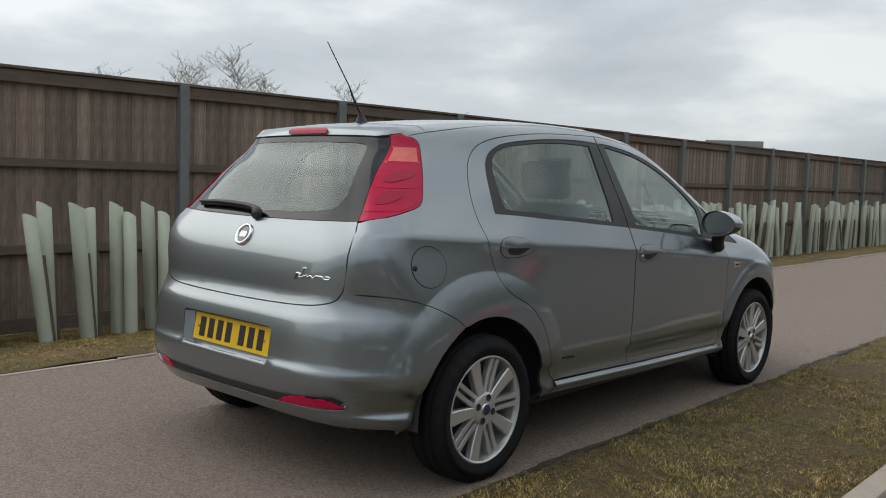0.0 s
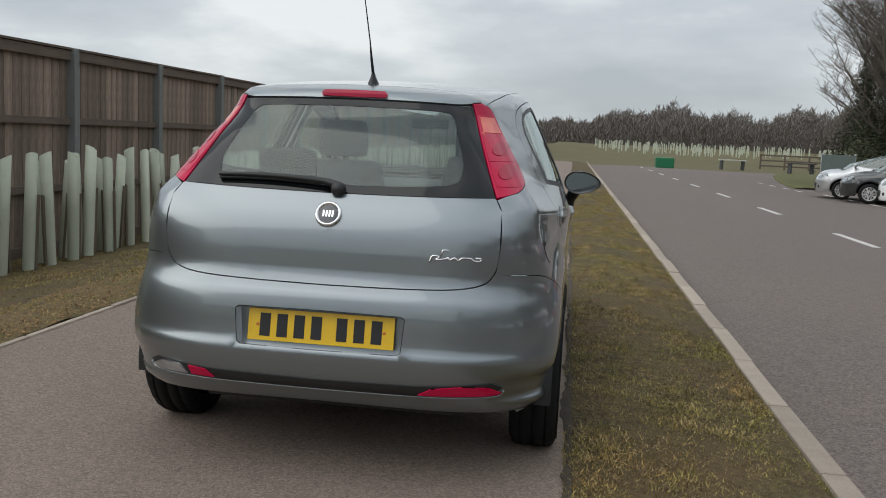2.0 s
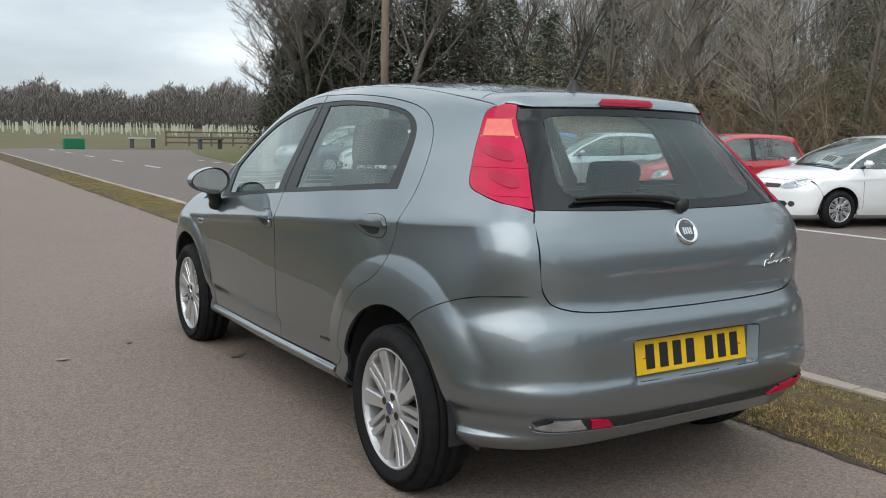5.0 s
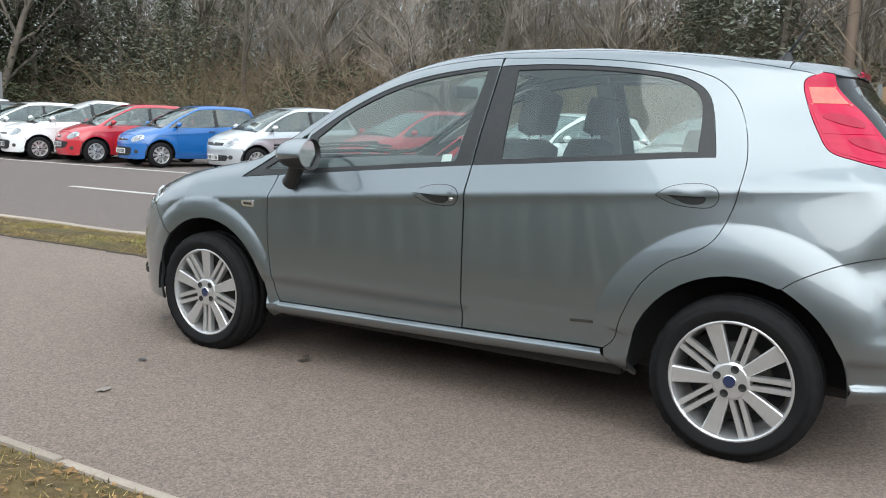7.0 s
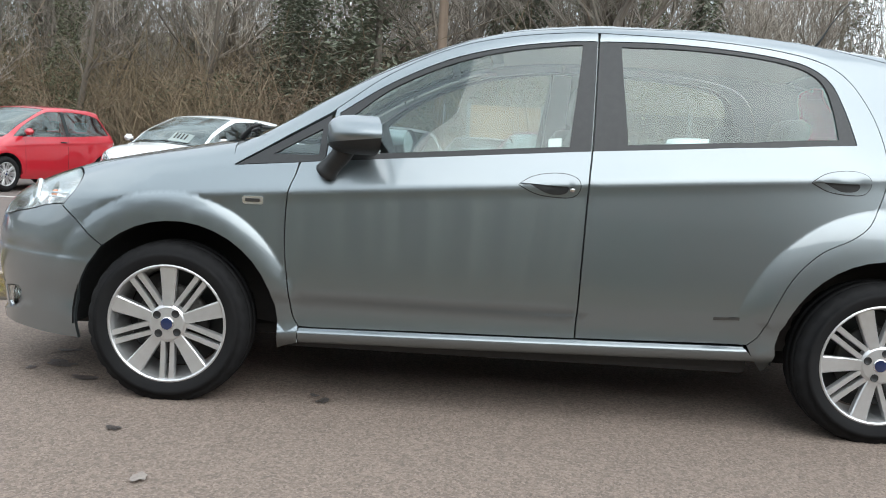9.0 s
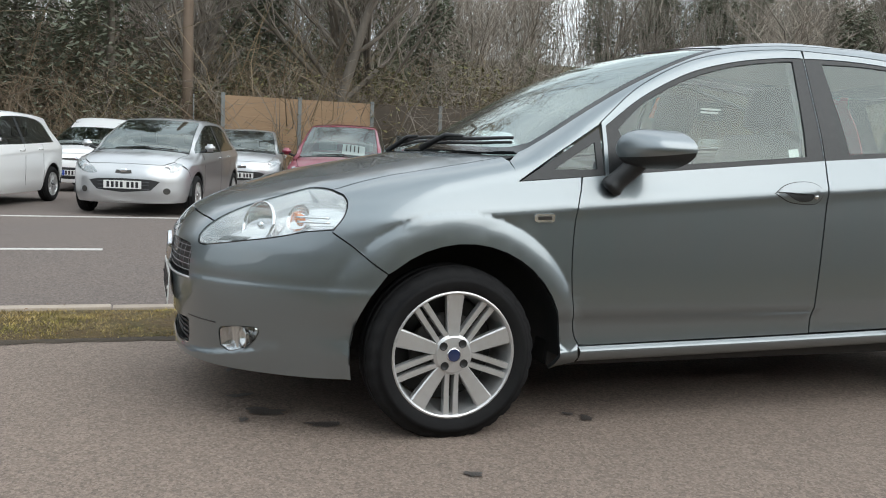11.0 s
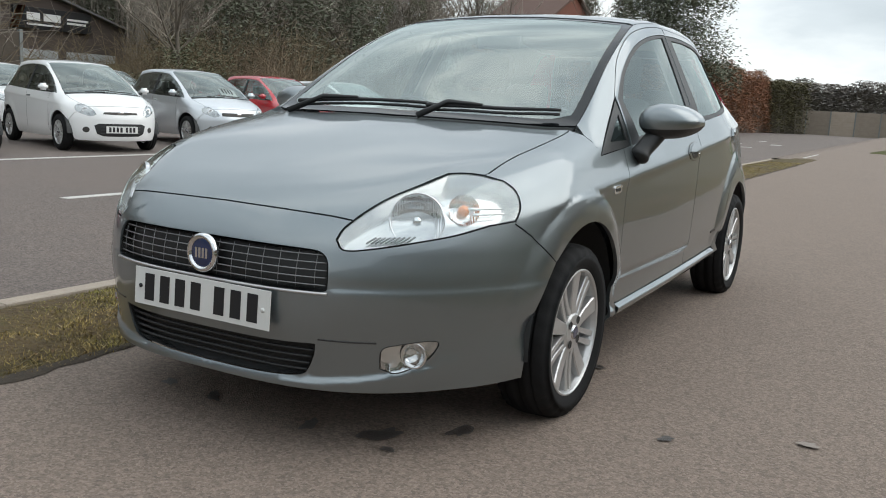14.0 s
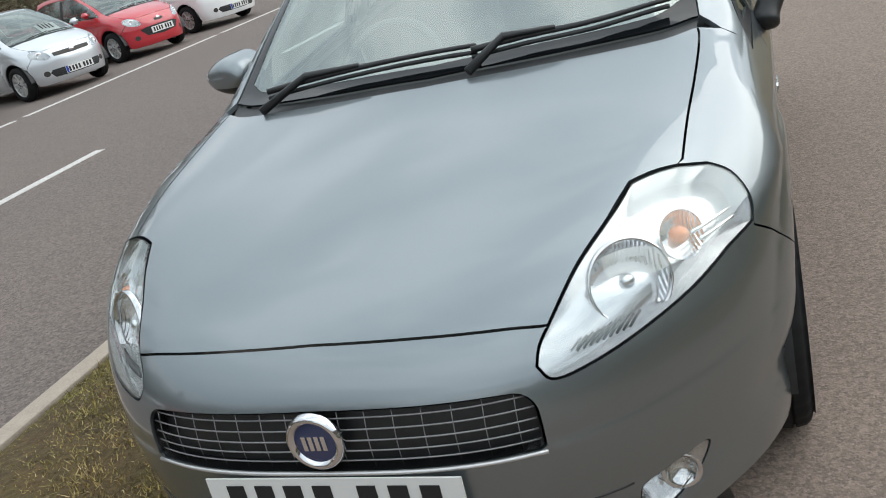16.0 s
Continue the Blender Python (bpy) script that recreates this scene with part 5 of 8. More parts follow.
def wheel(parent, x, y, z, side, style="alloy", r=0.302, rim=0.205, half=0.092, turn=0.0, steer=0.0):
    """A wheel facing outward (side -1: left)."""
    w = empty("wheel")
    w.parent = parent
    w.matrix_local = Matrix.Translation((x, y, z)) @ Matrix.Rotation(radians(steer), 4, "Z") @ Matrix.Rotation(math.pi if side < 0 else 0, 4, "Z") @ Matrix.Rotation(turn, 4, "X")
    t = tyre_mesh(r, rim, half)
    obj("tyre", t.v, t.f, M_rubber, w, True)
    s = Soup()
    s.add(*lathe([(rim + 0.004, half * 0.84), (rim + 0.005, half * 0.90), (rim, half * 0.92), (rim - 0.005, half * 0.88), (rim - 0.010, half * 0.70), (rim - 0.018, half * 0.1), (rim - 0.022, -half * 0.7)], 56))
    face = half * 0.80
    for k in range(5):
        a = math.pi / 2 + k * 2 * math.pi / 5
        s.add(*spoke_data(a, 0.036, 0.062, 0.045, rim - 0.004, face, 0.026))
        am = a + math.pi / 5
        for off in (-0.0165, 0.0165):
            v, f = spoke_data(am, 0.0175, 0.0215, 0.052, rim - 0.004, face - 0.003, 0.026)
            s.add([(q[0], q[1] - off * math.sin(am), q[2] + off * math.cos(am)) for q in v], f)
    s.add(*lathe([(0.0, face + 0.004), (0.034, face + 0.004), (0.058, face + 0.002), (0.068, face - 0.004), (0.070, face - 0.03)], 40))
    obj("rim", s.v, s.f, M_alloy, w, False)
    for k in range(4):
        a = math.pi / 4 + k * math.pi / 2 + 0.1
        v, f = lathe([(0.0, face + 0.0048), (0.0125, face + 0.0048), (0.0135, face + 0.0058), (0.0145, face + 0.0045)], 14)
        obj("wheel_bolt", [(p[0], p[1] + 0.047 * math.cos(a), p[2] + 0.047 * math.sin(a)) for p in v], f, M_black, w, True)
    v, f = lathe([(0.0, face + 0.009), (0.018, face + 0.009), (0.021, face + 0.0085)], 28)
    obj("centre_cap", v, f, M_badge_blue, w, True, "blue round centre cap")
    v, f = lathe([(0.021, face + 0.0095), (0.0235, face + 0.0085), (0.025, face + 0.004)], 28)
    obj("cap_ring", v, f, M_chrome, w, True)
    v, f = lathe([(0.0, half * 0.2), (0.125, half * 0.2), (0.13, half * 0.1), (0.13, -half * 0.1)], 40)
    obj("brake_disc", v, f, M_alloy_dark, w, True)
    v, f = lathe([(0.0, -half * 0.5), (rim - 0.03, -half * 0.5)], 24)
    obj("wheel_back", v, f, M_black, w, True)
    return w


for sx in (-1, 1):
    wheel(car, sx * 0.735, -0.004, 0.285, sx, r=0.291, rim=0.208, turn=0.35)
    wheel(car, sx * 0.735, 2.511, 0.283, sx, r=0.291, rim=0.208, turn=0.0)
    # arch liners and underside
    for wy in (0.0, 2.487):
        v, f = [], []
        for j, xx in enumerate((0.80, 0.60, 0.50)):
            for i, a in enumerate(np.linspace(-4, 184, 23)):
                rr = 0.372 if j < 2 else 0.05
                v.append((sx * xx, wy + rr * math.cos(radians(a)), ARCH_Z + rr * math.sin(radians(a))))
        for j in range(2):
            for i in range(22):
                f.append((j * 23 + i, j * 23 + i + 1, (j + 1) * 23 + i + 1, (j + 1) * 23 + i))
        obj("arch_liner", v, f, M_black, car, True)
part("underbody", box_bm(-0.50, 0.50, -0.42, 3.0, 0.20, 0.26, 0.02), M_black, car)
part("floor_pan", box_bm(-0.70, 0.70, 0.42, 2.12, 0.20, 0.30, 0.02), M_black, car)

# ---------------------------------------------------------------- lamps, plates, trim and cabin of the grey hatchback
def clip_band(loop, z0, z1):
    """Keeps the part of a 2D loop between two heights."""
    for lim, sign in ((z0, 1), (z1, -1)):
        out = []
        n = len(loop)
        for i in range(n):
            a, b = loop[i], loop[(i + 1) % n]
            da, db = (a[1] - lim) * sign, (b[1] - lim) * sign
            if da >= 0:
                out.append(a)
            if da * db < 0:
                out.append(a + (b - a) * da / (da - db))
        loop = np.array(out)
    return loop


def lift(shape, kind, uv):
    o, d = shape.chart(kind)[1](np.asarray(uv, float))
    return shape.solve(o, d, 2.2)


def cells(shape, kind, loop, ins, bands):
    uv = inset(densify(dedupe(shape.chart(kind)[0](loop)), 0.012), ins)
    return [lift(shape, kind, clip_band(uv, a, b)) for a, b in bands]


def surf_tube(shape, pts3, name, r, material, parent, lift_by=0.0, sides=6, label="", flip=False):
    n = shape.normal(pts3)
    p = pts3 + n * lift_by
    if flip:
        p = p * np.array([-1, 1, 1])
    return tube(name, p, r, material, parent, sides, label)


M_grille = mat("dull_grille_metal", (0.32, 0.32, 0.33), 0.4, 0.7, vary=[(40, 0.4, (0.2, 0.2, 0.2))])
M_dish = mat("bright_lamp_dish", (0.88, 0.89, 0.90), 0.14, 0.7, vary=[(90, 0.4, (0.6, 0.61, 0.62))])
M_lamp_grey = mat("clear_lamp_interior", (0.42, 0.43, 0.44), 0.2, 0.7, vary=[(14, 0.8, (0.12, 0.12, 0.13)), (5, 0.5, (0.75, 0.76, 0.77))], coat=1.0)
M_housing = mat("satin_lamp_housing", (0.82, 0.83, 0.83), 0.20, 0.8, vary=[(50, 0.3, (0.66, 0.67, 0.68)), (9, 0.5, (0.50, 0.51, 0.52))])
lamp_cells = cells(G, "rear", lamp_loop, 0.010, [(1.228, 1.305), (1.136, 1.226), (1.050, 1.134)])
for fl in (False, True):
    lamp = panel(G, "tail_lamp", "rear", lamp_loop, M_red_lens, car, offset=0.001, sp=0.02, flip=fl, label="red tail lamp with pale indicator window")
    panel(G, "indicator_lens", "rear", lamp_cells[0], M_pink_lens, lamp, gap=0.010, offset=0.0025, sp=0.02, flange=0.002, flip=fl, label="pale peach indicator lens")
    panel(G, "brake_lens", "rear", lamp_cells[1], M_red_lens, lamp, gap=0, offset=0.0025, sp=0.02, flange=0.002, flip=fl)
    panel(G, "side_lens", "rear", lamp_cells[2], M_red_lens, lamp, gap=0, offset=0.0025, sp=0.02, flange=0.002, flip=fl)
    for zc, xc, rr in ((1.18, 0.555, 0.024), (1.10, 0.59, 0.026)):
        ring = G.R(*[(xc + rr * math.cos(a), zc + rr * math.sin(a)) for a in np.linspace(0, 2 * math.pi, 20, endpoint=False)])
        panel(G, "bulb_dish", "rear", ring, M_red_dark, lamp, gap=0, offset=0.0047, sp=0.015, flange=0.001, flip=fl)

panel(G, "high_brake_lamp", "rear", mirror_run(G.R((0.0, 1.372), (0.115, 1.370), (0.126, 1.362), (0.122, 1.350), (0.0, 1.349))), M_red_dark, car, gap=0, offset=0.006, sp=0.02, flange=0.008, label="dark red high-level brake lamp")

# rear wiper
wp = G.R(*spline([(0.02, 1.018), (-0.05, 1.032), (-0.2, 1.040), (-0.34, 1.040), (-0.425, 1.036)], 6))
wn = G.normal(wp)
wiper = tube("rear_wiper", wp + wn * 0.020, np.linspace(0.014, 0.006, len(wp)), M_black, car, 8, "black rear wiper arm and blade")
tube("blade", wp[6:] + wn[6:] * 0.010 - np.array([0, 0, 0.006]), 0.007, M_black, wiper, 6)
v, f = lathe([(0.0, 0.02), (0.024, 0.018), (0.028, 0.0)], 20)
piv = wp[0]
obj("pivot_cap", [Vector(piv) + Vector((p[1], -p[0] * 0.9 - 0.012, p[2])) for p in v], f, M_black, wiper, True)


def disc_badge(c, normal, r, parent, name, inner, label):
    """A round badge: chrome ring, coloured field and a plain pale bar."""
    q = Vector(normal).to_track_quat("X", "Z").to_matrix().to_4x4()
    m = Matrix.Translation(c) @ q
    v, f = lathe([(r * 0.72, 0.004), (r * 0.78, 0.009), (r * 0.9, 0.0115), (r, 0.006), (r * 1.02, -0.004)], 40)
    b = obj(name, [m @ Vector(p) for p in v], f, M_chrome, parent, True, label)
    v, f = lathe([(0.0, 0.006), (r * 0.5, 0.0055), (r * 0.74, 0.004)], 40)
    obj("field", [m @ Vector(p) for p in v], f, inner, b, True)
    for k in range(4):
        y0 = (-0.42 + k * 0.23) * r
        s = Soup()
        s.box(0.005, 0.0075, y0, y0 + 0.15 * r, -0.26 * r, 0.26 * r, m)
        obj("bar", s.v, s.f, M_chrome, b)
    return b


M_badge_dark = mat("badge_dark", (0.02, 0.025, 0.035), 0.25, coat=1.0)
c = G.R((0.0, 0.932))
disc_badge(c[0], G.normal(c)[0], 0.047, car, "rear_badge", M_badge_dark, "round chrome badge with dark field")
c = G.F((0.0, 0.554))
disc_badge(c[0], (0, 1, 0.02), 0.056, car, "front_badge", M_badge_blue, "round chrome badge with blue field")
sw = [(0.365, 0.792), (0.375, 0.815), (0.40, 0.812), (0.385, 0.803), (0.415, 0.806), (0.43, 0.812), (0.432, 0.803), (0.45, 0.812), (0.462, 0.803), (0.475, 0.812), (0.49, 0.812), (0.505, 0.812), (0.515, 0.804), (0.535, 0.804), (0.538, 0.812), (0.52, 0.813)]
surf_tube(G, G.R(*spline(sw, 4)), "script_badge", 0.003, M_chrome, car, 0.003, 6, "thin chrome script emblem")
surf_tube(G, G.R((0.402, 0.816), (0.41, 0.836), (0.432, 0.836)), "script_badge", 0.003, M_chrome, car, 0.003, 6)


def number_plate(parent, m, w, h, material, letters=(7, 4), name="number_plate", label="", strip_blue=False):
    """A plate in the local xz plane facing -y, with plain bars where the characters stand."""
    bm = box_bm(-w / 2, w / 2, -0.002, 0.002, -h / 2, h / 2, 0.0012)
    bm.transform(m)
    p = part(name, bm, material, parent, label)
    n, gap_after = letters
    cw = 0.072 * w
    pitch = 0.118 * w
    total = pitch * (n - 1) + 0.055 * w + cw
    x = -total / 2 + (0.02 * w if strip_blue else 0)
    for i in range(n):
        s = Soup()
        s.box(x, x + cw, -0.0036, -0.0018, -0.36 * h, 0.36 * h, m)
        obj("bar", s.v, s.f, M_char, p)
        x += pitch + (0.055 * w if i == gap_after - 1 else 0)
    if strip_blue:
        s = Soup()
        s.box(-w / 2 + 0.004, -w / 2 + 0.045, -0.0034, -0.0016, -h / 2 + 0.004, h / 2 - 0.004, m)
        obj("blue_strip", s.v, s.f, M_plate_blue, p)
    return p


tiltm = Matrix.Translation((0, -0.626, 0.540)) @ Matrix.Rotation(radians(-10), 4, "X")
plate_r = number_plate(car, tiltm, 0.52, 0.111, M_yellow, label="yellow rear number plate")
for px in (-0.225, 0.225):
    v, f = lathe([(0.0, 0.005), (0.005, 0.004), (0.006, 0.0)], 12)
    obj("plate_screw", [tiltm @ Vector((px + p[1], -p[0] - 0.0015, p[2])) for p in v], f, M_amber, plate_r, True)
fm = Matrix.Translation((0, 3.393, 0.426)) @ Matrix.Rotation(math.pi, 4, "Z") @ Matrix.Rotation(radians(-3), 4, "X")
plate_f = number_plate(car, fm, 0.52, 0.111, M_white_plate, label="white front number plate")
for px in (-0.235, 0.235):
    v, f = lathe([(0.0, 0.005), (0.006, 0.004), (0.007, 0.0)], 12)
    obj("plate_screw", [fm @ Vector((px + p[1], -p[0] - 0.0015, p[2])) for p in v], f, M_white_plate if px > 0 else M_char, plate_f, True)

# rear valance insert, fog and reversing lamps
panel(G, "valance_insert", "rear", mirror_run(G.R((0.0, 0.370), (0.35, 0.376), (0.60, 0.392), (0.635, 0.376), (0.60, 0.352), (0.35, 0.341), (0.0, 0.336))), M_black, car, gap=0, offset=0.0045, sp=0.02, flange=0.006, label="black plastic valance insert")
surf_tube(G, G.R(*spline([(-0.64, 0.362), (-0.6, 0.342), (-0.35, 0.334), (0.0, 0.330), (0.35, 0.334), (0.6, 0.342), (0.64, 0.362)], 10)), "valance_strip", 0.005, M_car, car, 0.002, 6)
panel(G, "rear_fog_lamp", "rear", G.R((0.355, 0.347), (0.40, 0.372), (0.50, 0.384), (0.59, 0.380), (0.63, 0.358), (0.60, 0.352)), M_red_lens, car, gap=0, offset=0.010, sp=0.02, flange=0.010, label="red rear fog lamp")
panel(G, "reversing_lamp", "rear", G.R((-0.47, 0.352), (-0.50, 0.384), (-0.58, 0.384), (-0.625, 0.362), (-0.60, 0.353)), M_lamp_grey, car, gap=0, offset=0.010, sp=0.02, flange=0.010, label="clear reversing lamp")
panel(G, "rear_reflector", "rear", G.R((-0.37, 0.349), (-0.40, 0.374), (-0.465, 0.382), (-0.455, 0.352)), M_red_lens, car, gap=0, offset=0.010, sp=0.02, flange=0.010, label="small red reflector")

# grilles
grille = panel(G, "grille", "front", grille_loop, M_black, car, gap=0.001, offset=-0.035, sp=0.04, flange=-0.03, label="black grille with thin chrome bars")
for z in (0.507, 0.528, 0.549, 0.570, 0.591):
    xe = 0.396 if z < 0.575 else 0.382
    surf_tube(G, G.F(*[(x, z) for x in np.linspace(-xe, xe, 41)]), "grille_bar", 0.0018, M_grille, grille, -0.010, 5)
for k in range(-7, 8):
    x = k * 0.0535 + 0.01
    surf_tube(G, G.F(*[(x, z) for z in np.linspace(0.493, 0.602, 5)]), "grille_bar", 0.0011, M_grille, grille, -0.013, 5)
surf_tube(G, G.F(*[(x, 0.486) for x in np.linspace(-0.402, 0.402, 41)]), "grille_trim", 0.0045, M_alloy, grille, 0.0, 6)
lowg = panel(G, "lower_grille", "front", low_grille_loop, M_black, car, gap=0.001, offset=-0.045, sp=0.04, flange=-0.04, label="black lower grille with horizontal slats")
for z in (0.254, 0.274, 0.294, 0.314):
    surf_tube(G, G.F(*[(x, z) for x in np.linspace(-0.335 - (z - 0.254) * 0.4, 0.335 + (z - 0.254) * 0.4, 31)]), "slat", 0.0045, M_black, lowg, -0.016, 6)

for fl in (False, True):
    surf_tube(G, G.F(*[(x, 0.352 + 0.02 * (0.5 - x)) for x in np.linspace(0.375, 0.515, 8)]), "bumper_groove", 0.003, M_black, car, -0.001, 5, flip=fl)

# headlights and fog lamps
M_lamp_line = mat("dark_lamp_flute", (0.16, 0.165, 0.17), 0.3, 0.6)


def fluted_dish(r, depth, ribs, saw):
    """A bowl facing +x whose surface is cut into upright flutes."""
    v, f = [], []
    rows = 9
    for i in range(2 * ribs + 1):
        y = -r + r * i / ribs
        zmax = math.sqrt(max(r * r - y * y, 1e-7))
        for j in range(rows):
            z = zmax * (2 * j / (rows - 1) - 1)
            q = (y * y + z * z) / (r * r)
            v.append((-depth * (1 - q) + (saw if i % 2 else 0.0) * (1 - q * 0.6), y, z))
    for i in range(2 * ribs):
        for j in range(rows - 1):
            a = i * rows + j
            f.append((a, a + rows, a + rows + 1, a + 1))
    return v, f


hl_ring = cells(G, "front", headlight_loop, 0.0045, [(0.0, 2.0)])[0]
for fl in (False, True):
    sx = -1 if fl else 1
    h = panel(G, "headlight", "front", headlight_loop, M_black, car, holes=[hl_ring], offset=-0.002, sp=0.02, flange=0.003, flip=fl, label="clear headlight with chrome reflectors")
    panel(G, "reflector", "front", hl_ring, M_housing, h, gap=-0.002, offset=-0.050, sp=0.03, flange=-0.046, flip=fl, label="chromed lamp housing")
    panel(G, "lens", "front", hl_ring, M_clear, h, gap=-0.001, offset=0.0, sp=0.025, flange=0, flip=fl, label="clear lamp lens").visible_shadow = False
    ctr = G.F((0.575, 0.690))[0]
    nn = G.normal(G.F((0.575, 0.690)))[0]
    ax = (Vector((0.35, 0.93, 0.0)).normalized() + Vector(nn)).normalized()
    q = ax.to_track_quat("X", "Z").to_matrix().to_4x4()
    m = Matrix.Translation(Vector(ctr) - ax * 0.045 + Vector((-0.010, 0, 0.004))) @ q
    if fl:
        m = Matrix.Diagonal((-1, 1, 1, 1)) @ m
    v, f = fluted_dish(0.076, 0.040, 22, 0.0045)
    obj("dish", [m @ Vector(p) for p in v], f, M_chrome, h, False, "round fluted chrome lamp dish")
    v, f = lathe([(0.072, 0.004), (0.074, 0.016), (0.078, 0.016), (0.079, 0.004)], 40)
    obj("dish_ring", [m @ Vector(p) for p in v], f, M_chrome, h, True)
    c3 = G.F((0.655, 0.725))
    a3 = (Vector((0.5, 0.85, 0.0)).normalized() + Vector(G.normal(c3)[0])).normalized()
    m3 = Matrix.Translation(Vector(c3[0]) - a3 * 0.036) @ a3.to_track_quat("X", "Z").to_matrix().to_4x4()
    if fl:
        m3 = Matrix.Diagonal((-1, 1, 1, 1)) @ m3
    v, f = fluted_dish(0.046, 0.024, 14, 0.004)
    obj("indicator_dish", [m3 @ Vector(p) for p in v], f, M_chrome, h, False, "small fluted chrome indicator dish")
    v, f = lathe([(0.0, 0.010), (0.012, 0.006), (0.017, -0.004), (0.017, -0.02)], 18)
    obj("amber_bulb", [m3 @ Vector(p) for p in v], f, M_amber, h, True, "amber indicator bulb")
    v, f = lathe([(0.0, 0.006), (0.010, 0.005), (0.014, -0.002), (0.014, -0.035)], 20)
    obj("bulb", [m @ Vector(p) for p in v], f, M_reflector, h, True)
    for k in range(9):
        x0 = 0.475 + k * 0.011
        p3_ = G.F((x0, 0.634), (x0 + 0.018, 0.652))
        surf_tube(G, p3_, "flute", 0.0028, M_lamp_line, h, -0.030, 5, flip=fl)
    for z0, mm, nm in ((0.728, M_reflector, "lamp_fin"), (0.712, M_reflector, "lamp_fin")):
        s = G.S(*[(y, z0) for y in np.linspace(2.925, 3.02, 8)])
        surf_tube(G, s, nm, 0.004, mm, h, -0.016, 8, flip=fl)
    fg = fog_loop
    b = panel(G, "fog_lamp", "front", fg, M_reflector, car, gap=0.001, offset=-0.03, sp=0.03, flange=-0.028, flip=fl, label="clear round fog lamp in the bumper")
    panel(G, "lens", "front", fg, M_clear, b, gap=0.003, offset=-0.006, sp=0.03, flange=0, flip=fl).visible_shadow = False
    fc = G.F((0.585, 0.312))[0] - np.array([0.0, 0.022, 0])
    m = Matrix.Translation(fc) @ Vector((0.25, 0.96, 0)).to_track_quat("X", "Z").to_matrix().to_4x4()
    if fl:
        m = Matrix.Diagonal((-1, 1, 1, 1)) @ m
    v, f = lathe([(0.0, -0.012), (0.015, -0.01), (0.028, 0.002), (0.036, 0.014), (0.038, 0.012)], 32)
    obj("dish", [m @ Vector(p) for p in v], f, M_chrome, b, True)

# door mirrors
for sx in (-1, 1):
    n1, n2 = 32, 20
    v, f = [], []
    for j in range(n2 + 1):
        t = j / n2
        yy = 0.085 - 0.165 * (t ** 1.6 if t < 0.5 else 0.33 + (t - 0.5) * 1.34)
        k = max(0.02, (1 - (1 - min(1.0, t / 0.72)) ** 2.0) ** 0.55)
        for i in range(n1):
            a = 2 * math.pi * i / n1
            ca, sa = math.cos(a), math.sin(a)
            ex = 0.108 * k * ca
            ez = 0.066 * k * sa * (1 - 0.18 * ca)
            v.append((sx * (0.893 + ex), 1.868 + yy - 0.03 * k * ca, 0.985 + ez))
    for j in range(n2):
        for i in range(n1):
            i2 = (i + 1) % n1
            q = (j * n1 + i, j * n1 + i2, (j + 1) * n1 + i2, (j + 1) * n1 + i)
            f.append(q if sx < 0 else q[::-1])
    f.append(tuple(range(n1))[::-1] if sx < 0 else tuple(range(n1)))
    shells = []
    for keep_low in (False, True):
        bm = bmesh.new()
        bv = [bm.verts.new(p) for p in v]
        for q in f:
            bm.faces.new([bv[i] for i in q])
        bmesh.ops.bisect_plane(bm, geom=bm.verts[:] + bm.edges[:] + bm.faces[:], plane_co=(0, 1.868, 0.964), plane_no=(0, 0.12, 1), clear_outer=keep_low, clear_inner=not keep_low)
        bm.verts.index_update()
        shells.append(([tuple(p.co) for p in bm.verts], [tuple(p.index for p in q.verts) for q in bm.faces]))
        bm.free()
    mir = obj("door_mirror", *shells[0], M_car, car, True, "grey door mirror on a black arm")
    obj("mirror_base", *shells[1], M_black, mir, True, "black plastic mirror underside")
    e0 = n2 * n1
    v2 = [v[e0 + i] for i in range(n1)] + [tuple(np.array((sx * 0.893, 1.868 - 0.066, 0.985)) + (np.array(v[e0 + i]) - np.array((sx * 0.893, 1.868 - 0.08, 0.985))) * 0.9) for i in range(n1)]
    obj("rim", v2, [(i, (i + 1) % n1, n1 + (i + 1) % n1, n1 + i) for i in range(n1)], M_black, mir, True)
    obj("mirror_glass", v2[n1:], [tuple(range(n1))], M_chrome, mir, False, "silvered mirror glass")
    tube("arm", spline([(sx * 0.865, 1.885, 0.955), (sx * 0.845, 1.91, 0.915), (sx * 0.822, 1.95, 0.870), (sx * 0.812, 1.975, 0.838)], 5), [0.040, 0.038, 0.037, 0.036, 0.036, 0.035, 0.035, 0.034, 0.034, 0.034, 0.035, 0.037, 0.039, 0.04, 0.036, 0.02], M_black, mir, 12, "black mirror arm")

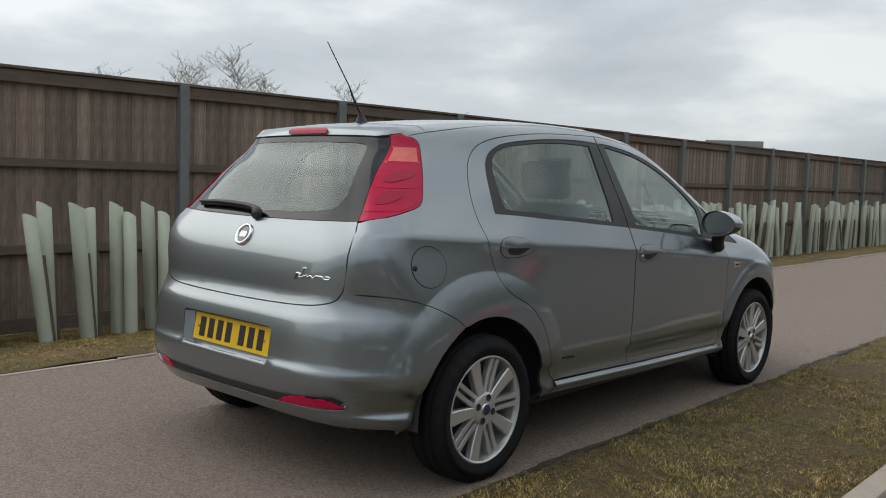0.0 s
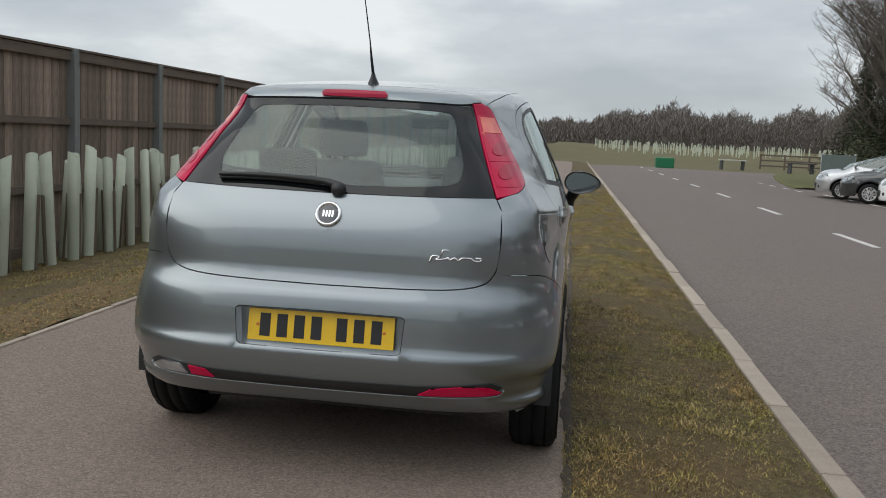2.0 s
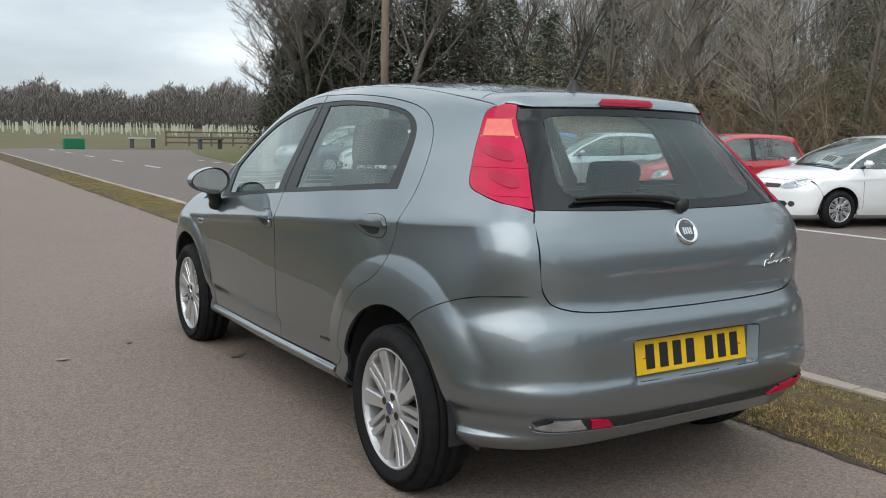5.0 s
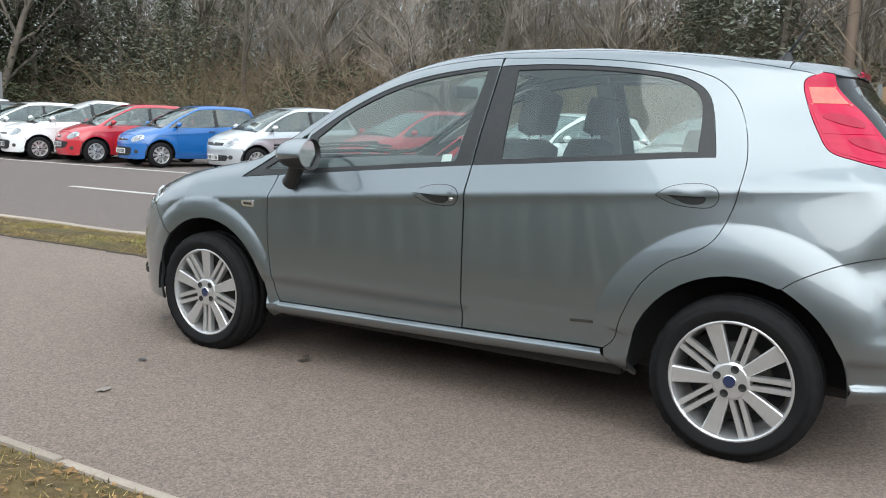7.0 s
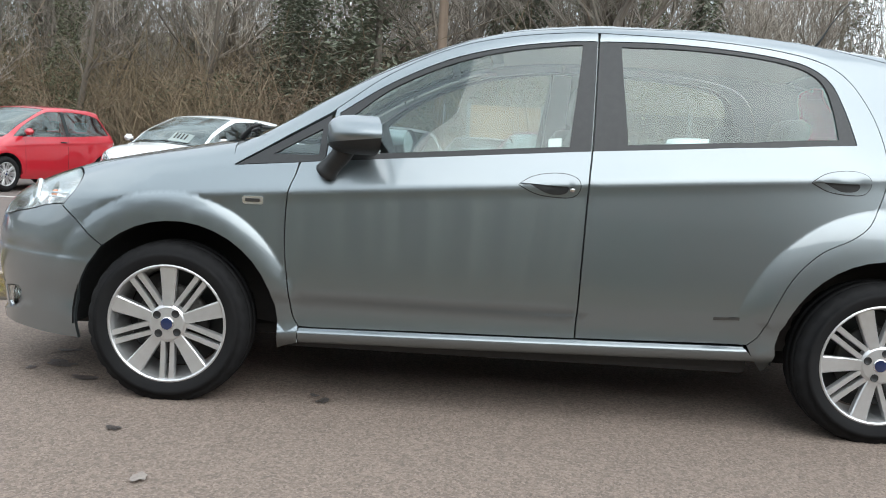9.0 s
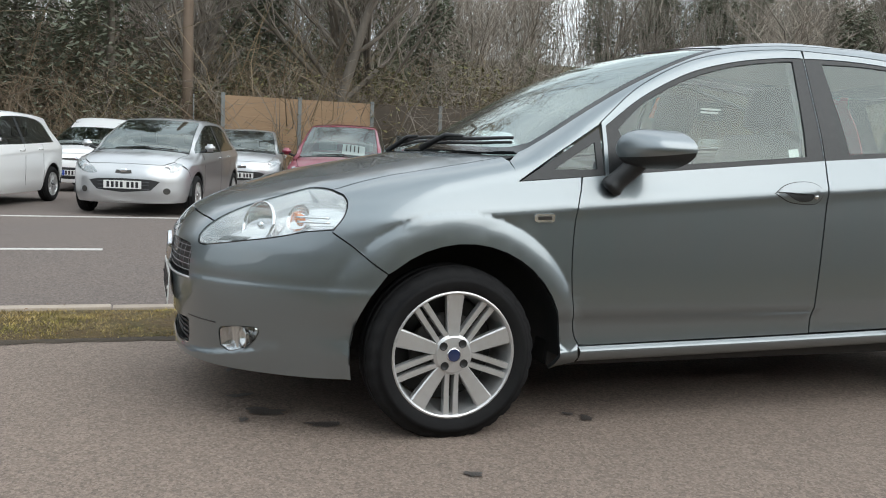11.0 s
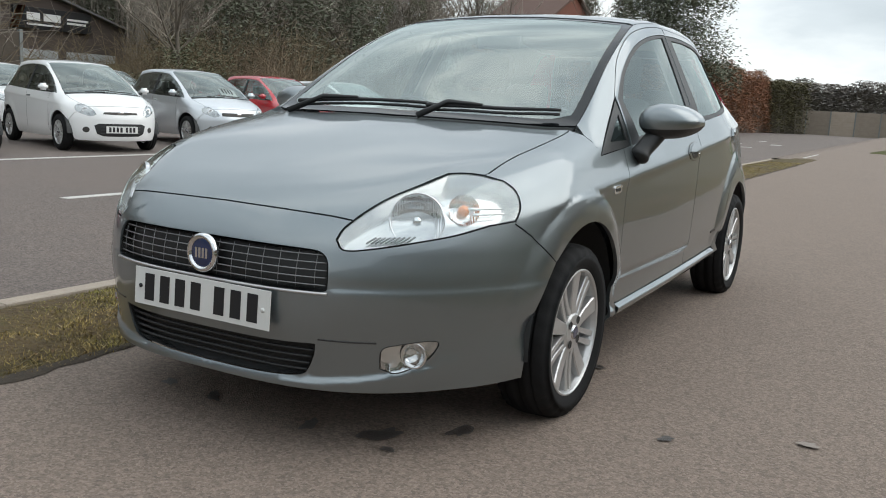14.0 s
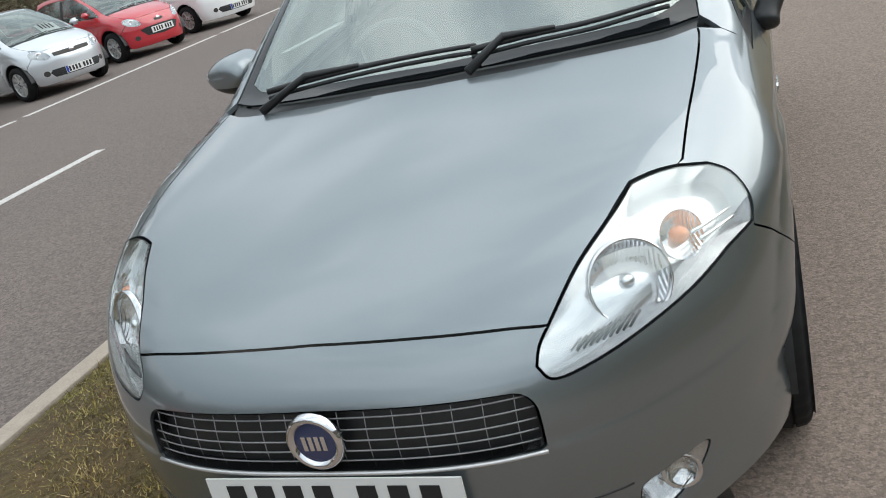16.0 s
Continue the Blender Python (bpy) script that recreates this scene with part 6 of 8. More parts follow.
# handles, repeaters, fuel flap
for cy, cz, lock in ((1.192, 0.851, True), (0.190, 0.913, False)):
    oval = [(cy + 0.105, cz - 0.004), (cy + 0.06, cz + 0.024), (cy - 0.0, cz + 0.038), (cy - 0.06, cz + 0.038), (cy - 0.098, cz + 0.022), (cy - 0.105, cz - 0.008), (cy - 0.085, cz - 0.034), (cy - 0.04, cz - 0.04), (cy + 0.04, cz - 0.032), (cy + 0.105, cz - 0.004)]
    lp = G.S(*spline(oval, 6)[:-1])
    pocket = G.S(*spline([(cy + 0.065, cz - 0.002), (cy - 0.055, cz + 0.0), (cy - 0.055, cz - 0.026), (cy + 0.0, cz - 0.030), (cy + 0.065, cz - 0.002)], 5)[:-1])
    grip = G.S(*spline([(cy + 0.10, cz + 0.0), (cy + 0.05, cz + 0.022), (cy, cz + 0.033), (cy - 0.06, cz + 0.033), (cy - 0.095, cz + 0.014), (cy - 0.095, cz + 0.001), (cy, cz - 0.002), (cy + 0.10, cz + 0.0)], 5)[:-1])
    for fl in (False, True):
        hnd = panel(G, "door_handle", "side", lp, M_car, car, gap=0, offset=0.0025, sp=0.02, flange=0.004, flip=fl, rows=[lp[:1]])
        panel(G, "handle_seal", "side", lp, M_black, hnd, gap=-0.003, offset=0.0008, sp=0.02, flange=0.002, flip=fl, rows=[lp[:1]])
        panel(G, "pocket", "side", pocket, M_black, hnd, gap=0, offset=0.004, sp=0.02, flange=0.002, flip=fl, rows=[lp[:1]], label="dark finger recess")
        panel(G, "grip", "side", grip, M_car, hnd, gap=0, offset=0.012, sp=0.015, flange=0.010, flip=fl, rows=[lp[:1]])
        if lock:
            c0 = G.S((cy - 0.078, cz - 0.012))[0] * (np.array([-1, 1, 1]) if fl else 1)
            v, f = lathe([(0.0, 0.008), (0.008, 0.007), (0.010, 0.002)], 16)
            obj("lock", [(c0[0] + (-1 if fl else 1) * p[0], c0[1] + p[1], c0[2] + p[2]) for p in v], f, M_chrome, hnd, True)
rep = G.S((2.178, 0.731), (2.178, 0.752), (2.186, 0.757), (2.245, 0.755), (2.253, 0.748), (2.25, 0.731), (2.24, 0.726), (2.185, 0.727))
for fl in (False, True):
    r_ = panel(G, "side_repeater", "side", rep, M_housing, car, gap=0, offset=0.005, sp=0.02, flange=0.005, flip=fl, rows=[rep[:1]], label="small clear side repeater lamp")
    panel(G, "repeater_lens", "side", G.S((2.19, 0.736), (2.19, 0.748), (2.24, 0.747), (2.24, 0.736)), M_alloy_dark, r_, gap=0, offset=0.0062, sp=0.02, flange=0.001, flip=fl, rows=[rep[:1]])
    bd = G.S((0.50, 0.418), (0.50, 0.428), (0.59, 0.424), (0.59, 0.414))
    panel(G, "sill_badge", "side", bd, M_alloy_dark, car, gap=0, offset=0.003, sp=0.02, flange=0.003, flip=fl, rows=[bd[:1]])
ring = G.S(*[(-0.285 + 0.080 * math.cos(a), 0.853 + 0.074 * math.sin(a)) for a in np.linspace(0, 2 * math.pi, 40, endpoint=False)])
panel(G, "fuel_flap", "side", ring, M_car, car, gap=0.0, offset=0.002, sp=0.03, flange=0.003, rows=[ring[:1]])
panel(G, "flap_seam", "side", ring, M_black, car, gap=-0.0035, offset=0.0006, sp=0.03, flange=0.002, rows=[ring[:1]])
c0 = G.S((-0.352, 0.851))[0]
v, f = lathe([(0.0, 0.006), (0.010, 0.005), (0.012, 0.002)], 16)
obj("flap_lock", [(c0[0] + p[0], c0[1] + p[1], c0[2] + p[2]) for p in v], f, M_black, car, True)

# aerial
aer = new("aerial")
aer.parent = car
v, f = [], []
for z, r in ((1.412, 0.032), (1.425, 0.026), (1.445, 0.014), (1.458, 0.010)):
    for i in range(20):
        a = 2 * math.pi * i / 20
        v.append((r * 0.75 * math.cos(a), 0.05 + r * 1.2 * math.sin(a) - (z - 1.412) * 0.25, z))
f = [(j * 20 + i, j * 20 + (i + 1) % 20, (j + 1) * 20 + (i + 1) % 20, (j + 1) * 20 + i) for j in range(3) for i in range(20)]
obj("base", v, f, M_black, aer, True)
tube("whip", [(0, 0.038, 1.455), (0, 0.0, 1.51), (0, -0.035, 1.575), (0, -0.16, 1.745)], [0.0065, 0.0055, 0.0028, 0.0022], M_black, aer, 6)

# front wipers
for a, b in (([(0.50, 2.325), (0.30, 2.33), (0.10, 2.335), (-0.13, 2.34)], 0.016), ([(-0.12, 2.36), (-0.25, 2.335), (-0.42, 2.305), (-0.60, 2.235)], 0.016)):
    p3 = G.T(*spline(a, 6))
    n3 = G.normal(p3)
    wsp = tube("windscreen_wiper", p3 + n3 * 0.030, np.linspace(0.009, 0.006, len(p3)), M_black, car, 7, "black windscreen wiper")
    tube("blade", p3 + n3 * 0.012 + np.array([0, 0.012, 0]), 0.006, M_black, wsp, 6)
    tube("arm", [tuple(p3[0] + n3[0] * 0.02 + np.array([0, 0.07, -0.03])), tuple(p3[4] + n3[4] * 0.045), tuple(p3[len(p3) // 2] + n3[len(p3) // 2] * 0.038)], [0.013, 0.010, 0.006], M_black, wsp, 7)

# cabin
dash_prof = [(1.92, 0.55), (1.86, 0.80), (1.88, 0.905), (1.98, 0.945), (2.2, 0.94), (2.34, 0.93)]
v = [(sx * x, y, z - 0.03 * (abs(x) > 0.5)) for y, z in dash_prof for x, sx in ((0.70, -1), (0.5, -1), (0.0, 1), (0.5, 1), (0.70, 1))]
f = [(j * 5 + i, j * 5 + i + 1, (j + 1) * 5 + i + 1, (j + 1) * 5 + i) for j in range(len(dash_prof) - 1) for i in range(4)]
obj("dashboard", v, f, M_trim_in, car, True, "dark plastic dashboard")
sv, sf = [], []
wm = Matrix.Translation((0.36, 1.76, 0.86)) @ Matrix.Rotation(radians(-62), 4, "X")
for i in range(36):
    a = 2 * math.pi * i / 36
    for k in range(8):
        b = 2 * math.pi * k / 8
        sv.append(wm @ Vector(((0.18 + 0.016 * math.cos(b)) * math.cos(a), (0.18 + 0.016 * math.cos(b)) * math.sin(a), 0.016 * math.sin(b))))
sf = [(i * 8 + k, i * 8 + (k + 1) % 8, ((i + 1) % 36) * 8 + (k + 1) % 8, ((i + 1) % 36) * 8 + k) for i in range(36) for k in range(8)]
wheel_s = obj("steering_wheel", sv, sf, M_trim_in, car, True, "dark steering wheel")
bm = box_bm(-0.16, 0.16, -0.05, 0.05, -0.03, 0.01, 0.02)
bm.transform(wm)
part("hub", bm, M_trim_in, wheel_s)


def seat(x, y, w, bench=False):
    """A car seat: cushion, leaning backrest and headrest."""
    s = empty("seat")
    s.parent = car
    bm = box_bm(x - w / 2, x + w / 2, y - 0.02, y + 0.5, 0.36, 0.56, 0.06)
    part("cushion", bm, M_seat, s, smooth=True)
    bm = box_bm(-w / 2, w / 2, -0.07, 0.07, 0, 0.60 if not bench else 0.50, 0.06)
    bm.transform(Matrix.Translation((x, y + 0.0, 0.50)) @ Matrix.Rotation(radians(18), 4, "X"))
    for vt in bm.verts:
        if vt.co.z > 0.9 and not bench:
            vt.co.x = x + (vt.co.x - x) * 0.80
    part("backrest", bm, M_seat, s, smooth=True)
    for hx in ((0.0,) if not bench else (-0.42, 0.42)):
        bm = box_bm(-0.13, 0.13, -0.045, 0.045, 0.0, 0.19 if not bench else 0.15, 0.04)
        bm.transform(Matrix.Translation((x + hx, y - 0.20 if not bench else y - 0.15, 1.095 if not bench else 0.99)) @ Matrix.Rotation(radians(12), 4, "X"))
        part("headrest", bm, M_seat, s, smooth=True)
        for px in (-0.06, 0.06):
            tube("headrest_post", [(x + hx + px, y - 0.18 if not bench else y - 0.14, 1.02 if not bench else 0.95), (x + hx + px, y - 0.2 if not bench else y - 0.15, 1.12 if not bench else 1.02)], 0.006, M_chrome, s, 6)


seat(-0.36, 1.18, 0.50)
seat(0.36, 1.18, 0.50)
seat(0.0, 0.42, 1.22, True)
part("parcel_shelf", box_bm(-0.55, 0.55, -0.40, 0.22, 0.93, 0.95, 0.008), M_trim_in, car)
hl_half = join(G.T((0.0, 1.36), (0.5, 1.33)), G.T((0.53, 1.0), (0.52, 0.5), (0.48, 0.1), (0.46, -0.02)), G.T((0.0, -0.03)))
panel(G, "headlining", "top", mirror_run(hl_half), M_roof_in, car, gap=0, offset=-0.035, flange=0, sp=0.08, label="pale cloth headlining")
mirp = part("interior_mirror", box_bm(-0.11, 0.11, 1.53, 1.56, 1.26, 1.32, 0.012), M_trim_in, car)
tag_ = G.S((1.155, float(zb(1.155)) + 0.022), (1.155, float(zb(1.155)) + 0.052), (1.20, float(zb(1.2)) + 0.050), (1.20, float(zb(1.2)) + 0.022))
panel(G, "window_sticker", "side", tag_, M_sticker, car, gap=0, offset=-0.010, flange=0.001, sp=0.03, flip=True, rows=[tag_[:1]], label="white paper sticker inside the window")

# ---------------------------------------------------------------- parked cars
M_win = glass("parked_car_glass", (0.44, 0.48, 0.47), 0.0, 0.15)


def parked_shape(wb, fo, ro, h, half, belt_z=0.93, screen_top=0.52, blunt=0.0):
    n = wb + fo
    cowl = wb - 0.10 + blunt
    return Shape(
        top=[(n + 0.1, 0.60), (n - 0.02, 0.70 + blunt * 0.3), (n - 0.12, 0.79 + blunt * 0.3), (n - 0.35, 0.87 + blunt * 0.2), (cowl + 0.08, 0.955), (cowl, 0.985), (cowl - 0.28, h - 0.30), (wb * screen_top + 0.22, h - 0.085), (wb * screen_top, h - 0.03), (wb * 0.35, h), (0.2, h - 0.015), (-ro + 0.25, h - 0.07), (-ro, h - 0.12)],
        rear=[(0.12, -ro + 0.2), (0.3, -ro + 0.03), (0.5, -ro), (0.72, -ro + 0.02), (0.9, -ro + 0.06), (1.02, -ro + 0.11), (h - 0.12, -ro + 0.26), (h, -ro + 0.27)],
        front=[(0.10, n - 0.13), (0.2, n - 0.03), (0.35, n), (0.52, n), (0.62, n - 0.02), (0.72, n - 0.07), (0.82, n - 0.2 + blunt), (0.95, n - 0.5)],
        low=[(0.15, 0.08), (0.25, 0.04), (0.32, 0.02), (0.42, 0.012), (0.6, 0.0), (0.75, 0.0)],
        tumble=[(0, 0), (0.05, 0.012), (0.12, 0.035), (0.3, 0.11), (0.5, 0.2), (0.8, 0.34)],
        plan_low=[(-0.7, 0.92), (-0.3, 0.97), (0.3, 0.99), (1.2, 1.0), (wb - 0.3, 0.985), (wb + 0.3, 0.95), (n, 0.86)],
        plan_up=[(-0.6, 0.82), (-0.2, 0.90), (0.3, 0.96), (1.0, 1.0), (wb * 0.7, 0.98), (wb, 0.92), (n, 0.8)],
        half=half, crease=(belt_z - 0.07, -0.045), wheels=(0.0, wb), wheel_r=0.29, nose_drop=0.42, nose_pow=2.9, bow_from=wb * screen_top - 0.05, kf=0.10, rear_drop=(0.2, 0.12), flare=0.014, crown_front=0.08)




def parked_car(wb, fo, ro, h, half, paint, label, belt_z=0.93, screen_top=0.52, blunt=0.0, three_door=False, lamp="round", mouth="wide", screen_card=False):
    """A parked hatchback built round its own surface; y = 0 at the rear axle."""
    P = parked_shape(wb, fo, ro, h, half, belt_z, screen_top, blunt)
    n = wb + fo
    root = empty("parked_car")
    tagged(root, label, "car", "cars in the parking bays")
    bz = pch([(wb, belt_z - 0.03), (wb * 0.5, belt_z), (-ro, belt_z + 0.07)])
    st, cowl = wb * screen_top, wb - 0.10 + blunt
    k = half / 0.838
    ar, az = 0.345, 0.29
    af = P.S(*arc(wb, az, ar, -8, 188, 18))
    arr = P.S(*arc(0, az, ar, -8, 188, 18))
    # top
    bside = P.T(*spline([(0.60 * k, n - 0.30), (0.655 * k, wb + 0.15), (0.67 * k, cowl + 0.07)], 6))
    bfront = P.F(*spline([(0.0, 0.735 + blunt * 0.3), (0.3 * k, 0.73 + blunt * 0.3), (0.50 * k, 0.722 + blunt * 0.3)], 6))
    brear = P.T((0.67 * k, cowl + 0.07), (0.35 * k, cowl + 0.15), (0.0, cowl + 0.17))
    kw = dict(sp=0.075, flange=0.02, gap=0.003)
    panel(P, "bonnet", "top", mirror_run(join(bfront, bside, brear[1:])), paint, root, **kw)
    sside = P.T(*spline([(0.655 * k, cowl - 0.02), (0.60 * k, (cowl + st) / 2), (0.545 * k, st + 0.06)], 6))
    slow = P.T((0.0, cowl + 0.11), (0.35 * k, cowl + 0.08), (0.60 * k, cowl + 0.01))
    stop = P.T((0.545 * k, st + 0.06), (0.3 * k, st + 0.10), (0.0, st + 0.11))
    ws = panel(P, "windscreen", "top", mirror_run(join(slow, sside, stop[1:])), M_win, root, sp=0.08, flange=0, gap=0.004, offset=-0.003)
    ws.visible_shadow = False
    rside = P.T(*spline([(0.545 * k, st + 0.05), (0.55 * k, 0.7), (0.525 * k, 0.15), (0.49 * k, -ro + 0.30)], 6))
    panel(P, "roof", "top", mirror_run(join(stop[::-1], rside, P.T((0.25 * k, -ro + 0.27), (0.0, -ro + 0.265)))), paint, root, **kw)
    panel(P, "scuttle", "top", mirror_run(join(P.T((0.0, cowl + 0.165), (0.35 * k, cowl + 0.145), (0.66 * k, cowl + 0.065), (0.655 * k, cowl - 0.02)), slow[::-1])), M_black, root, sp=0.08, offset=-0.012, flange=0)
    # sides
    dtop = [(cowl - 0.10, float(bz(cowl - 0.1))), (cowl - 0.40, h - 0.36), (st + 0.16, h - 0.155), (st - 0.15, h - 0.11), (0.55, h - 0.10), (0.12, h - 0.14), (-0.08, h - 0.24), (-0.16, float(bz(-0.16)))]
    dlo = P.S(*spline(dtop, 5), (wb * 0.25, float(bz(wb * 0.25))), (wb * 0.5, float(bz(wb * 0.5))), (wb * 0.75, float(bz(wb * 0.75))))
    fj = P.S((wb + 0.30, 0.50), (wb + 0.36, 0.60), (wb + 0.40, 0.66))
    rj_top = P.R(*spline([(0.50 * k, h - 0.10), (0.60 * k, 1.05), (0.64 * k, 0.9), (0.66 * k, 0.6), (0.64 * k, 0.28)], 5))
    side = join(P.S((wb - 0.36, 0.20)), af[[i for i in range(18) if not (af[i, 1] > wb + 0.29 and af[i, 2] < 0.49)]], fj, bside, P.T((0.665 * k, cowl + 0.03)), sside, rside[1:], rj_top, P.S((-0.37, 0.25)), arr, P.S((0.37, 0.19), (wb * 0.5, 0.185)))
    for fl in (False, True):
        b = panel(P, "body_side", "side", side, paint, root, holes=[dlo], flip=fl, **kw)
        g = panel(P, "side_glass", "side", dlo, M_win, root, sp=0.08, flange=0, gap=0.0, offset=-0.006, flip=fl)
        g.visible_shadow = False
        bp = wb * 0.42
        panel(P, "pillar_trim", "side", P.S((bp, float(bz(bp))), (bp - 0.03, h - 0.12), (bp - 0.10, h - 0.12), (bp - 0.09, float(bz(bp - 0.09)))), M_black, root, sp=0.08, gap=0, offset=0.001, flange=0.003, flip=fl)
        for yy in ((wb - 0.42, bp - 0.04) if three_door else (wb - 0.42, bp - 0.04, 0.36)):
            p_ = P.S(*[(yy + 0.02 * math.sin((z - 0.3) * 3), z) for z in np.linspace(0.30, float(bz(yy)) - 0.01, 8)])
            surf_tube(P, p_, "shut_line", 0.0035, M_black, root, -0.001, 5, flip=fl)
        for yy in ((bp + 0.10,) if three_door else (bp + 0.10, 0.50)):
            p_ = P.S(*[(yy + dy, float(bz(yy)) - 0.10) for dy in (-0.07, 0.0, 0.07)])
            surf_tube(P, p_, "door_handle", 0.013, M_black if three_door else paint, root, 0.008, 6, flip=fl)
        # lamps
        if lamp == "round":
            hl = [(0.40 * k, 0.60), (0.44 * k, 0.68), (0.52 * k, 0.735), (0.60 * k, 0.75), (0.665 * k, 0.72), (0.665 * k, 0.65), (0.58 * k, 0.60), (0.48 * k, 0.575), (0.40 * k, 0.60)]
        else:
            hl = [(0.36 * k, 0.60), (0.40 * k, 0.66), (0.52 * k, 0.715), (0.64 * k, 0.755), (0.70 * k, 0.745), (0.69 * k, 0.67), (0.60 * k, 0.615), (0.46 * k, 0.585), (0.36 * k, 0.60)]
        hloop = P.F(*spline([(x, z + blunt * 0.25) for x, z in hl], 5)[:-1])
        hh = panel(P, "headlight", "front", hloop, M_lamp_grey, root, gap=0, sp=0.04, offset=0.002, flange=0.01, flip=fl)
        panel(P, "lens", "front", hloop, M_clear, hh, gap=0, sp=0.05, offset=0.006, flange=0, flip=fl).visible_shadow = False
        c0 = P.F((0.55 * k, 0.665 + blunt * 0.25))[0] * (np.array([-1, 1, 1]) if fl else 1)
        v, f = lathe([(0.0, -0.004), (0.035, 0.0), (0.052, 0.006), (0.055, 0.002)], 20)
        q = Matrix.Translation(c0) @ Vector((0.3 * (-1 if fl else 1), 0.95, 0.1)).to_track_quat("X", "Z").to_matrix().to_4x4()
        obj("dish", [q @ Vector(p) for p in v], f, M_dish, hh, True)
        tl = P.R(*spline([(0.52 * k, h - 0.22), (0.60 * k, h - 0.28), (0.66 * k, 0.85), (0.58 * k, 0.85), (0.50 * k, h - 0.40), (0.52 * k, h - 0.22)], 4)[:-1])
        panel(P, "tail_lamp", "rear", tl, M_red_lens, root, gap=0, sp=0.05, offset=0.003, flange=0.01, flip=fl)
        fgl = P.F(*[(0.55 * k + 0.045 * math.cos(a), 0.36 + 0.045 * math.sin(a)) for a in np.linspace(0, 2 * math.pi, 14, endpoint=False)])
        panel(P, "fog_lamp", "front", fgl, M_alloy_dark, root, gap=0, sp=0.04, offset=0.003, flange=0.006, flip=fl)
        # mirror
        sx = -1 if fl else 1
        mb = box_bm(sx * (half * 0.98), sx * (half * 0.98 + 0.145), cowl - 0.36, cowl - 0.24, belt_z + 0.01, belt_z + 0.12, 0.0) if sx > 0 else box_bm(sx * (half * 0.98 + 0.145), sx * (half * 0.98), cowl - 0.36, cowl - 0.24, belt_z + 0.01, belt_z + 0.12, 0.0)
        bmesh.ops.bevel(mb, geom=mb.edges[:], offset=0.032, segments=3, affect="EDGES")
        mo = part("door_mirror", mb, paint if lamp != "black" else M_black, root, smooth=True)
        tube("arm", [(sx * half * 0.90, cowl - 0.28, belt_z - 0.01), (sx * (half * 0.98 + 0.05), cowl - 0.30, belt_z + 0.03)], 0.022, M_black, mo, 6)
        wheel(root, sx * (half - 0.10), 0.0, 0.287, sx, r=0.288, rim=0.19, half=0.084, turn=rnd.uniform(0, 1))
        wheel(root, sx * (half - 0.10), wb, 0.287, sx, r=0.288, rim=0.19, half=0.084, turn=rnd.uniform(0, 1))
        for wy in (0.0, wb):
            v, f = [], []
            for j, xx in enumerate((half - 0.03, half - 0.22, half - 0.3)):
                for a in np.linspace(0, 180, 15):
                    rr = 0.352 if j < 2 else 0.05
                    v.append((sx * xx, wy + rr * math.cos(radians(a)), az + rr * math.sin(radians(a))))
            f = [(j * 15 + i, j * 15 + i + 1, (j + 1) * 15 + i + 1, (j + 1) * 15 + i) for j in range(2) for i in range(14)]
            obj("arch_liner", v, f, M_black, root, True)
    # ends
    fb = join(bfront, bside[:1], fj[::-1], af[[i for i in range(18) if af[i, 1] > wb + 0.29 and af[i, 2] < 0.49]], P.S((wb + 0.36, 0.20)), P.F((0.62 * k, 0.185), (0.3 * k, 0.18), (0.0, 0.18)))
    panel(P, "front_bumper", "front", mirror_run(fb), paint, root, sp=0.06, flange=0.02, gap=0.003)
    rbb = join(P.R((0.0, h - 0.09), (0.3 * k, h - 0.095)), rj_top, P.R((0.4 * k, 0.25), (0.0, 0.25)))
    panel(P, "rear_shell", "rear", mirror_run(rbb), paint, root, sp=0.08, flange=0.02, gap=0.003)
    panel(P, "rear_window", "rear", mirror_run(P.R((0.0, h - 0.14), (0.40 * k, h - 0.15), (0.50 * k, 1.05), (0.0, 1.03))), M_gloss_black, root, sp=0.08, gap=0, offset=0.003, flange=0.004)
    dz = blunt * 0.25
    if mouth == "wide":
        gl = [(0.0, 0.46 + dz), (0.36 * k, 0.46 + dz), (0.44 * k, 0.43 + dz), (0.40 * k, 0.30), (0.30 * k, 0.26), (0.0, 0.255)]
        up = [(0.0, 0.645 + dz), (0.28 * k, 0.64 + dz), (0.30 * k, 0.61 + dz), (0.0, 0.60 + dz)]
    elif mouth == "bar":
        gl = [(0.0, 0.40), (0.46 * k, 0.40), (0.50 * k, 0.36), (0.44 * k, 0.28), (0.0, 0.27)]
        up = [(0.0, 0.66 + dz), (0.36 * k, 0.66 + dz), (0.35 * k, 0.60 + dz), (0.0, 0.59 + dz)]
    else:
        gl = [(0.0, 0.53 + dz), (0.34 * k, 0.52 + dz), (0.47 * k, 0.49 + dz), (0.36 * k, 0.37), (0.0, 0.335)]
        up = [(0.0, 0.64 + dz), (0.10 * k, 0.645 + dz), (0.11 * k, 0.60 + dz), (0.0, 0.59 + dz)]
    g = panel(P, "grille", "front", mirror_run(P.F(*gl)), M_black, root, sp=0.05, gap=0, offset=0.003, flange=0.006, label="black plastic grille")
    panel(P, "upper_grille", "front", mirror_run(P.F(*up)), M_alloy_dark, root, sp=0.05, gap=0, offset=0.003, flange=0.006)
    for j in range(3):
        z = gl[-1][1] + (j + 1) * (gl[0][1] - gl[-1][1]) / 4
        surf_tube(P, P.F(*[(x, z) for x in np.linspace(-0.34 * k, 0.34 * k, 13)]), "slat", 0.006, M_trim_in, g, 0.006, 5)
    c0 = P.F((0.0, 0.635 + dz))[0]
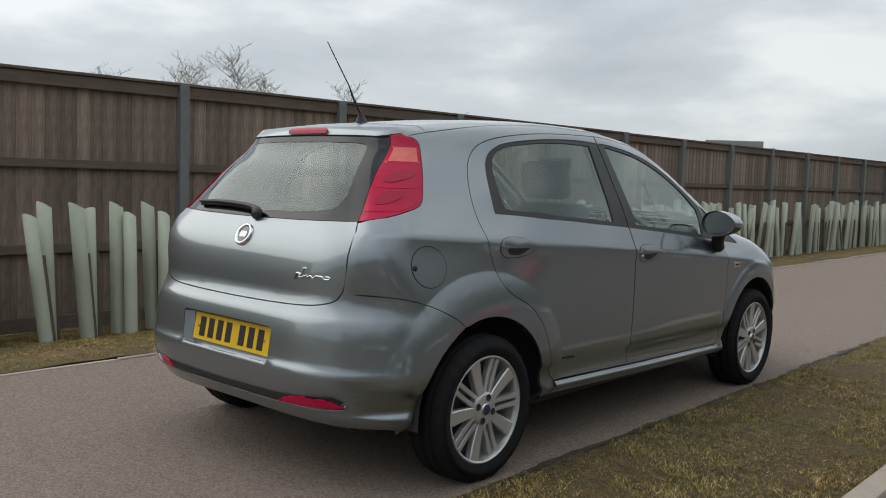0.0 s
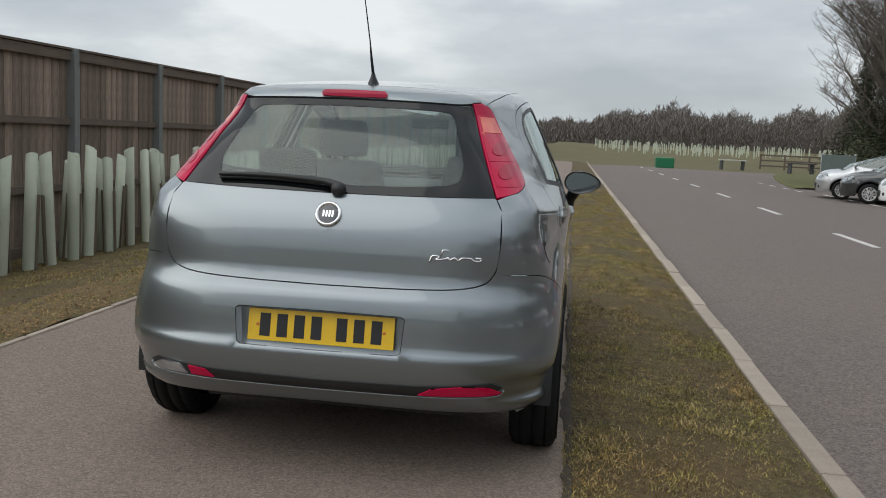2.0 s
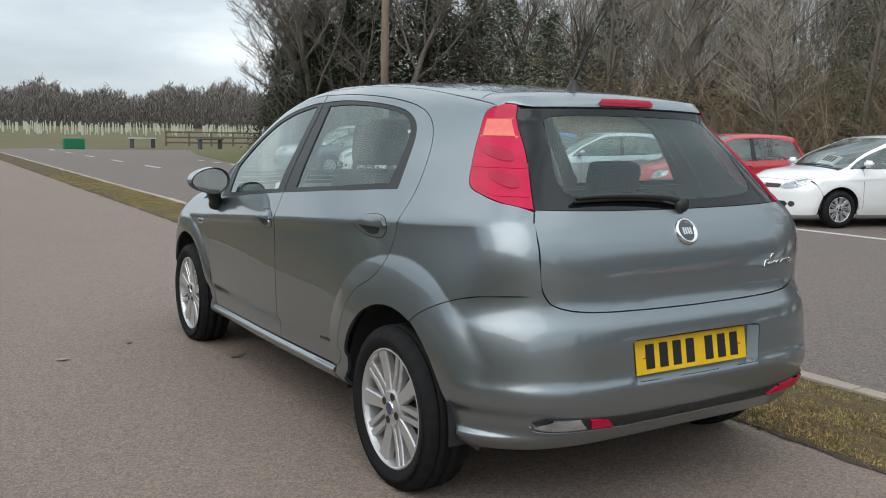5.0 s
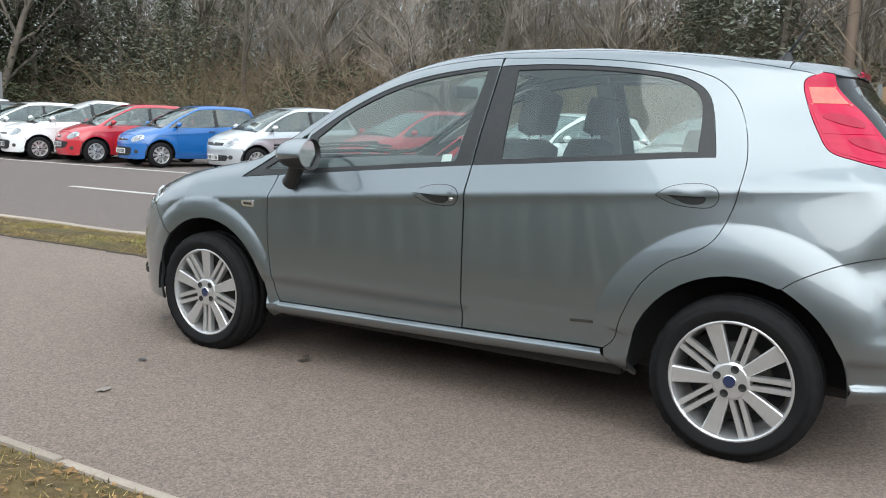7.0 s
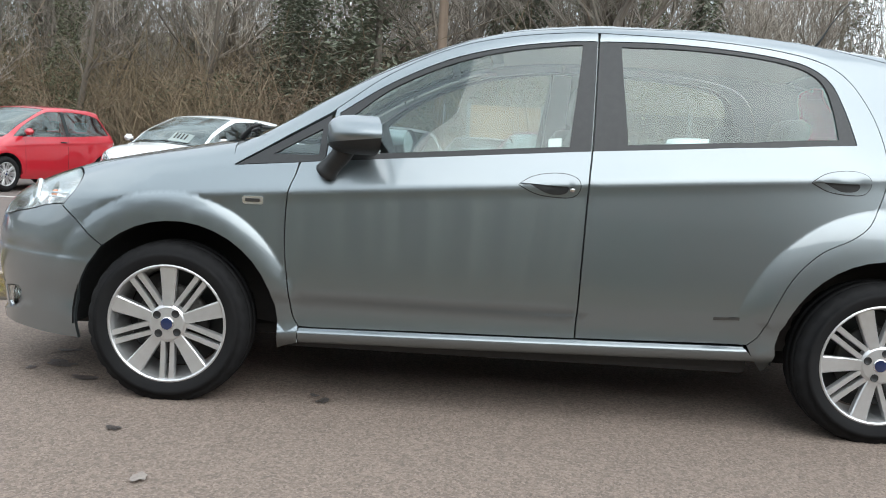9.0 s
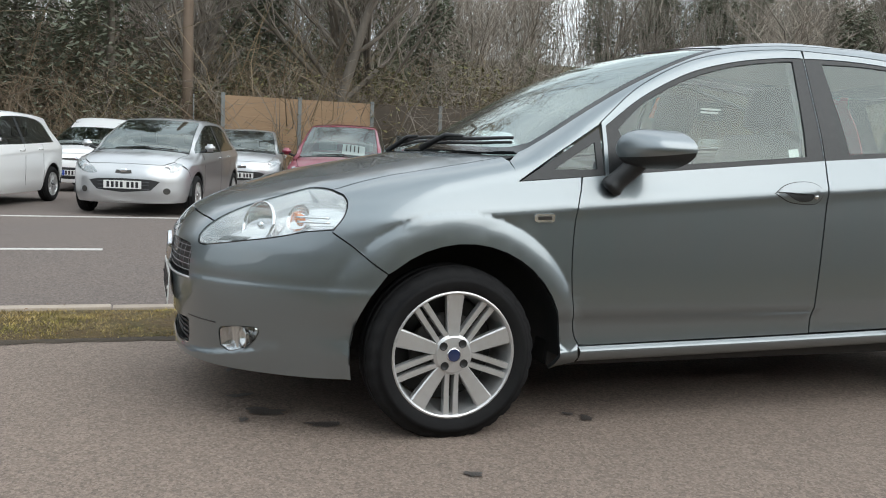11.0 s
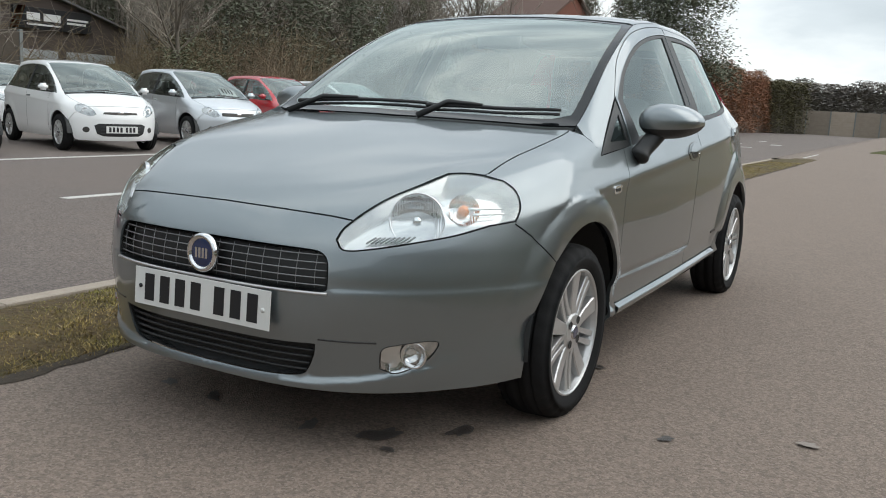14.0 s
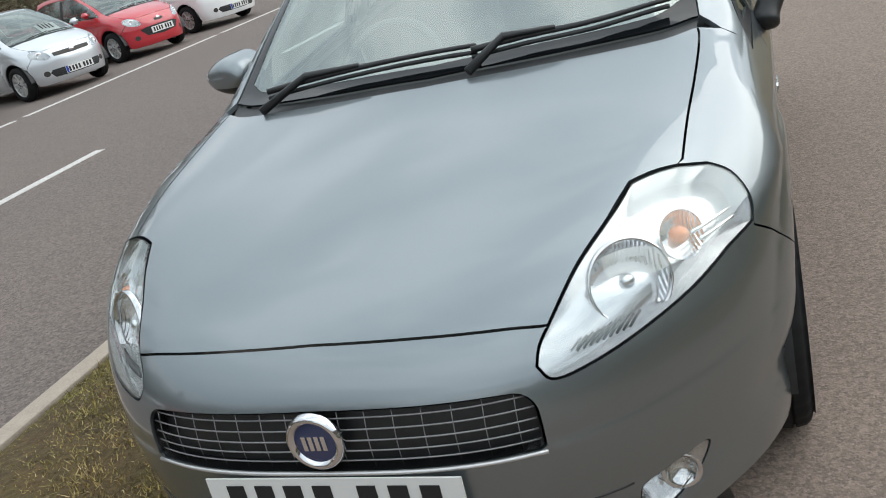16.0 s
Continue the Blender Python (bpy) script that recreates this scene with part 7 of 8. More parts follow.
    v, f = lathe([(0.0, 0.010), (0.035, 0.010), (0.045, 0.004)], 20)
    obj("badge", [(c0[0] + p[1] * 1.1, c0[1] + p[0], c0[2] + p[2] * 0.8) for p in v], f, M_chrome, root, True, "plain chrome badge")
    zc = (gl[0][1] + gl[-1][1]) / 2
    yp = P.F((0.0, zc))[0][1] + 0.022
    pm = Matrix.Translation((0, yp, zc + 0.01)) @ Matrix.Rotation(math.pi, 4, "Z")
    number_plate(root, pm, 0.52, 0.111, M_white_plate, name="number_plate", strip_blue=screen_card)
    # cabin
    part("cabin_floor", box_bm(-0.6 * k, 0.6 * k, 0.1, wb - 0.45, 0.22, 0.5, 0.02), M_trim_in, root)
    part("underbody", box_bm(-0.5 * k, 0.5 * k, -0.3, wb + 0.3, 0.19, 0.24, 0.02), M_black, root)
    part("dashboard", box_bm(-0.62 * k, 0.62 * k, cowl - 0.30, cowl + 0.03, 0.6, 0.93, 0.05), M_trim_in, root)
    for sx in (-1, 1):
        for yy in (wb * 0.42, 0.2):
            sb = box_bm(sx * 0.34 * k - 0.23, sx * 0.34 * k + 0.23, yy - 0.07, yy + 0.07, 0.4, 1.0, 0.05)
            part("seat_back", sb, M_seat, root, smooth=True)
            sb = box_bm(sx * 0.34 * k - 0.12, sx * 0.34 * k + 0.12, yy - 0.12, yy - 0.03, 1.04, 1.21, 0.035)
            part("headrest", sb, M_seat, root, smooth=True)
    if screen_card:
        cd = P.T((-0.05, cowl - 0.02), (-0.05, cowl - 0.22), (-0.42, cowl - 0.23), (-0.42, cowl - 0.04))
        card = panel(P, "price_card", "top", cd, M_sticker, root, sp=0.08, gap=0, offset=-0.012, flange=0.001, label="white price card inside the windscreen")
        for j in range(4):
            x0 = -0.12 - j * 0.065
            ln = P.T(*[(x0, yy) for yy in np.linspace(cowl - 0.20, cowl - 0.09, 4)])
            surf_tube(P, ln, "bar", 0.010, M_alloy_dark, card, -0.002, 5)
    for xa, xb in ((0.35, -0.10), (-0.08, -0.5)):
        pp = P.T(*[(xa * k + (xb - xa) * k * t, cowl + 0.085 - 0.06 * t * t) for t in np.linspace(0, 1, 7)])
        surf_tube(P, pp, "windscreen_wiper", 0.008, M_black, root, 0.012, 5)
    return root


def solid_paint(name, base, metal=0.0):
    return car_paint(name, base, 0.2 if metal else 0.0, 0.35, metal)


W_, SI, RD, BL, BK, MR, LS = (solid_paint("white_paint", (0.84, 0.845, 0.84)), solid_paint("silver_paint", (0.52, 0.53, 0.54), 0.8), solid_paint("red_paint", (0.48, 0.012, 0.025)),
                              solid_paint("blue_paint", (0.012, 0.13, 0.42)), solid_paint("black_green_paint", (0.012, 0.016, 0.015)), solid_paint("maroon_paint", (0.22, 0.010, 0.035)), solid_paint("pale_silver_paint", (0.60, 0.63, 0.66), 0.7))
city = dict(wb=2.34, fo=0.62, ro=0.46, h=1.465, half=0.80, three_door=True)
BAY_TURN = 73.0
h_dir = Vector((-math.sin(radians(BAY_TURN)), math.cos(radians(BAY_TURN)), 0))


def park(spec, paint, label, xf, yf, turn=BAY_TURN, **kw):
    a = dict(spec)
    a.update(kw)
    r = parked_car(paint=paint, label=label, **a)
    hd = Vector((-math.sin(radians(turn)), math.cos(radians(turn)), 0))
    o = Vector((xf, yf, ROAD_Z + 0.003)) - hd * a["wb"]
    r.matrix_world = pose(o.x, o.y, o.z, 0, 0, turn)
    return r


def park_copy(src, label, xf, yf, wb, turn=BAY_TURN, paint=None, old=None):
    hd = Vector((-math.sin(radians(turn)), math.cos(radians(turn)), 0))
    o = Vector((xf, yf, ROAD_Z + 0.003)) - hd * wb
    c = copy_thing(src, pose(o.x, o.y, o.z, 0, 0, turn))
    c["label"] = label
    if paint:
        for ob in c.children_recursive:
            if ob.type == "MESH" and ob.material_slots and ob.material_slots[0].material == old:
                ob.material_slots[0].link = "OBJECT"
                ob.material_slots[0].material = paint
    return c


golf = dict(wb=2.57, fo=0.80, ro=0.70, h=1.46, half=0.87, lamp="slim", mouth="bar")
tall = dict(wb=2.28, fo=0.66, ro=0.52, h=1.545, half=0.80, belt_z=0.97, blunt=0.10, mouth="wide", lamp="round")
mpv = dict(wb=2.7, fo=0.80, ro=0.72, h=1.60, half=0.88, belt_z=1.0, blunt=0.08, lamp="slim", mouth="wide")
c1_white = park(city, W_, "white three-door city car parked in a bay", 10.32, -4.9, mouth="wide")
aygo = park(city, LS, "pale silver city car parked in a bay", 10.4, -7.75, mouth="bar", three_door=False, screen_card=True)
p107 = park(city, RD, "bright red city car parked in a bay", 10.6, -10.55, mouth="smile")
panda = park(tall, W_, "white tall city car with a price card", 10.5, -2.15, mouth="wide", screen_card=True)
ka = park(dict(wb=2.30, fo=0.72, ro=0.58, h=1.50, half=0.82, three_door=True, lamp="slim"), MR, "maroon three-door hatchback with a price card", 10.5, 0.5, mouth="smile", screen_card=True)
vw = park(golf, W_, "white five-door hatchback with a price card", 10.3, 6.45, screen_card=True)
p207 = park(golf, SI, "silver hatchback with a wide dark grille", 10.3, 3.5, mouth="smile")
van = park(mpv, SI, "silver people carrier at the end of the bays", 9.3, 25.6)
suz = park_copy(vw, "white hatchback parked in a bay", 10.6, -13.3, 2.57)
red_c1 = park_copy(p107, "red three-door city car parked in a bay", 10.5, 9.7, 2.34)
park_copy(aygo, "silver hatchback parked in a bay", 10.3, 13.1, 2.34)
park_copy(c1_white, "bright blue city car parked in a bay", 10.35, 16.1, 2.34, paint=BL, old=W_)
park_copy(p107, "red hatchback parked in a bay", 10.2, 18.2, 2.34)
park_copy(panda, "white hatchback parked in a bay", 10.0, 20.1, 2.28)
park_copy(c1_white, "white hatchback parked in a bay", 9.8, 21.9, 2.34)
park_copy(vw, "dark green hatchback parked in a bay", 9.5, 23.7, 2.57, paint=BK, old=W_)
# second row behind
park_copy(ka, "dark hatchback parked in the second row", 15.6, -2.6, 2.30, 80, paint=BK, old=MR)
park_copy(vw, "white hatchback parked in the second row", 15.8, -7.2, 2.57, 80)
park_copy(aygo, "silver hatchback parked in the second row", 15.8, -10.2, 2.34, 80)
park_copy(panda, "white hatchback parked in the second row", 16.0, 4.6, 2.28, 80)
park_copy(p207, "silver hatchback parked in the second row", 16.0, 1.4, 2.57, 80)
park_copy(p107, "red hatchback parked in the second row", 16.2, -14.0, 2.34, 80)
park_copy(c1_white, "white city car parked in the second row", 16.0, 8.0, 2.34, 80)

# ---------------------------------------------------------------- trees, hedge, buildings, far things
M_bark = mat("winter_bark", (0.19, 0.163, 0.134), 0.9, vary=[((3, 3, 0.6), 0.6, (0.045, 0.038, 0.03)), (30, 0.5, (0.13, 0.11, 0.085))], bump=0.01, bump_scale=20, per_object=0.25)
M_far_wood = mat("far_winter_wood", (0.150, 0.130, 0.118), 0.95, vary=[(0.05, 0.6, (0.085, 0.075, 0.062))])
# twig, evergreen and ivy colours are paled to stand in for haze
M_twig = mat("bare_twigs", (0.265, 0.232, 0.194), 0.9, vary=[(0.4, 0.5, (0.215, 0.182, 0.148))], per_object=0.3)
M_ever = mat("hazed_evergreen_foliage", (0.185, 0.198, 0.150), 1.0, vary=[(0.6, 0.6, (0.172, 0.180, 0.126)), (3, 0.5, (0.12, 0.136, 0.10))], spec=0.08)
M_ivy = mat("ivy_foliage", (0.15, 0.16, 0.095), 0.75, vary=[(1.0, 0.6, (0.11, 0.11, 0.055)), (4, 0.5, (0.055, 0.068, 0.035))], islands=True)
M_scrub = mat("brown_scrub_twigs", (0.225, 0.17, 0.115), 0.9, vary=[(0.5, 0.6, (0.12, 0.09, 0.06)), (0.2, 0.5, (0.20, 0.16, 0.07))], islands=True)
M_beech = mat("russet_beech_leaves", (0.30, 0.125, 0.062), 0.8, vary=[(0.8, 0.6, (0.20, 0.09, 0.046)), (3, 0.5, (0.17, 0.115, 0.05))], islands=True, per_object=0.2)
M_litter = mat("leaf_litter_bank", (0.075, 0.055, 0.035), 0.95, vary=[(0.4, 0.6, (0.05, 0.045, 0.022)), (5, 0.5, (0.11, 0.08, 0.05))], bump=0.05, bump_scale=5)


def tree_mesh(seed, height, spread, trunk_r, forks=7, twig=1.0):
    """A bare tree: tapered trunk, limbs, branches and many thin twigs."""
    r = random.Random(seed)
    wood, twigs = Soup(), Soup()

    def grow(p, d, length, rad, level):
        n = (5, 4, 3, 2, 1)[level]
        pts, rr = [p.copy()], [rad]
        for i in range(n):
            d = (d + Vector((r.gauss(0, 0.13), r.gauss(0, 0.13), r.gauss(0.05, 0.08)))).normalized()
            p = p + d * length / n
            pts.append(p.copy())
            rr.append(rad * (1 - 0.75 * (i + 1) / n))
        if level >= 4:
            w_ = d.cross(Vector((0.3, 0.2, 0.9))).normalized() * rad
            u_ = d.cross(w_)
            twigs.add([pts[0] + w_, pts[0] - w_ * 0.5 + u_, pts[0] - w_ * 0.5 - u_, pts[-1]], [(0, 1, 3), (1, 2, 3), (2, 0, 3)])
            return
        v, f = tube_data(pts, rr, (8, 5, 3, 3)[level], False)
        (wood if level < 2 else twigs).add(v, f)
        kids = (forks + 5, 7, 6, 4)[level]
        for k in range(kids):
            t = r.uniform(0.28 if level == 0 else 0.2, 1.0)
            i = min(int(t * n), n - 1)
            q = pts[i].lerp(pts[i + 1], t * n - i)
            a = r.uniform(0, 2 * math.pi)
            side = Vector((math.cos(a), math.sin(a), 0))
            nd = (d * r.uniform(0.4, 0.9) + side * spread * r.uniform(0.6, 1.1) + Vector((0, 0, r.uniform(0.0, 0.45)))).normalized()
            grow(q, nd, length * r.uniform(0.34, 0.56), max(rr[i] * 0.5, (0.02, 0.02, 0.012, 0.009)[level] * twig), level + 1)

    grow(Vector((0, 0, -0.3)), Vector((r.gauss(0, 0.05), r.gauss(0, 0.05), 1)), height * 0.72, trunk_r, 0)
    return wood, twigs


def mesh_of(name, soup, material, smooth=False):
    me = bpy.data.meshes.new(name)
    me.from_pydata(soup.v, [], soup.f)
    if smooth:
        me.polygons.foreach_set("use_smooth", [True] * len(soup.f))
    me.materials.append(material)
    return me


def leaf_cloud(seed, count, shape, size):
    """Small bent leaves or needle sprays scattered by shape(r) -> (point, droop)."""
    r = random.Random(seed)
    s = Soup()
    for _ in range(count):
        p, droop = shape(r)
        a = r.uniform(0, 2 * math.pi)
        u = Vector((math.cos(a), math.sin(a), droop + r.uniform(-0.3, 0.3))).normalized()
        w = u.cross(Vector((r.gauss(0, 0.4), r.gauss(0, 0.4), 1))).normalized()
        l, b = size * r.uniform(0.6, 1.4), size * r.uniform(0.22, 0.45)
        s.add([p - w * b * 0.5, p + u * l * 0.5 + w * b * 0.1, p + u * l, p + u * l * 0.45 - w * b], [(0, 1, 2, 3)])
    return s


def conifer_shape(h, rad, low=0.05, tiers=0.0):
    """Foliage in drooping boughs: each bough is a lobe at its own height and bearing."""
    rb = random.Random(int(h * 10 + rad * 100))
    boughs = []
    for i in range(70):
        t = (i + rb.random()) / 70
        q = rad * (1 - t) ** 0.7 * rb.uniform(0.6, 1.1) + 0.35
        boughs.append((h * (low + (1 - low) * t), rb.uniform(0, 2 * math.pi), q, rb.uniform(0.35, 0.6)))

    def fn(r):
        z, a, q, w = boughs[min(69, int(70 * r.random() ** 1.15))]
        k = q * r.random() ** 0.6
        a = a + r.gauss(0, 0.5) * (1.2 - 0.5 * k / max(q, 0.1))
        return Vector((k * math.cos(a), k * math.sin(a), max(0.1, z - 0.22 * k + r.gauss(0, 0.28 + 0.12 * q * (1 - tiers))))), -0.35
    return fn


def ivy_shape(h, rad):
    def fn(r):
        t = r.random()
        z = 0.2 + h * t
        a = r.uniform(0, 2 * math.pi)
        q = rad * (0.6 + 0.5 * math.sin(t * 9) ** 2) * (1.15 - 0.5 * t) * r.uniform(0.6, 1.1)
        return Vector((q * math.cos(a) + 0.3 * math.sin(t * 4), q * math.sin(a), z)), -0.5
    return fn


def bush_shape(rx, ry, h):
    def fn(r):
        while True:
            x, y, z = r.uniform(-1, 1), r.uniform(-1, 1), r.random()
            if x * x + y * y + z * z * 0.8 < 1 + 0.35 * math.sin(5 * x + 2) * math.sin(4 * y):
                break
        return Vector((x * rx, y * ry, z * h)), r.uniform(-0.4, 0.5)
    return fn


bare = []
for i, (hh, sp_, tr) in enumerate(((13, 0.8, 0.22), (11, 0.95, 0.16), (15, 0.7, 0.28), (9, 1.0, 0.12), (12, 0.85, 0.17))):
    w, t = tree_mesh(20 + i, hh, sp_, tr)
    bare.append((mesh_of("trunk", w, M_bark, True), mesh_of("crown", t, M_twig)))


def scrub_mesh(seed, rx, ry, h, count):
    """A thicket of thin upright stems and brambles."""
    r = random.Random(seed)
    s = Soup()
    for _ in range(count):
        x, y = r.uniform(-rx, rx), r.uniform(-ry, ry)
        p = Vector((x, y, -0.1))
        d = Vector((r.gauss(0, 0.35), r.gauss(0, 0.35), 1)).normalized()
        pts = [p]
        L = h * r.uniform(0.5, 1.1)
        for k in range(3):
            d = (d + Vector((r.gauss(0, 0.25), r.gauss(0, 0.25), -0.05))).normalized()
            p = p + d * L / 3
            pts.append(p)
        s.add(*tube_data(pts, [0.016, 0.012, 0.008, 0.003], 3, False))
        for k in range(3):
            q = pts[1].lerp(pts[3], r.random())
            e = q + Vector((r.gauss(0, 0.5), r.gauss(0, 0.5), r.uniform(-0.1, 0.6)))
            s.add(*tube_data([q, e], [0.006, 0.003], 3, False))
    return s


scrubs = [mesh_of("stems", scrub_mesh(40 + i, 2.2, 1.6, 2.6 + i * 0.5, 230), M_scrub) for i in range(3)]
evers = [mesh_of("crown", leaf_cloud(60 + i, 7000, conifer_shape(hh, rr), 0.28), M_ever) for i, (hh, rr) in enumerate(((11, 2.9), (13, 2.5), (9, 3.2)))]
cedar = mesh_of("crown", leaf_cloud(66, 44000, conifer_shape(13.5, 5.2, 0.25, 0.9), 0.25), M_ever)
ivies = [mesh_of("ivy", leaf_cloud(70 + i, 5600, ivy_shape(6.5 + i, 0.8), 0.13), M_ivy) for i in range(2)]
bushes = [mesh_of("foliage", leaf_cloud(80 + i, 4800, bush_shape(1.9, 1.6, 2.3), 0.15), M_ivy) for i in range(2)]
ever_trunk = Soup()
ever_trunk.add(*tube_data([(0, 0, -0.3), (0.05, 0, 3), (0, 0.05, 8.5)], [0.2, 0.15, 0.05], 7))
ever_trunk_me = mesh_of("trunk", ever_trunk, M_bark, True)
tr_ = random.Random(77)


def hill(x, y):
    return ground_z(x, y, -0.12)


# shaded copies of the evergreen and twig colours, without the painted haze
M_ever_dark = mat("dark_evergreen_foliage", (0.060, 0.074, 0.044), 0.9, vary=[(0.6, 0.6, (0.075, 0.082, 0.046)), (3, 0.5, (0.04, 0.052, 0.032))], spec=0.1)
M_dark_twig = mat("dark_bare_twigs", (0.125, 0.108, 0.09), 0.9, vary=[(0.4, 0.5, (0.10, 0.085, 0.07))], per_object=0.25)


def repaint(thing, pairs):
    """Gives the parts of one thing another material, by part name."""
    for o in thing.children:
        for nm, material in pairs:
            if o.name.split(".")[0] == nm:
                o.material_slots[0].link = "OBJECT"
                o.material_slots[0].material = material
    return thing


def plant_bare(x, y, s=1.0, k=None, label="bare deciduous tree with dense brown winter twigs", group="trees behind the car park", ivy=False):
    t = empty("tree", pose(x, y, hill(x, y), 0, 0, tr_.uniform(0, 360)))
    t.scale = (s, s, s * tr_.uniform(0.92, 1.1))
    a, b = bare[tr_.randrange(len(bare)) if k is None else k]
    for nm, me in (("trunk", a), ("crown", b)):
        o = new(nm, me)
        o.parent = t
    if ivy:
        o = new("ivy", tr_.choice(ivies))
        o.parent = t
    return tagged(t, label if not ivy else "bare tree with its trunk wrapped in dark ivy", "tree", group)


def plant_ever(x, y, s=1.0, group="trees behind the car park"):
    t = empty("evergreen_tree", pose(x, y, hill(x, y), 0, 0, tr_.uniform(0, 360)))
    t.scale = (s, s, s)
    for nm, me in (("trunk", ever_trunk_me), ("crown", tr_.choice(evers))):
        o = new(nm, me)
        o.parent = t
    return tagged(t, "dark evergreen tree with drooping foliage", "tree", group)


def plant_low(x, y, s, me, name, label):
    t = new(name, me)
    t.matrix_world = pose(x, y, hill(x, y), 0, 0, tr_.uniform(0, 360)) @ Matrix.Diagonal((s, s, s, 1))
    return tagged(t, label, "shrub", "undergrowth along the wood")


def open_view(x, y):
    """The gap in the wood through which the workshop is reached."""
    k = (x + 2.5) / 39.0
    return x < 38 and 5.5 - 34.5 * k < y < 5.5 - 21.5 * k


# wood edge behind the car park
for row, x0, step in ((0, 23.0, 2.9), (1, 26.0, 2.7), (2, 30.0, 3.0), (3, 36, 4.0), (4, 45, 5.0)):
    y = -38.0 + row
    while y < 42:
        x = x0 + tr_.uniform(-1.2, 1.2) - (0.10 * max(0, y - 14) if row < 2 else 0)
        if open_view(x, y):
            pass
        elif tr_.random() < (0.17 if row else 0.10) or (row == 0 and (3 < y < 8 or 27 < y < 38)):
            plant_ever(x, y, tr_.uniform(0.66, 0.95) * (1.1 if row > 1 else 1))
        else:
            plant_bare(x, y, tr_.uniform(0.66, 0.98), ivy=tr_.random() < 0.35)
        y += step * tr_.uniform(0.75, 1.25)
thicket = Soup()


def add_scrub(x, y, s):
    me = tr_.choice(scrubs)
    m = pose(x, y, hill(x, y), 0, 0, tr_.uniform(0, 360)) @ Matrix.Diagonal((s, s, s, 1))
    thicket.add([m @ v.co for v in me.vertices], [tuple(q.vertices) for q in me.polygons])


y = -32.0
while y < 38:
    x = 21.6 + tr_.uniform(-0.6, 0.8) - 0.12 * max(0, y - 14)
    if not open_view(x + 1, y):
        add_scrub(x + 0.8, y, tr_.uniform(0.8, 1.25))
        if tr_.random() < 0.6:
            plant_low(x + 0.5, y + 1, tr_.uniform(0.6, 1.1), tr_.choice(bushes), "bush", "dark green ivy-covered bush")
    if not open_view(x + 5, y + 1):
        add_scrub(x + 4.5, y + 1, tr_.uniform(1.2, 1.9))
        plant_low(x + 3.0, y + 0.6, tr_.uniform(0.9, 1.5), tr_.choice(bushes), "bush", "dark green ivy-covered bush")
    y += 2.1
tagged(obj("scrub", thicket.v, thicket.f, M_scrub), "tangled brown winter scrub along the wood edge", "scrub", kind="stuff")
# depth of the wood: upright twigs and stems too many to count
rw = np.random.default_rng(5)
n_w = 78000
wx = rw.uniform(25.5, 50, n_w)
wy = rw.uniform(-44, 50, n_w)
wx = np.where(wy > 14, wx - 0.2 * (wy - 14) * rw.random(n_w), wx)
wh = rw.random(n_w) ** 1.25 * (8.2 + 2.2 * np.sin(wx * 0.9) * np.sin(wy * 0.7) + 1.5 * np.sin(wy * 2.3))
keep = np.array([not open_view(a_ - 1.0, b_) for a_, b_ in zip(wx, wy)])
wx, wy, wh = wx[keep], wy[keep], wh[keep]
n_w = len(wx)
wz = np.array([hill(a_, b_) for a_, b_ in zip(wx, wy)]) + wh
an = rw.uniform(0, 2 * np.pi, n_w)
ln = rw.uniform(0.7, 1.9, n_w)
lean = rw.normal(0, 0.45, n_w)
wd = rw.uniform(0.010, 0.026, n_w)
base = np.stack([wx, wy, wz], 1)
tip = base + np.stack([np.cos(an) * lean * ln, np.sin(an) * lean * ln, ln], 1)
sd = np.stack([-np.sin(an), np.cos(an), an * 0], 1) * wd[:, None]
up2 = np.stack([np.cos(an), np.sin(an), an * 0], 1) * wd[:, None]
vv = np.stack([base + sd, base - sd, base + up2, tip], 1).reshape(-1, 3)
ii = np.arange(n_w)[:, None] * 4
ff = np.concatenate([ii + [0, 1, 3], ii + [1, 2, 3], ii + [2, 0, 3]])
tagged(obj("wood_thicket", vv.tolist(), ff.tolist(), M_twig), "dense brown mass of bare winter branches", "woodland", kind="stuff")
M_olive = mat("olive_shrub_leaves", (0.15, 0.14, 0.055), 0.85, vary=[(1.0, 0.6, (0.20, 0.17, 0.06)), (4, 0.5, (0.09, 0.09, 0.04))], islands=True)
olive = mesh_of("foliage", leaf_cloud(88, 3000, bush_shape(1.9, 1.7, 2.6), 0.13), M_olive)
olive_wood = mesh_of("wood", scrub_mesh(48, 1.3, 1.2, 3.0, 160), M_twig)
for x, y, s in ((21.8, -0.4, 1.2), (22.2, -3.4, 1.35), (22.6, -6.2, 1.5), (22.4, -8.8, 1.3), (22.0, 3.2, 1.1)):
    t = empty("shrub", pose(x, y, hill(x, y), 0, 0, tr_.uniform(0, 360)))
    t.scale = (s, s, s)
    for nm, me in (("foliage", olive), ("wood", olive_wood)):
        o = new(nm, me)
        o.parent = t
    tagged(t, "loose olive-green shrub behind the panel fence", "shrub", "undergrowth along the wood")
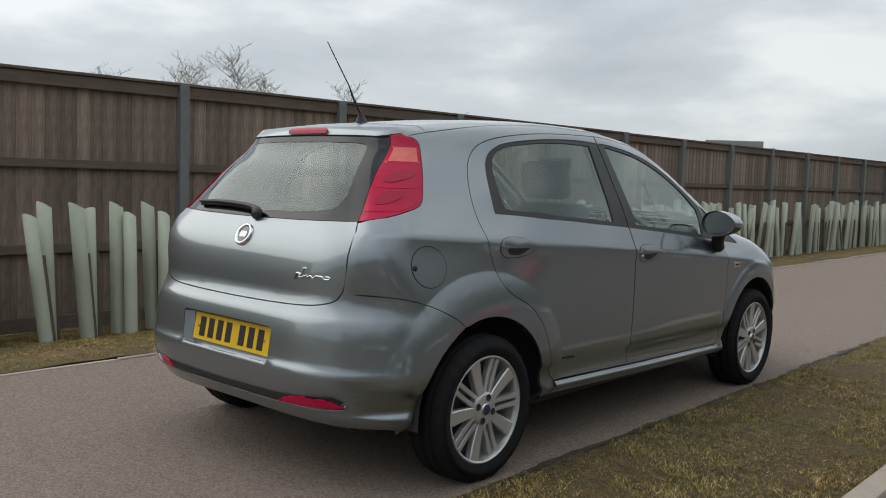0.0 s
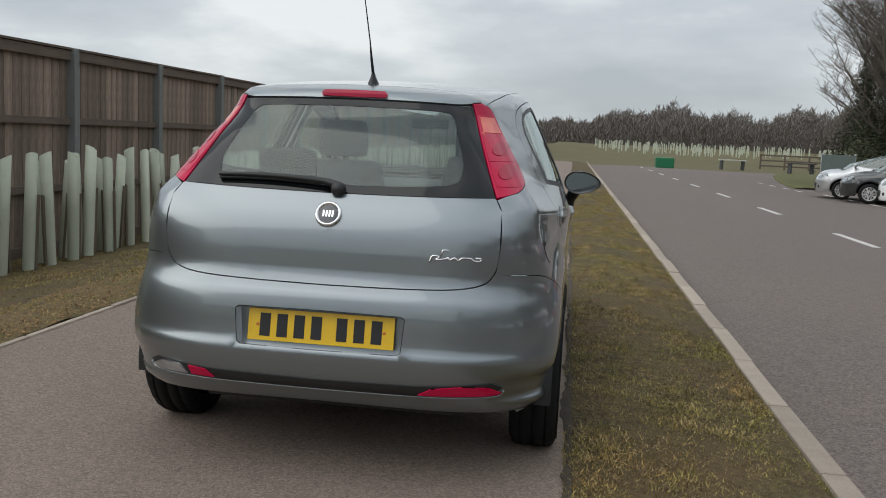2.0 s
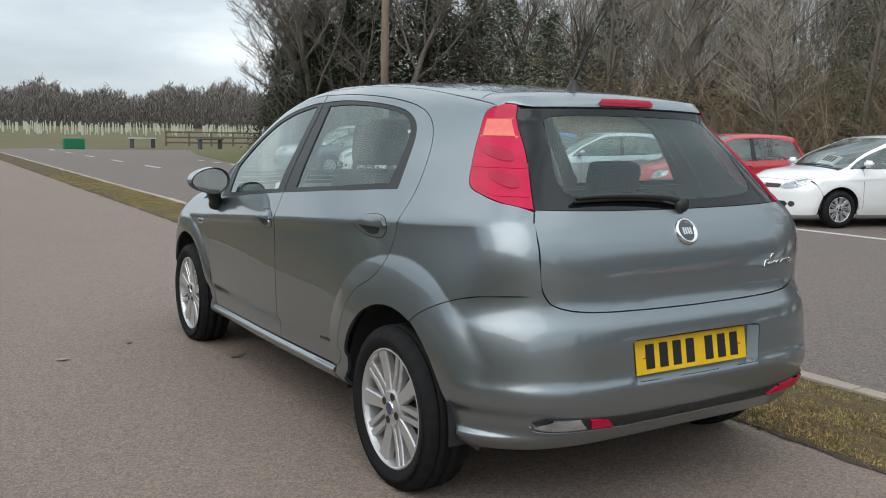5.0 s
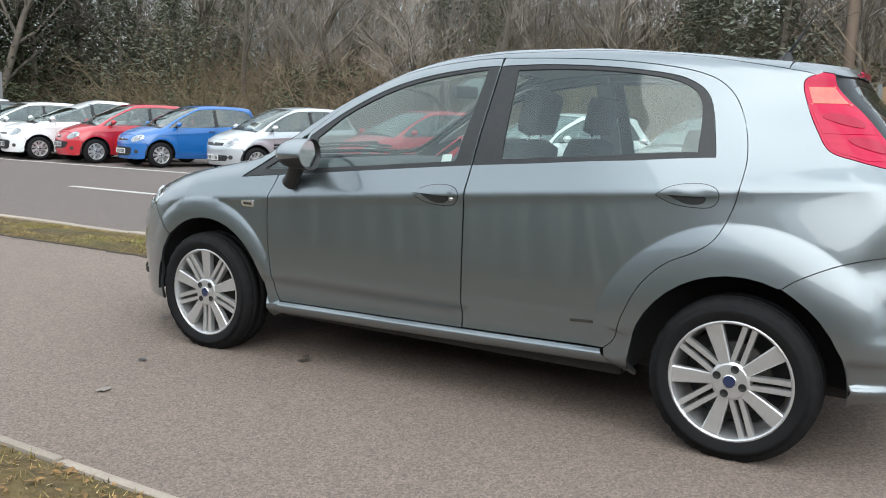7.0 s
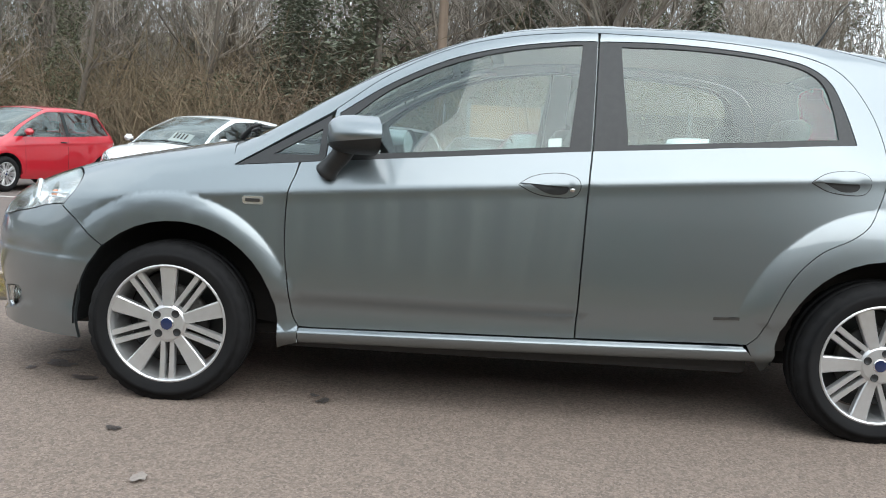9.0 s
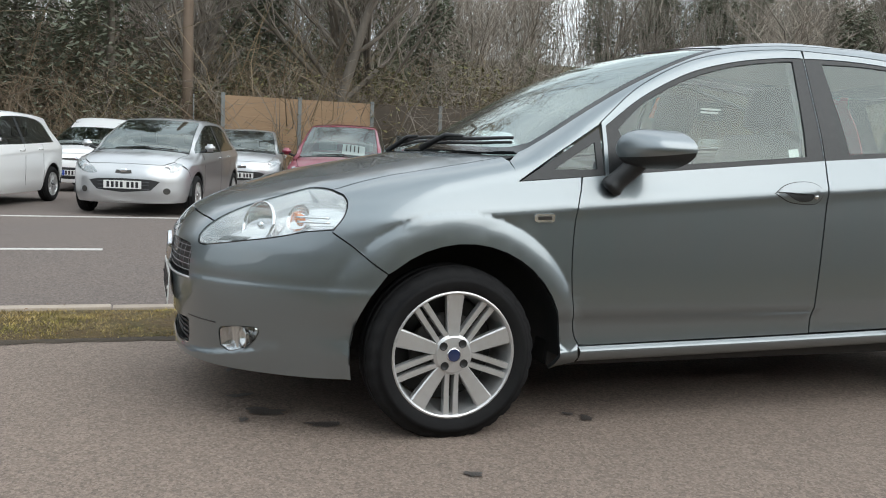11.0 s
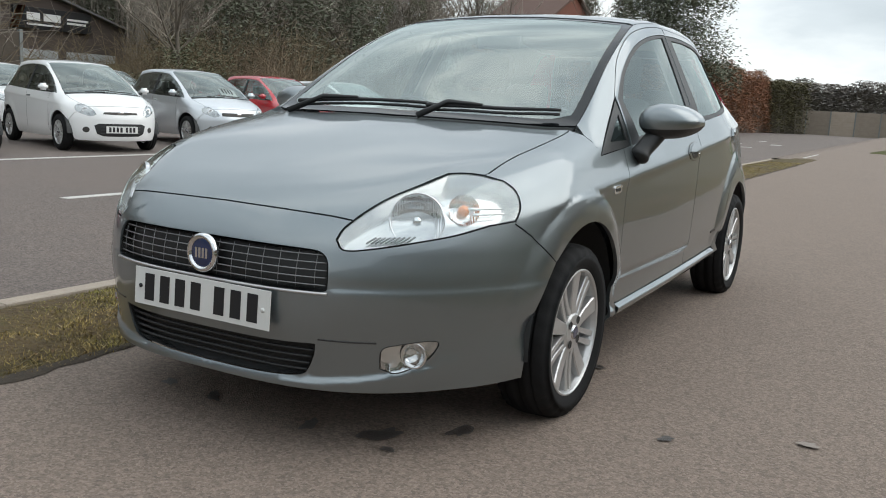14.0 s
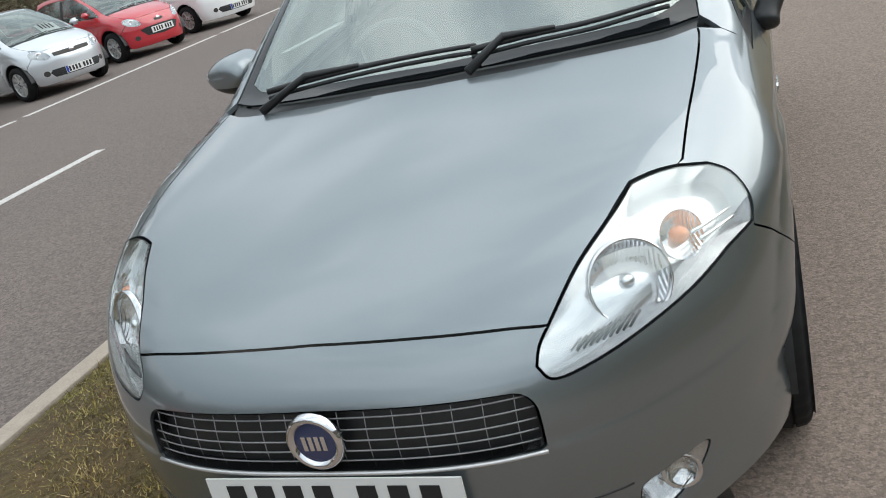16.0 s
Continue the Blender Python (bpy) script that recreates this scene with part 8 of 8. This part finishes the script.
# clump at the end of the bays, with thin outer twigs
for x, y, s in ((14.9, 37, 0.74), (16.3, 35.5, 0.82), (18.5, 39, 1.0), (17.0, 42, 0.9), (20.5, 36, 1.05), (15.4, 40, 0.8), (19.2, 33.5, 0.95), (17.6, 35.0, 0.9), (16.9, 37.4, 0.95)):
    repaint(plant_ever(x, y, s), (("crown", M_ever_dark),))
for x, y, s in ((14.6, 37.5, 0.85), (15.4, 41, 1.0), (15.8, 35.0, 0.95), (19, 34, 1.05), (14.0, 39.5, 0.8), (17.3, 33.6, 1.0), (20.8, 32, 1.1), (13.9, 37.4, 0.7), (14.6, 35.8, 0.75), (16.4, 38.4, 1.05), (15.2, 36.4, 1.0)):
    repaint(plant_bare(x, y, s), (("crown", M_dark_twig),))
for x, y, s in ((13.8, 38.2, 0.52), (14.3, 36.2, 0.56), (14.2, 40.5, 0.6), (15.4, 35.2, 0.62)):
    repaint(plant_ever(x, y, s), (("crown", M_ever_dark),))
for x, y, s in ((13.4, 36.4, 0.9), (15.4, 34.3, 0.9), (17.6, 32.9, 1.0), (19.8, 31, 0.9)):
    plant_low(x, y, s, bushes[0], "bush", "dark green ivy-covered bush")
for x, y in ((46, -24), (47, -28), (46, -32.5), (49, -37), (51, -26), (44, -37), (53, -31), (46, -41), (51, -42), (42, -32.5)):
    plant_ever(x, y, 0.92)
# trees behind the hedge and house
t = empty("evergreen_tree", pose(13.0, -47.5, -0.12))
for nm, me in (("trunk", ever_trunk_me), ("crown", cedar)):
    o = new(nm, me)
    o.parent = t
tagged(t, "broad dark cedar with layered boughs", "tree", "trees behind the hedge")
for x, y, s in ((17.5, -53, 1.0), (20, -62, 1.2), (28, -60, 1.2), (30, -48, 1.1), (33, -44, 1.1), (35, -40, 1.0), (25, -66, 1.25)):
    plant_ever(x, y, s * 0.78, "trees behind the hedge")
for x, y, s in ((21, -44, 0.8), (25, -42, 0.85), (29, -39, 1.0), (32, -36, 1.0), (36, -34, 1.1), (19, -40, 0.7), (23, -36, 0.8), (22.5, -49, 0.9), (24.8, -47, 0.95), (27, -48, 0.9), (20.5, -48, 0.75)):
    plant_bare(x, y, s * 0.8, group="trees behind the hedge")
# tall wood far behind the workshop and the house
far_r = random.Random(31)
for i in range(60):
    a_ = radians(122 + 35 * (i + far_r.random()) / 60)
    d_ = far_r.uniform(74, 98)
    x, y = -2.9 + d_ * math.sin(a_), 4.6 + d_ * math.cos(a_)
    if i % 5 < (3 if i < 43 else 2):
        plant_ever(x, y, far_r.uniform(1.0, 1.3), "trees behind the hedge")
    else:
        plant_bare(x, y, far_r.uniform(0.85, 1.1), group="trees behind the hedge")
# treetops beyond the tall fence
for x, y, s in ((-35, 11.6, 0.62), (-36, 13.6, 0.58), (-35, 17, 0.58), (-35, 19.2, 0.70), (-34, 21.5, 0.68), (-35, 24.2, 0.76), (-36, 22.8, 0.7), (-35, 26, 0.64), (-36, 18.3, 0.66), (-36, 30.8, 0.64), (-35, 39, 0.56)):
    plant_bare(x, y, s, 3, group="trees beyond the fence")
# far woods round the field: one dense band of crowns
n_f = 420000
fa = np.where(rw.random(n_f) < 0.58, rw.uniform(-0.45, 0.85, n_f), rw.uniform(2.6, 4.2, n_f))
fr = 172 + rw.uniform(0, 38, n_f)
fx, fy = fr * np.sin(fa) + 8, fr * np.cos(fa)
top_ = 6.8 + 0.9 * np.sin(fa * 31) + 0.8 * np.sin(fa * 97 + 1) + 0.7 * np.sin(fa * 173 + fr) + 0.5 * np.sin(fa * 389)
top_ = top_ * np.interp(fx, [-60, -10, 20, 60], [0.6, 0.62, 1.1, 1.25])
u_ = rw.random(n_f)
keep = ((fy > 140) | ((fy < -140) & (fx < 30)))
fx, fy, top_, u_ = fx[keep], fy[keep], top_[keep], u_[keep]
n_f = len(fx)
foot = np.stack([fx, fy, np.where(fy > 0, 1.2, -0.6) + (u_ ** 1.2) * top_ * 0.9], 1)
tp = foot + np.stack([rw.normal(0, 0.45, n_f), rw.normal(0, 0.45, n_f), rw.uniform(0.4, 1.0, n_f)], 1)
ww = np.stack([np.cos(fa[keep]), -np.sin(fa[keep]), fx * 0], 1) * rw.uniform(0.04, 0.10, n_f)[:, None]
vv = np.stack([foot - ww, foot + ww, tp], 1).reshape(-1, 3)
tagged(obj("far_woods", vv.tolist(), np.arange(3 * n_f).reshape(-1, 3).tolist(), M_far_wood), "distant belt of bare brown woodland", "woodland", kind="stuff")

# far plantation of tree guards: too many to count
far = Soup()
fr_ = random.Random(9)
for _ in range(420):
    x, y = fr_.uniform(4, 62), fr_.uniform(95, 135)
    if x < 6 and y < 95:
        continue
    a = fr_.uniform(-0.06, 0.06)
    b = 0.018 * (y - 62) - 0.3
    far.add([(x - 0.06, y, b), (x + 0.06, y, b), (x + 0.06 + a, y, b + 1.2), (x - 0.06 + a, y, b + 1.2), (x, y + 0.1, b), (x + a, y + 0.1, b + 1.2)], [(0, 1, 2, 3), (1, 4, 5, 2), (4, 0, 3, 5), (3, 2, 5)])
tagged(obj("far_tree_guards", far.v, far.f, M_guard), "field of pale tree guards in the distance", "tree guards", kind="stuff")

# timber fence behind the parked cars, low panels
M_panel = mat("lap_panel", (0.10, 0.08, 0.06), 0.9, vary=[((1, 1, 26), 0.6, (0.06, 0.05, 0.04)), (3, 0.5, (0.14, 0.115, 0.09))], per_object=0.25)
# lap panel colour lightened to offset shade on the north-facing far run
M_panel_lifted = mat("lightened_lap_panel", (0.30, 0.25, 0.20), 0.9, vary=[((1, 1, 26), 0.5, (0.20, 0.165, 0.13)), (3, 0.5, (0.34, 0.29, 0.24))], per_object=0.25)
M_panel_new = mat("new_lap_panel", (0.34, 0.23, 0.14), 0.85, vary=[((1, 1, 26), 0.5, (0.26, 0.17, 0.10))])


def lap_fence(a, b, h, name, label, new_every=0, board=None):
    a, b = Vector(a), Vector(b)
    d = b - a
    n = max(1, round(d.length / 1.85))
    fe = empty(name, pose(a.x, a.y, a.z, 0, 0, math.degrees(math.atan2(d.y, d.x))))
    tagged(fe, label, "fence", kind="structure")
    w = d.length / n
    pm = None
    for i in range(n + 1):
        p = part("post", box_bm(-0.05, 0.05, -0.05, 0.05, 0, h + 0.08, 0.01), M_post, fe) if pm is None else new("post", pm)
        pm = p.data
        p.parent = fe
        p.location = (i * w, 0, 0)
    for i in range(n):
        s = Soup()
        k = 9
        for j in range(k):
            z0 = 0.03 + (h - 0.03) * j / k
            m = Matrix.Translation((i * w + 0.05, 0, z0)) @ Matrix.Rotation(radians(5), 4, "X")
            s.box(0, w - 0.10, -0.008, 0.008, 0, (h - 0.03) / k + 0.02, m)
        obj("fence_panel", s.v, s.f, M_panel_new if new_every and i < new_every else board or M_panel, fe)
    return fe


lap_fence((20.2, 1.5, -0.12), (20.4, -10.5, -0.12), 2.36, "panel_fence", "weathered lap-panel fence with two new panels behind the parked cars", 2)
lap_fence((36.4, -29, 0.5), (31, -37, 0.2), 2.2, "panel_fence", "brown lap-panel fence beside the workshop")
lap_fence((-14, -71, -0.12), (13, -71, -0.12), 1.9, "panel_fence", "long timber fence in the distance, its colour lifted out of shade", board=M_panel_lifted)

# workshop with a sign board
M_clad = mat("brown_cladding", (0.09, 0.07, 0.06), 0.85, vary=[((0.5, 0.5, 12), 0.5, (0.04, 0.03, 0.027))])
M_shutter = mat("grey_shutter", (0.42, 0.44, 0.45), 0.6, vary=[((0.3, 0.3, 18), 0.5, (0.33, 0.35, 0.36))])
M_roofing = mat("dark_roofing", (0.15, 0.148, 0.148), 0.85, vary=[(1.2, 0.5, (0.10, 0.095, 0.09))])
M_sign_black = mat("sign_black", (0.012, 0.012, 0.014), 0.4)
M_sign_white = mat("sign_white", (0.75, 0.75, 0.74), 0.5)
M_sign_orange = mat("sign_orange", (0.65, 0.13, 0.03), 0.5)
M_sign_green = mat("sign_green", (0.01, 0.15, 0.06), 0.5)
M_brick = mat("red_brick", (0.20, 0.075, 0.05), 0.9, vary=[(6, 0.5, (0.13, 0.05, 0.035)), (1.2, 0.4, (0.24, 0.10, 0.07))])
M_tile = mat("clay_roof_tile", (0.12, 0.072, 0.057), 0.85, vary=[((2, 2, 20), 0.5, (0.09, 0.045, 0.035))])

shop = empty("workshop", pose(36.5, -23.2, -0.1, 0, 0, -90))
tagged(shop, "low brown workshop with grey shutters and a sign", "building")
W2, D2, E2, A2 = 5.7, 12.0, 3.6, 5.15


def gable_bm(w, d, e, a):
    bm = bmesh.new()
    pr = [(-w, 0), (w, 0), (w, e), (0, a), (-w, e)]
    f0 = bm.faces.new([bm.verts.new((x, 0, z)) for x, z in pr])
    ret = bmesh.ops.extrude_face_region(bm, geom=[f0])
    for vtx in [g for g in ret["geom"] if isinstance(g, bmesh.types.BMVert)]:
        vtx.co.y += d
    return bm


part("wall", gable_bm(W2, D2, E2, A2), M_clad, shop)
for sx in (-1, 1):
    s = Soup()
    n_ = Vector((sx * (A2 - E2), 0, W2)).normalized()
    a0, a1 = Vector((0, -0.3, A2)) + n_ * 0.02, Vector((sx * (W2 + 0.3), -0.3, E2 - 0.3 * (A2 - E2) / W2)) + n_ * 0.02
    v = [a0, a1, a1 + Vector((0, D2 + 0.6, 0)), a0 + Vector((0, D2 + 0.6, 0))]
    v += [p + n_ * 0.10 for p in v]
    s.add(v, [(0, 1, 2, 3), (7, 6, 5, 4), (0, 4, 5, 1), (1, 5, 6, 2), (2, 6, 7, 3), (3, 7, 4, 0)])
    obj("roof", s.v, s.f, M_roofing, shop)
for x0, x1 in ((-1.3, 0.7), (1.2, 4.2)):
    p = part("shutter_door", box_bm(x0, x1, -0.06, 0.02, 0.0, 2.5, 0.01), M_shutter, shop, "pale grey roller shutter door")
    for j in range(10):
        part("slat", box_bm(x0 + 0.05, x1 - 0.05, -0.085, -0.062, 0.1 + j * 0.24, 0.28 + j * 0.24), M_shutter, p)
sg = part("sign_board", box_bm(-1.75, 2.6, -0.16, -0.03, 3.45, 4.45, 0.02), M_sign_black, shop, "black sign board with an orange corner")
s = Soup()
s.add([(-1.95, -0.17, 3.42), (-1.5, -0.17, 3.45), (-1.1, -0.17, 4.5), (-1.55, -0.17, 4.45)], [(0, 1, 2, 3), (3, 2, 1, 0)])
obj("orange_flash", s.v, s.f, M_sign_orange, sg)
for x0, x1, z0, z1 in ((-1.05, -0.35, 3.85, 4.2), (-0.15, 0.8, 3.85, 4.2), (1.15, 2.4, 4.0, 4.1), (1.15, 2.25, 3.82, 3.92), (-1.05, 0.8, 3.62, 3.7)):
    part("sign_bar", box_bm(x0, x1, -0.18, -0.155, z0, z1), M_sign_white, sg)
low_sign = part("small_sign", box_bm(-3.6, -2.3, -0.12, -0.02, 2.1, 3.0, 0.02), M_sign_white, shop, "small white notice board")
part("sign_bar", box_bm(-3.4, -2.5, -0.14, -0.115, 2.65, 2.9), M_sign_orange, low_sign)
part("sign_bar", box_bm(-3.3, -2.6, -0.14, -0.115, 2.3, 2.45), M_sign_black, low_sign)

# brick house behind the hedge
house = empty("house", pose(22.6, -57, 0, 0, 0, -90))
tagged(house, "red brick house with a clay tiled roof", "house")
part("wall", gable_bm(4.0, 4.4, 7.3, 9.1), M_brick, house)
for sx in (-1, 1):
    s = Soup()
    v = [Vector((0, -0.3, 9.15)), Vector((sx * 4.4, -0.3, 7.17)), Vector((sx * 4.4, 4.7, 7.17)), Vector((0, 4.7, 9.15))]
    v += [p + Vector((sx * 0.05, 0, 0.12)) for p in v]
    s.add(v, [(0, 1, 2, 3), (7, 6, 5, 4), (0, 4, 5, 1), (1, 5, 6, 2), (2, 6, 7, 3), (3, 7, 4, 0)])
    obj("roof", s.v, s.f, M_tile, house)
for y in (1.1, 3.3):
    for z in (3.2, 5.8):
        wdw = part("window", box_bm(-4.06, -3.96, y - 0.6, y + 0.6, z, z + 1.3, 0.01), M_sign_white, house, "white framed window")
        for py in (-0.29, 0.29):
            part("pane", box_bm(-4.08, -4.055, y + py - 0.25, y + py + 0.25, z + 0.08, z + 1.22), M_gloss_black, wdw)


M_south_wood = mat("distant_bare_wood", (0.24, 0.215, 0.20), 0.95, vary=[(0.05, 0.6, (0.17, 0.155, 0.14)), (0.6, 0.5, (0.20, 0.185, 0.15))], islands=True)


def hedge_run(name, label, material, a, b, h, w, count, seed, size=0.2):
    a, b = Vector(a), Vector(b)
    d = b - a
    side = Vector((-d.y, d.x, 0)).normalized()

    def fn(r):
        t = r.random()
        z = h * (r.random() ** 0.7) * (0.93 + 0.05 * math.sin(t * d.length * 0.7) + 0.03 * math.sin(t * d.length * 1.9))
        k = r.uniform(-1, 1)
        k = math.copysign(abs(k) ** 0.4, k) * w * (1 - 0.25 * z / h) * (0.94 + 0.07 * math.sin(t * d.length * 0.9 + z) + 0.05 * math.sin(t * d.length * 2.3 + 2 * z))
        return a + d * t + side * k + Vector((0, 0, z)), -0.2
    leaves = leaf_cloud(seed, count, fn, size)
    n = max(2, int(d.length / 0.5))
    ring = []
    for i in range(n + 1):
        c = a + d * (i / n)
        k = w * (0.50 + 0.08 * math.sin(i * 1.7 + seed) + 0.06 * math.sin(i * 4.1))
        t = h * (0.76 + 0.05 * math.sin(i * 0.9 + seed) + 0.03 * math.sin(i * 3.3))
        ring.append([c - side * k, c - side * k * 0.82 + Vector((0, 0, t)), c + side * k * 0.82 + Vector((0, 0, t)), c + side * k])
    core = Soup()
    core.add([q for r_ in ring for q in r_], [(i * 4 + j, i * 4 + j + 1, i * 4 + j + 5, i * 4 + j + 4) for i in range(n) for j in range(3)] + [(0, 1, 2, 3), (n * 4 + 3, n * 4 + 2, n * 4 + 1, n * 4)])
    hedge = obj(name, leaves.v, leaves.f, material)
    obj("stems", core.v, core.f, M_south_wood if material is M_south_wood else M_dark_twig, hedge)
    return tagged(hedge, label, "hedge" if name == "hedge" else "woods", kind="stuff")


BEECH = "tall clipped beech hedge with russet winter leaves"
hedge_run("hedge", BEECH, M_beech, (21, -38.5, -0.1), (11.6, -42.5, -0.1), 4.7, 1.3, 48000, 3)
hedge_run("hedge", BEECH, M_beech, (11.6, -42.5, -0.1), (10.6, -66, -0.1), 4.6, 1.3, 60000, 4)
M_olive = mat("olive_shrub_leaves", (0.13, 0.115, 0.055), 0.85, vary=[(0.8, 0.6, (0.09, 0.085, 0.04)), (3, 0.5, (0.16, 0.14, 0.07))], islands=True)
hedge_run("hedge", "loose olive shrubs at the end of the beech hedge", M_olive, (10.4, -66, -0.1), (8.0, -69.2, -0.1), 4.1, 1.5, 16000, 5)
hedge_run("far_woods", "dark bare woods beyond the far fence", M_south_wood, (70, -116, -0.1), (-45, -108, -0.1), 6.2, 3.0, 90000, 6, 0.55)

# telegraph poles and street furniture
M_pole = mat("pole_wood", (0.17, 0.125, 0.09), 0.9, vary=[((9, 9, 0.6), 0.6, (0.11, 0.08, 0.06)), (2, 0.4, (0.22, 0.17, 0.13))])
M_steel = mat("galvanised_steel", (0.35, 0.36, 0.36), 0.5, 0.6, vary=[(8, 0.4, (0.27, 0.28, 0.28))])
M_bench = mat("painted_bench", (0.5, 0.5, 0.47), 0.7, vary=[(6, 0.4, (0.38, 0.38, 0.35))])
for x, y in ((12.6, 25.6), (21.0, 2.35)):
    p = empty("telegraph_pole", pose(x, y, -0.12))
    tube("shaft", [(0, 0, -0.2), (0, 0, 4), (0, 0, 9.5)], [0.15, 0.135, 0.11], M_pole, p, 12)
    bm = box_bm(-0.10, 0.10, -0.17, -0.14, 1.4, 2.4, 0.01)
    part("pole_plate", bm, M_steel, p)
    tagged(p, "tall brown timber telegraph pole", "pole")
tube_sign = empty("road_sign", pose(-2.25, 37.6, 0))
tube("post", [(0, 0, -0.1), (0, 0, 2.75)], 0.06, M_post, tube_sign, 10)
part("plate", box_bm(0.03, 0.20, -0.35, 0.35, 2.0, 2.72, 0.01), M_steel, tube_sign)
tagged(tube_sign, "grey steel sign post seen edge-on", "sign")
M_board_face = mat("board_grey_green", (0.11, 0.14, 0.13), 0.6, vary=[(6, 0.4, (0.08, 0.10, 0.095))])
board = empty("notice_board", pose(10.75, 31.4, -0.1, 0, 0, -15))
part("panel", box_bm(-0.58, 0.58, -0.04, 0.04, 0.62, 1.36, 0.01), M_board_face, board, "grey-green board face")
for sx in (-1, 1):
    tube("post", [(sx * 0.56, 0, 0), (sx * 0.56, 0, 1.42)], 0.04, M_steel, board, 8)
tagged(board, "grey-green notice board on two posts", "notice board")
for x, y, mtl, lb in ((11.9, 60, M_bench, "white picnic bench on the grass"), (16.0, 58, M_trim_in, "dark picnic bench on the grass")):
    b = empty("bench", pose(x, y, -0.12, 0, 0, 10))
    part("top", box_bm(-0.9, 0.9, -0.3, 0.3, 0.68, 0.76, 0.01), mtl, b)
    for sx in (-0.75, 0.75):
        part("leg", box_bm(sx - 0.05, sx + 0.05, -0.25, 0.25, 0, 0.68, 0.01), M_trim_in, b)
    tagged(b, lb, "bench")
rail_f = empty("rail_fence", pose(15, 66, -0.12, 0, 0, 4))
for i in range(12):
    part("post", box_bm(i * 1.8 - 0.06, i * 1.8 + 0.06, -0.06, 0.06, 0, 1.25, 0.01), M_rail, rail_f)
for z in (0.3, 0.7, 1.1):
    part("rail", box_bm(0, 19.8, -0.03, 0.03, z, z + 0.12, 0.01), M_rail, rail_f)
tagged(rail_f, "timber post and rail fence in the field", "fence")
bin_ = part("grit_bin", box_bm(-0.6, 0.6, -0.45, 0.45, 0, 0.72, 0.08), M_sign_green, None)
bin_.matrix_world = pose(7.0, 57, -0.12)
tagged(bin_, "green plastic grit bin on the far verge", "grit bin")
gs = empty("direction_sign", pose(-3.0, -69, -0.12))
part("panel", box_bm(-2.2, 2.2, -0.04, 0.04, 1.9, 3.4, 0.02), M_sign_green, gs)
for x in (-1.5, 1.5):
    tube("post", [(x, 0, 0), (x, 0, 3.3)], 0.06, M_steel, gs, 8)
part("sign_bar", box_bm(-1.6, 1.4, 0.042, 0.06, 2.6, 2.9), M_sign_white, gs)
tagged(gs, "green direction sign on two posts", "sign")
ds = empty("direction_sign", pose(-2.9, 52, -0.1))
part("panel", box_bm(-0.5, 0.45, -0.03, 0.03, 1.65, 2.0, 0.01), M_sign_white, ds)
part("sign_bar", box_bm(-0.42, 0.25, -0.05, -0.028, 1.77, 1.88), M_sign_black, ds)
tube("post", [(0, 0.06, 0), (0, 0.06, 1.95)], 0.05, M_steel, ds, 8)
tagged(ds, "small white direction sign on a steel post", "sign")
rs = empty("road_sign", pose(-9.0, 24.0, -0.45, 0, 0, 40))
part("panel", box_bm(-0.9, 0.9, -0.03, 0.03, 2.35, 3.1, 0.02), M_steel, rs)
for x in (-0.5, 0.5):
    tube("post", [(x, 0.06, 0), (x, 0.06, 3.0)], 0.05, M_steel, rs, 8)
tagged(rs, "grey back of a road sign beyond the fence", "sign")
net = Soup()
for sx, sy, ang in ((-4.95, 0.02, 5), (-5.02, 12.6, 0)):
    m = pose(sx, sy, -0.40, 0, 0, ang)
    v, f = lathe([(0.30, 0), (0.33, 0.4), (0.29, 0.85)], 14)
    nb = obj("shrub_guard", [m @ Vector((p[1], p[2], p[0])) for p in v], f, M_net, None, True)
    tagged(nb, "dark green mesh shrub guard", "plant guard")
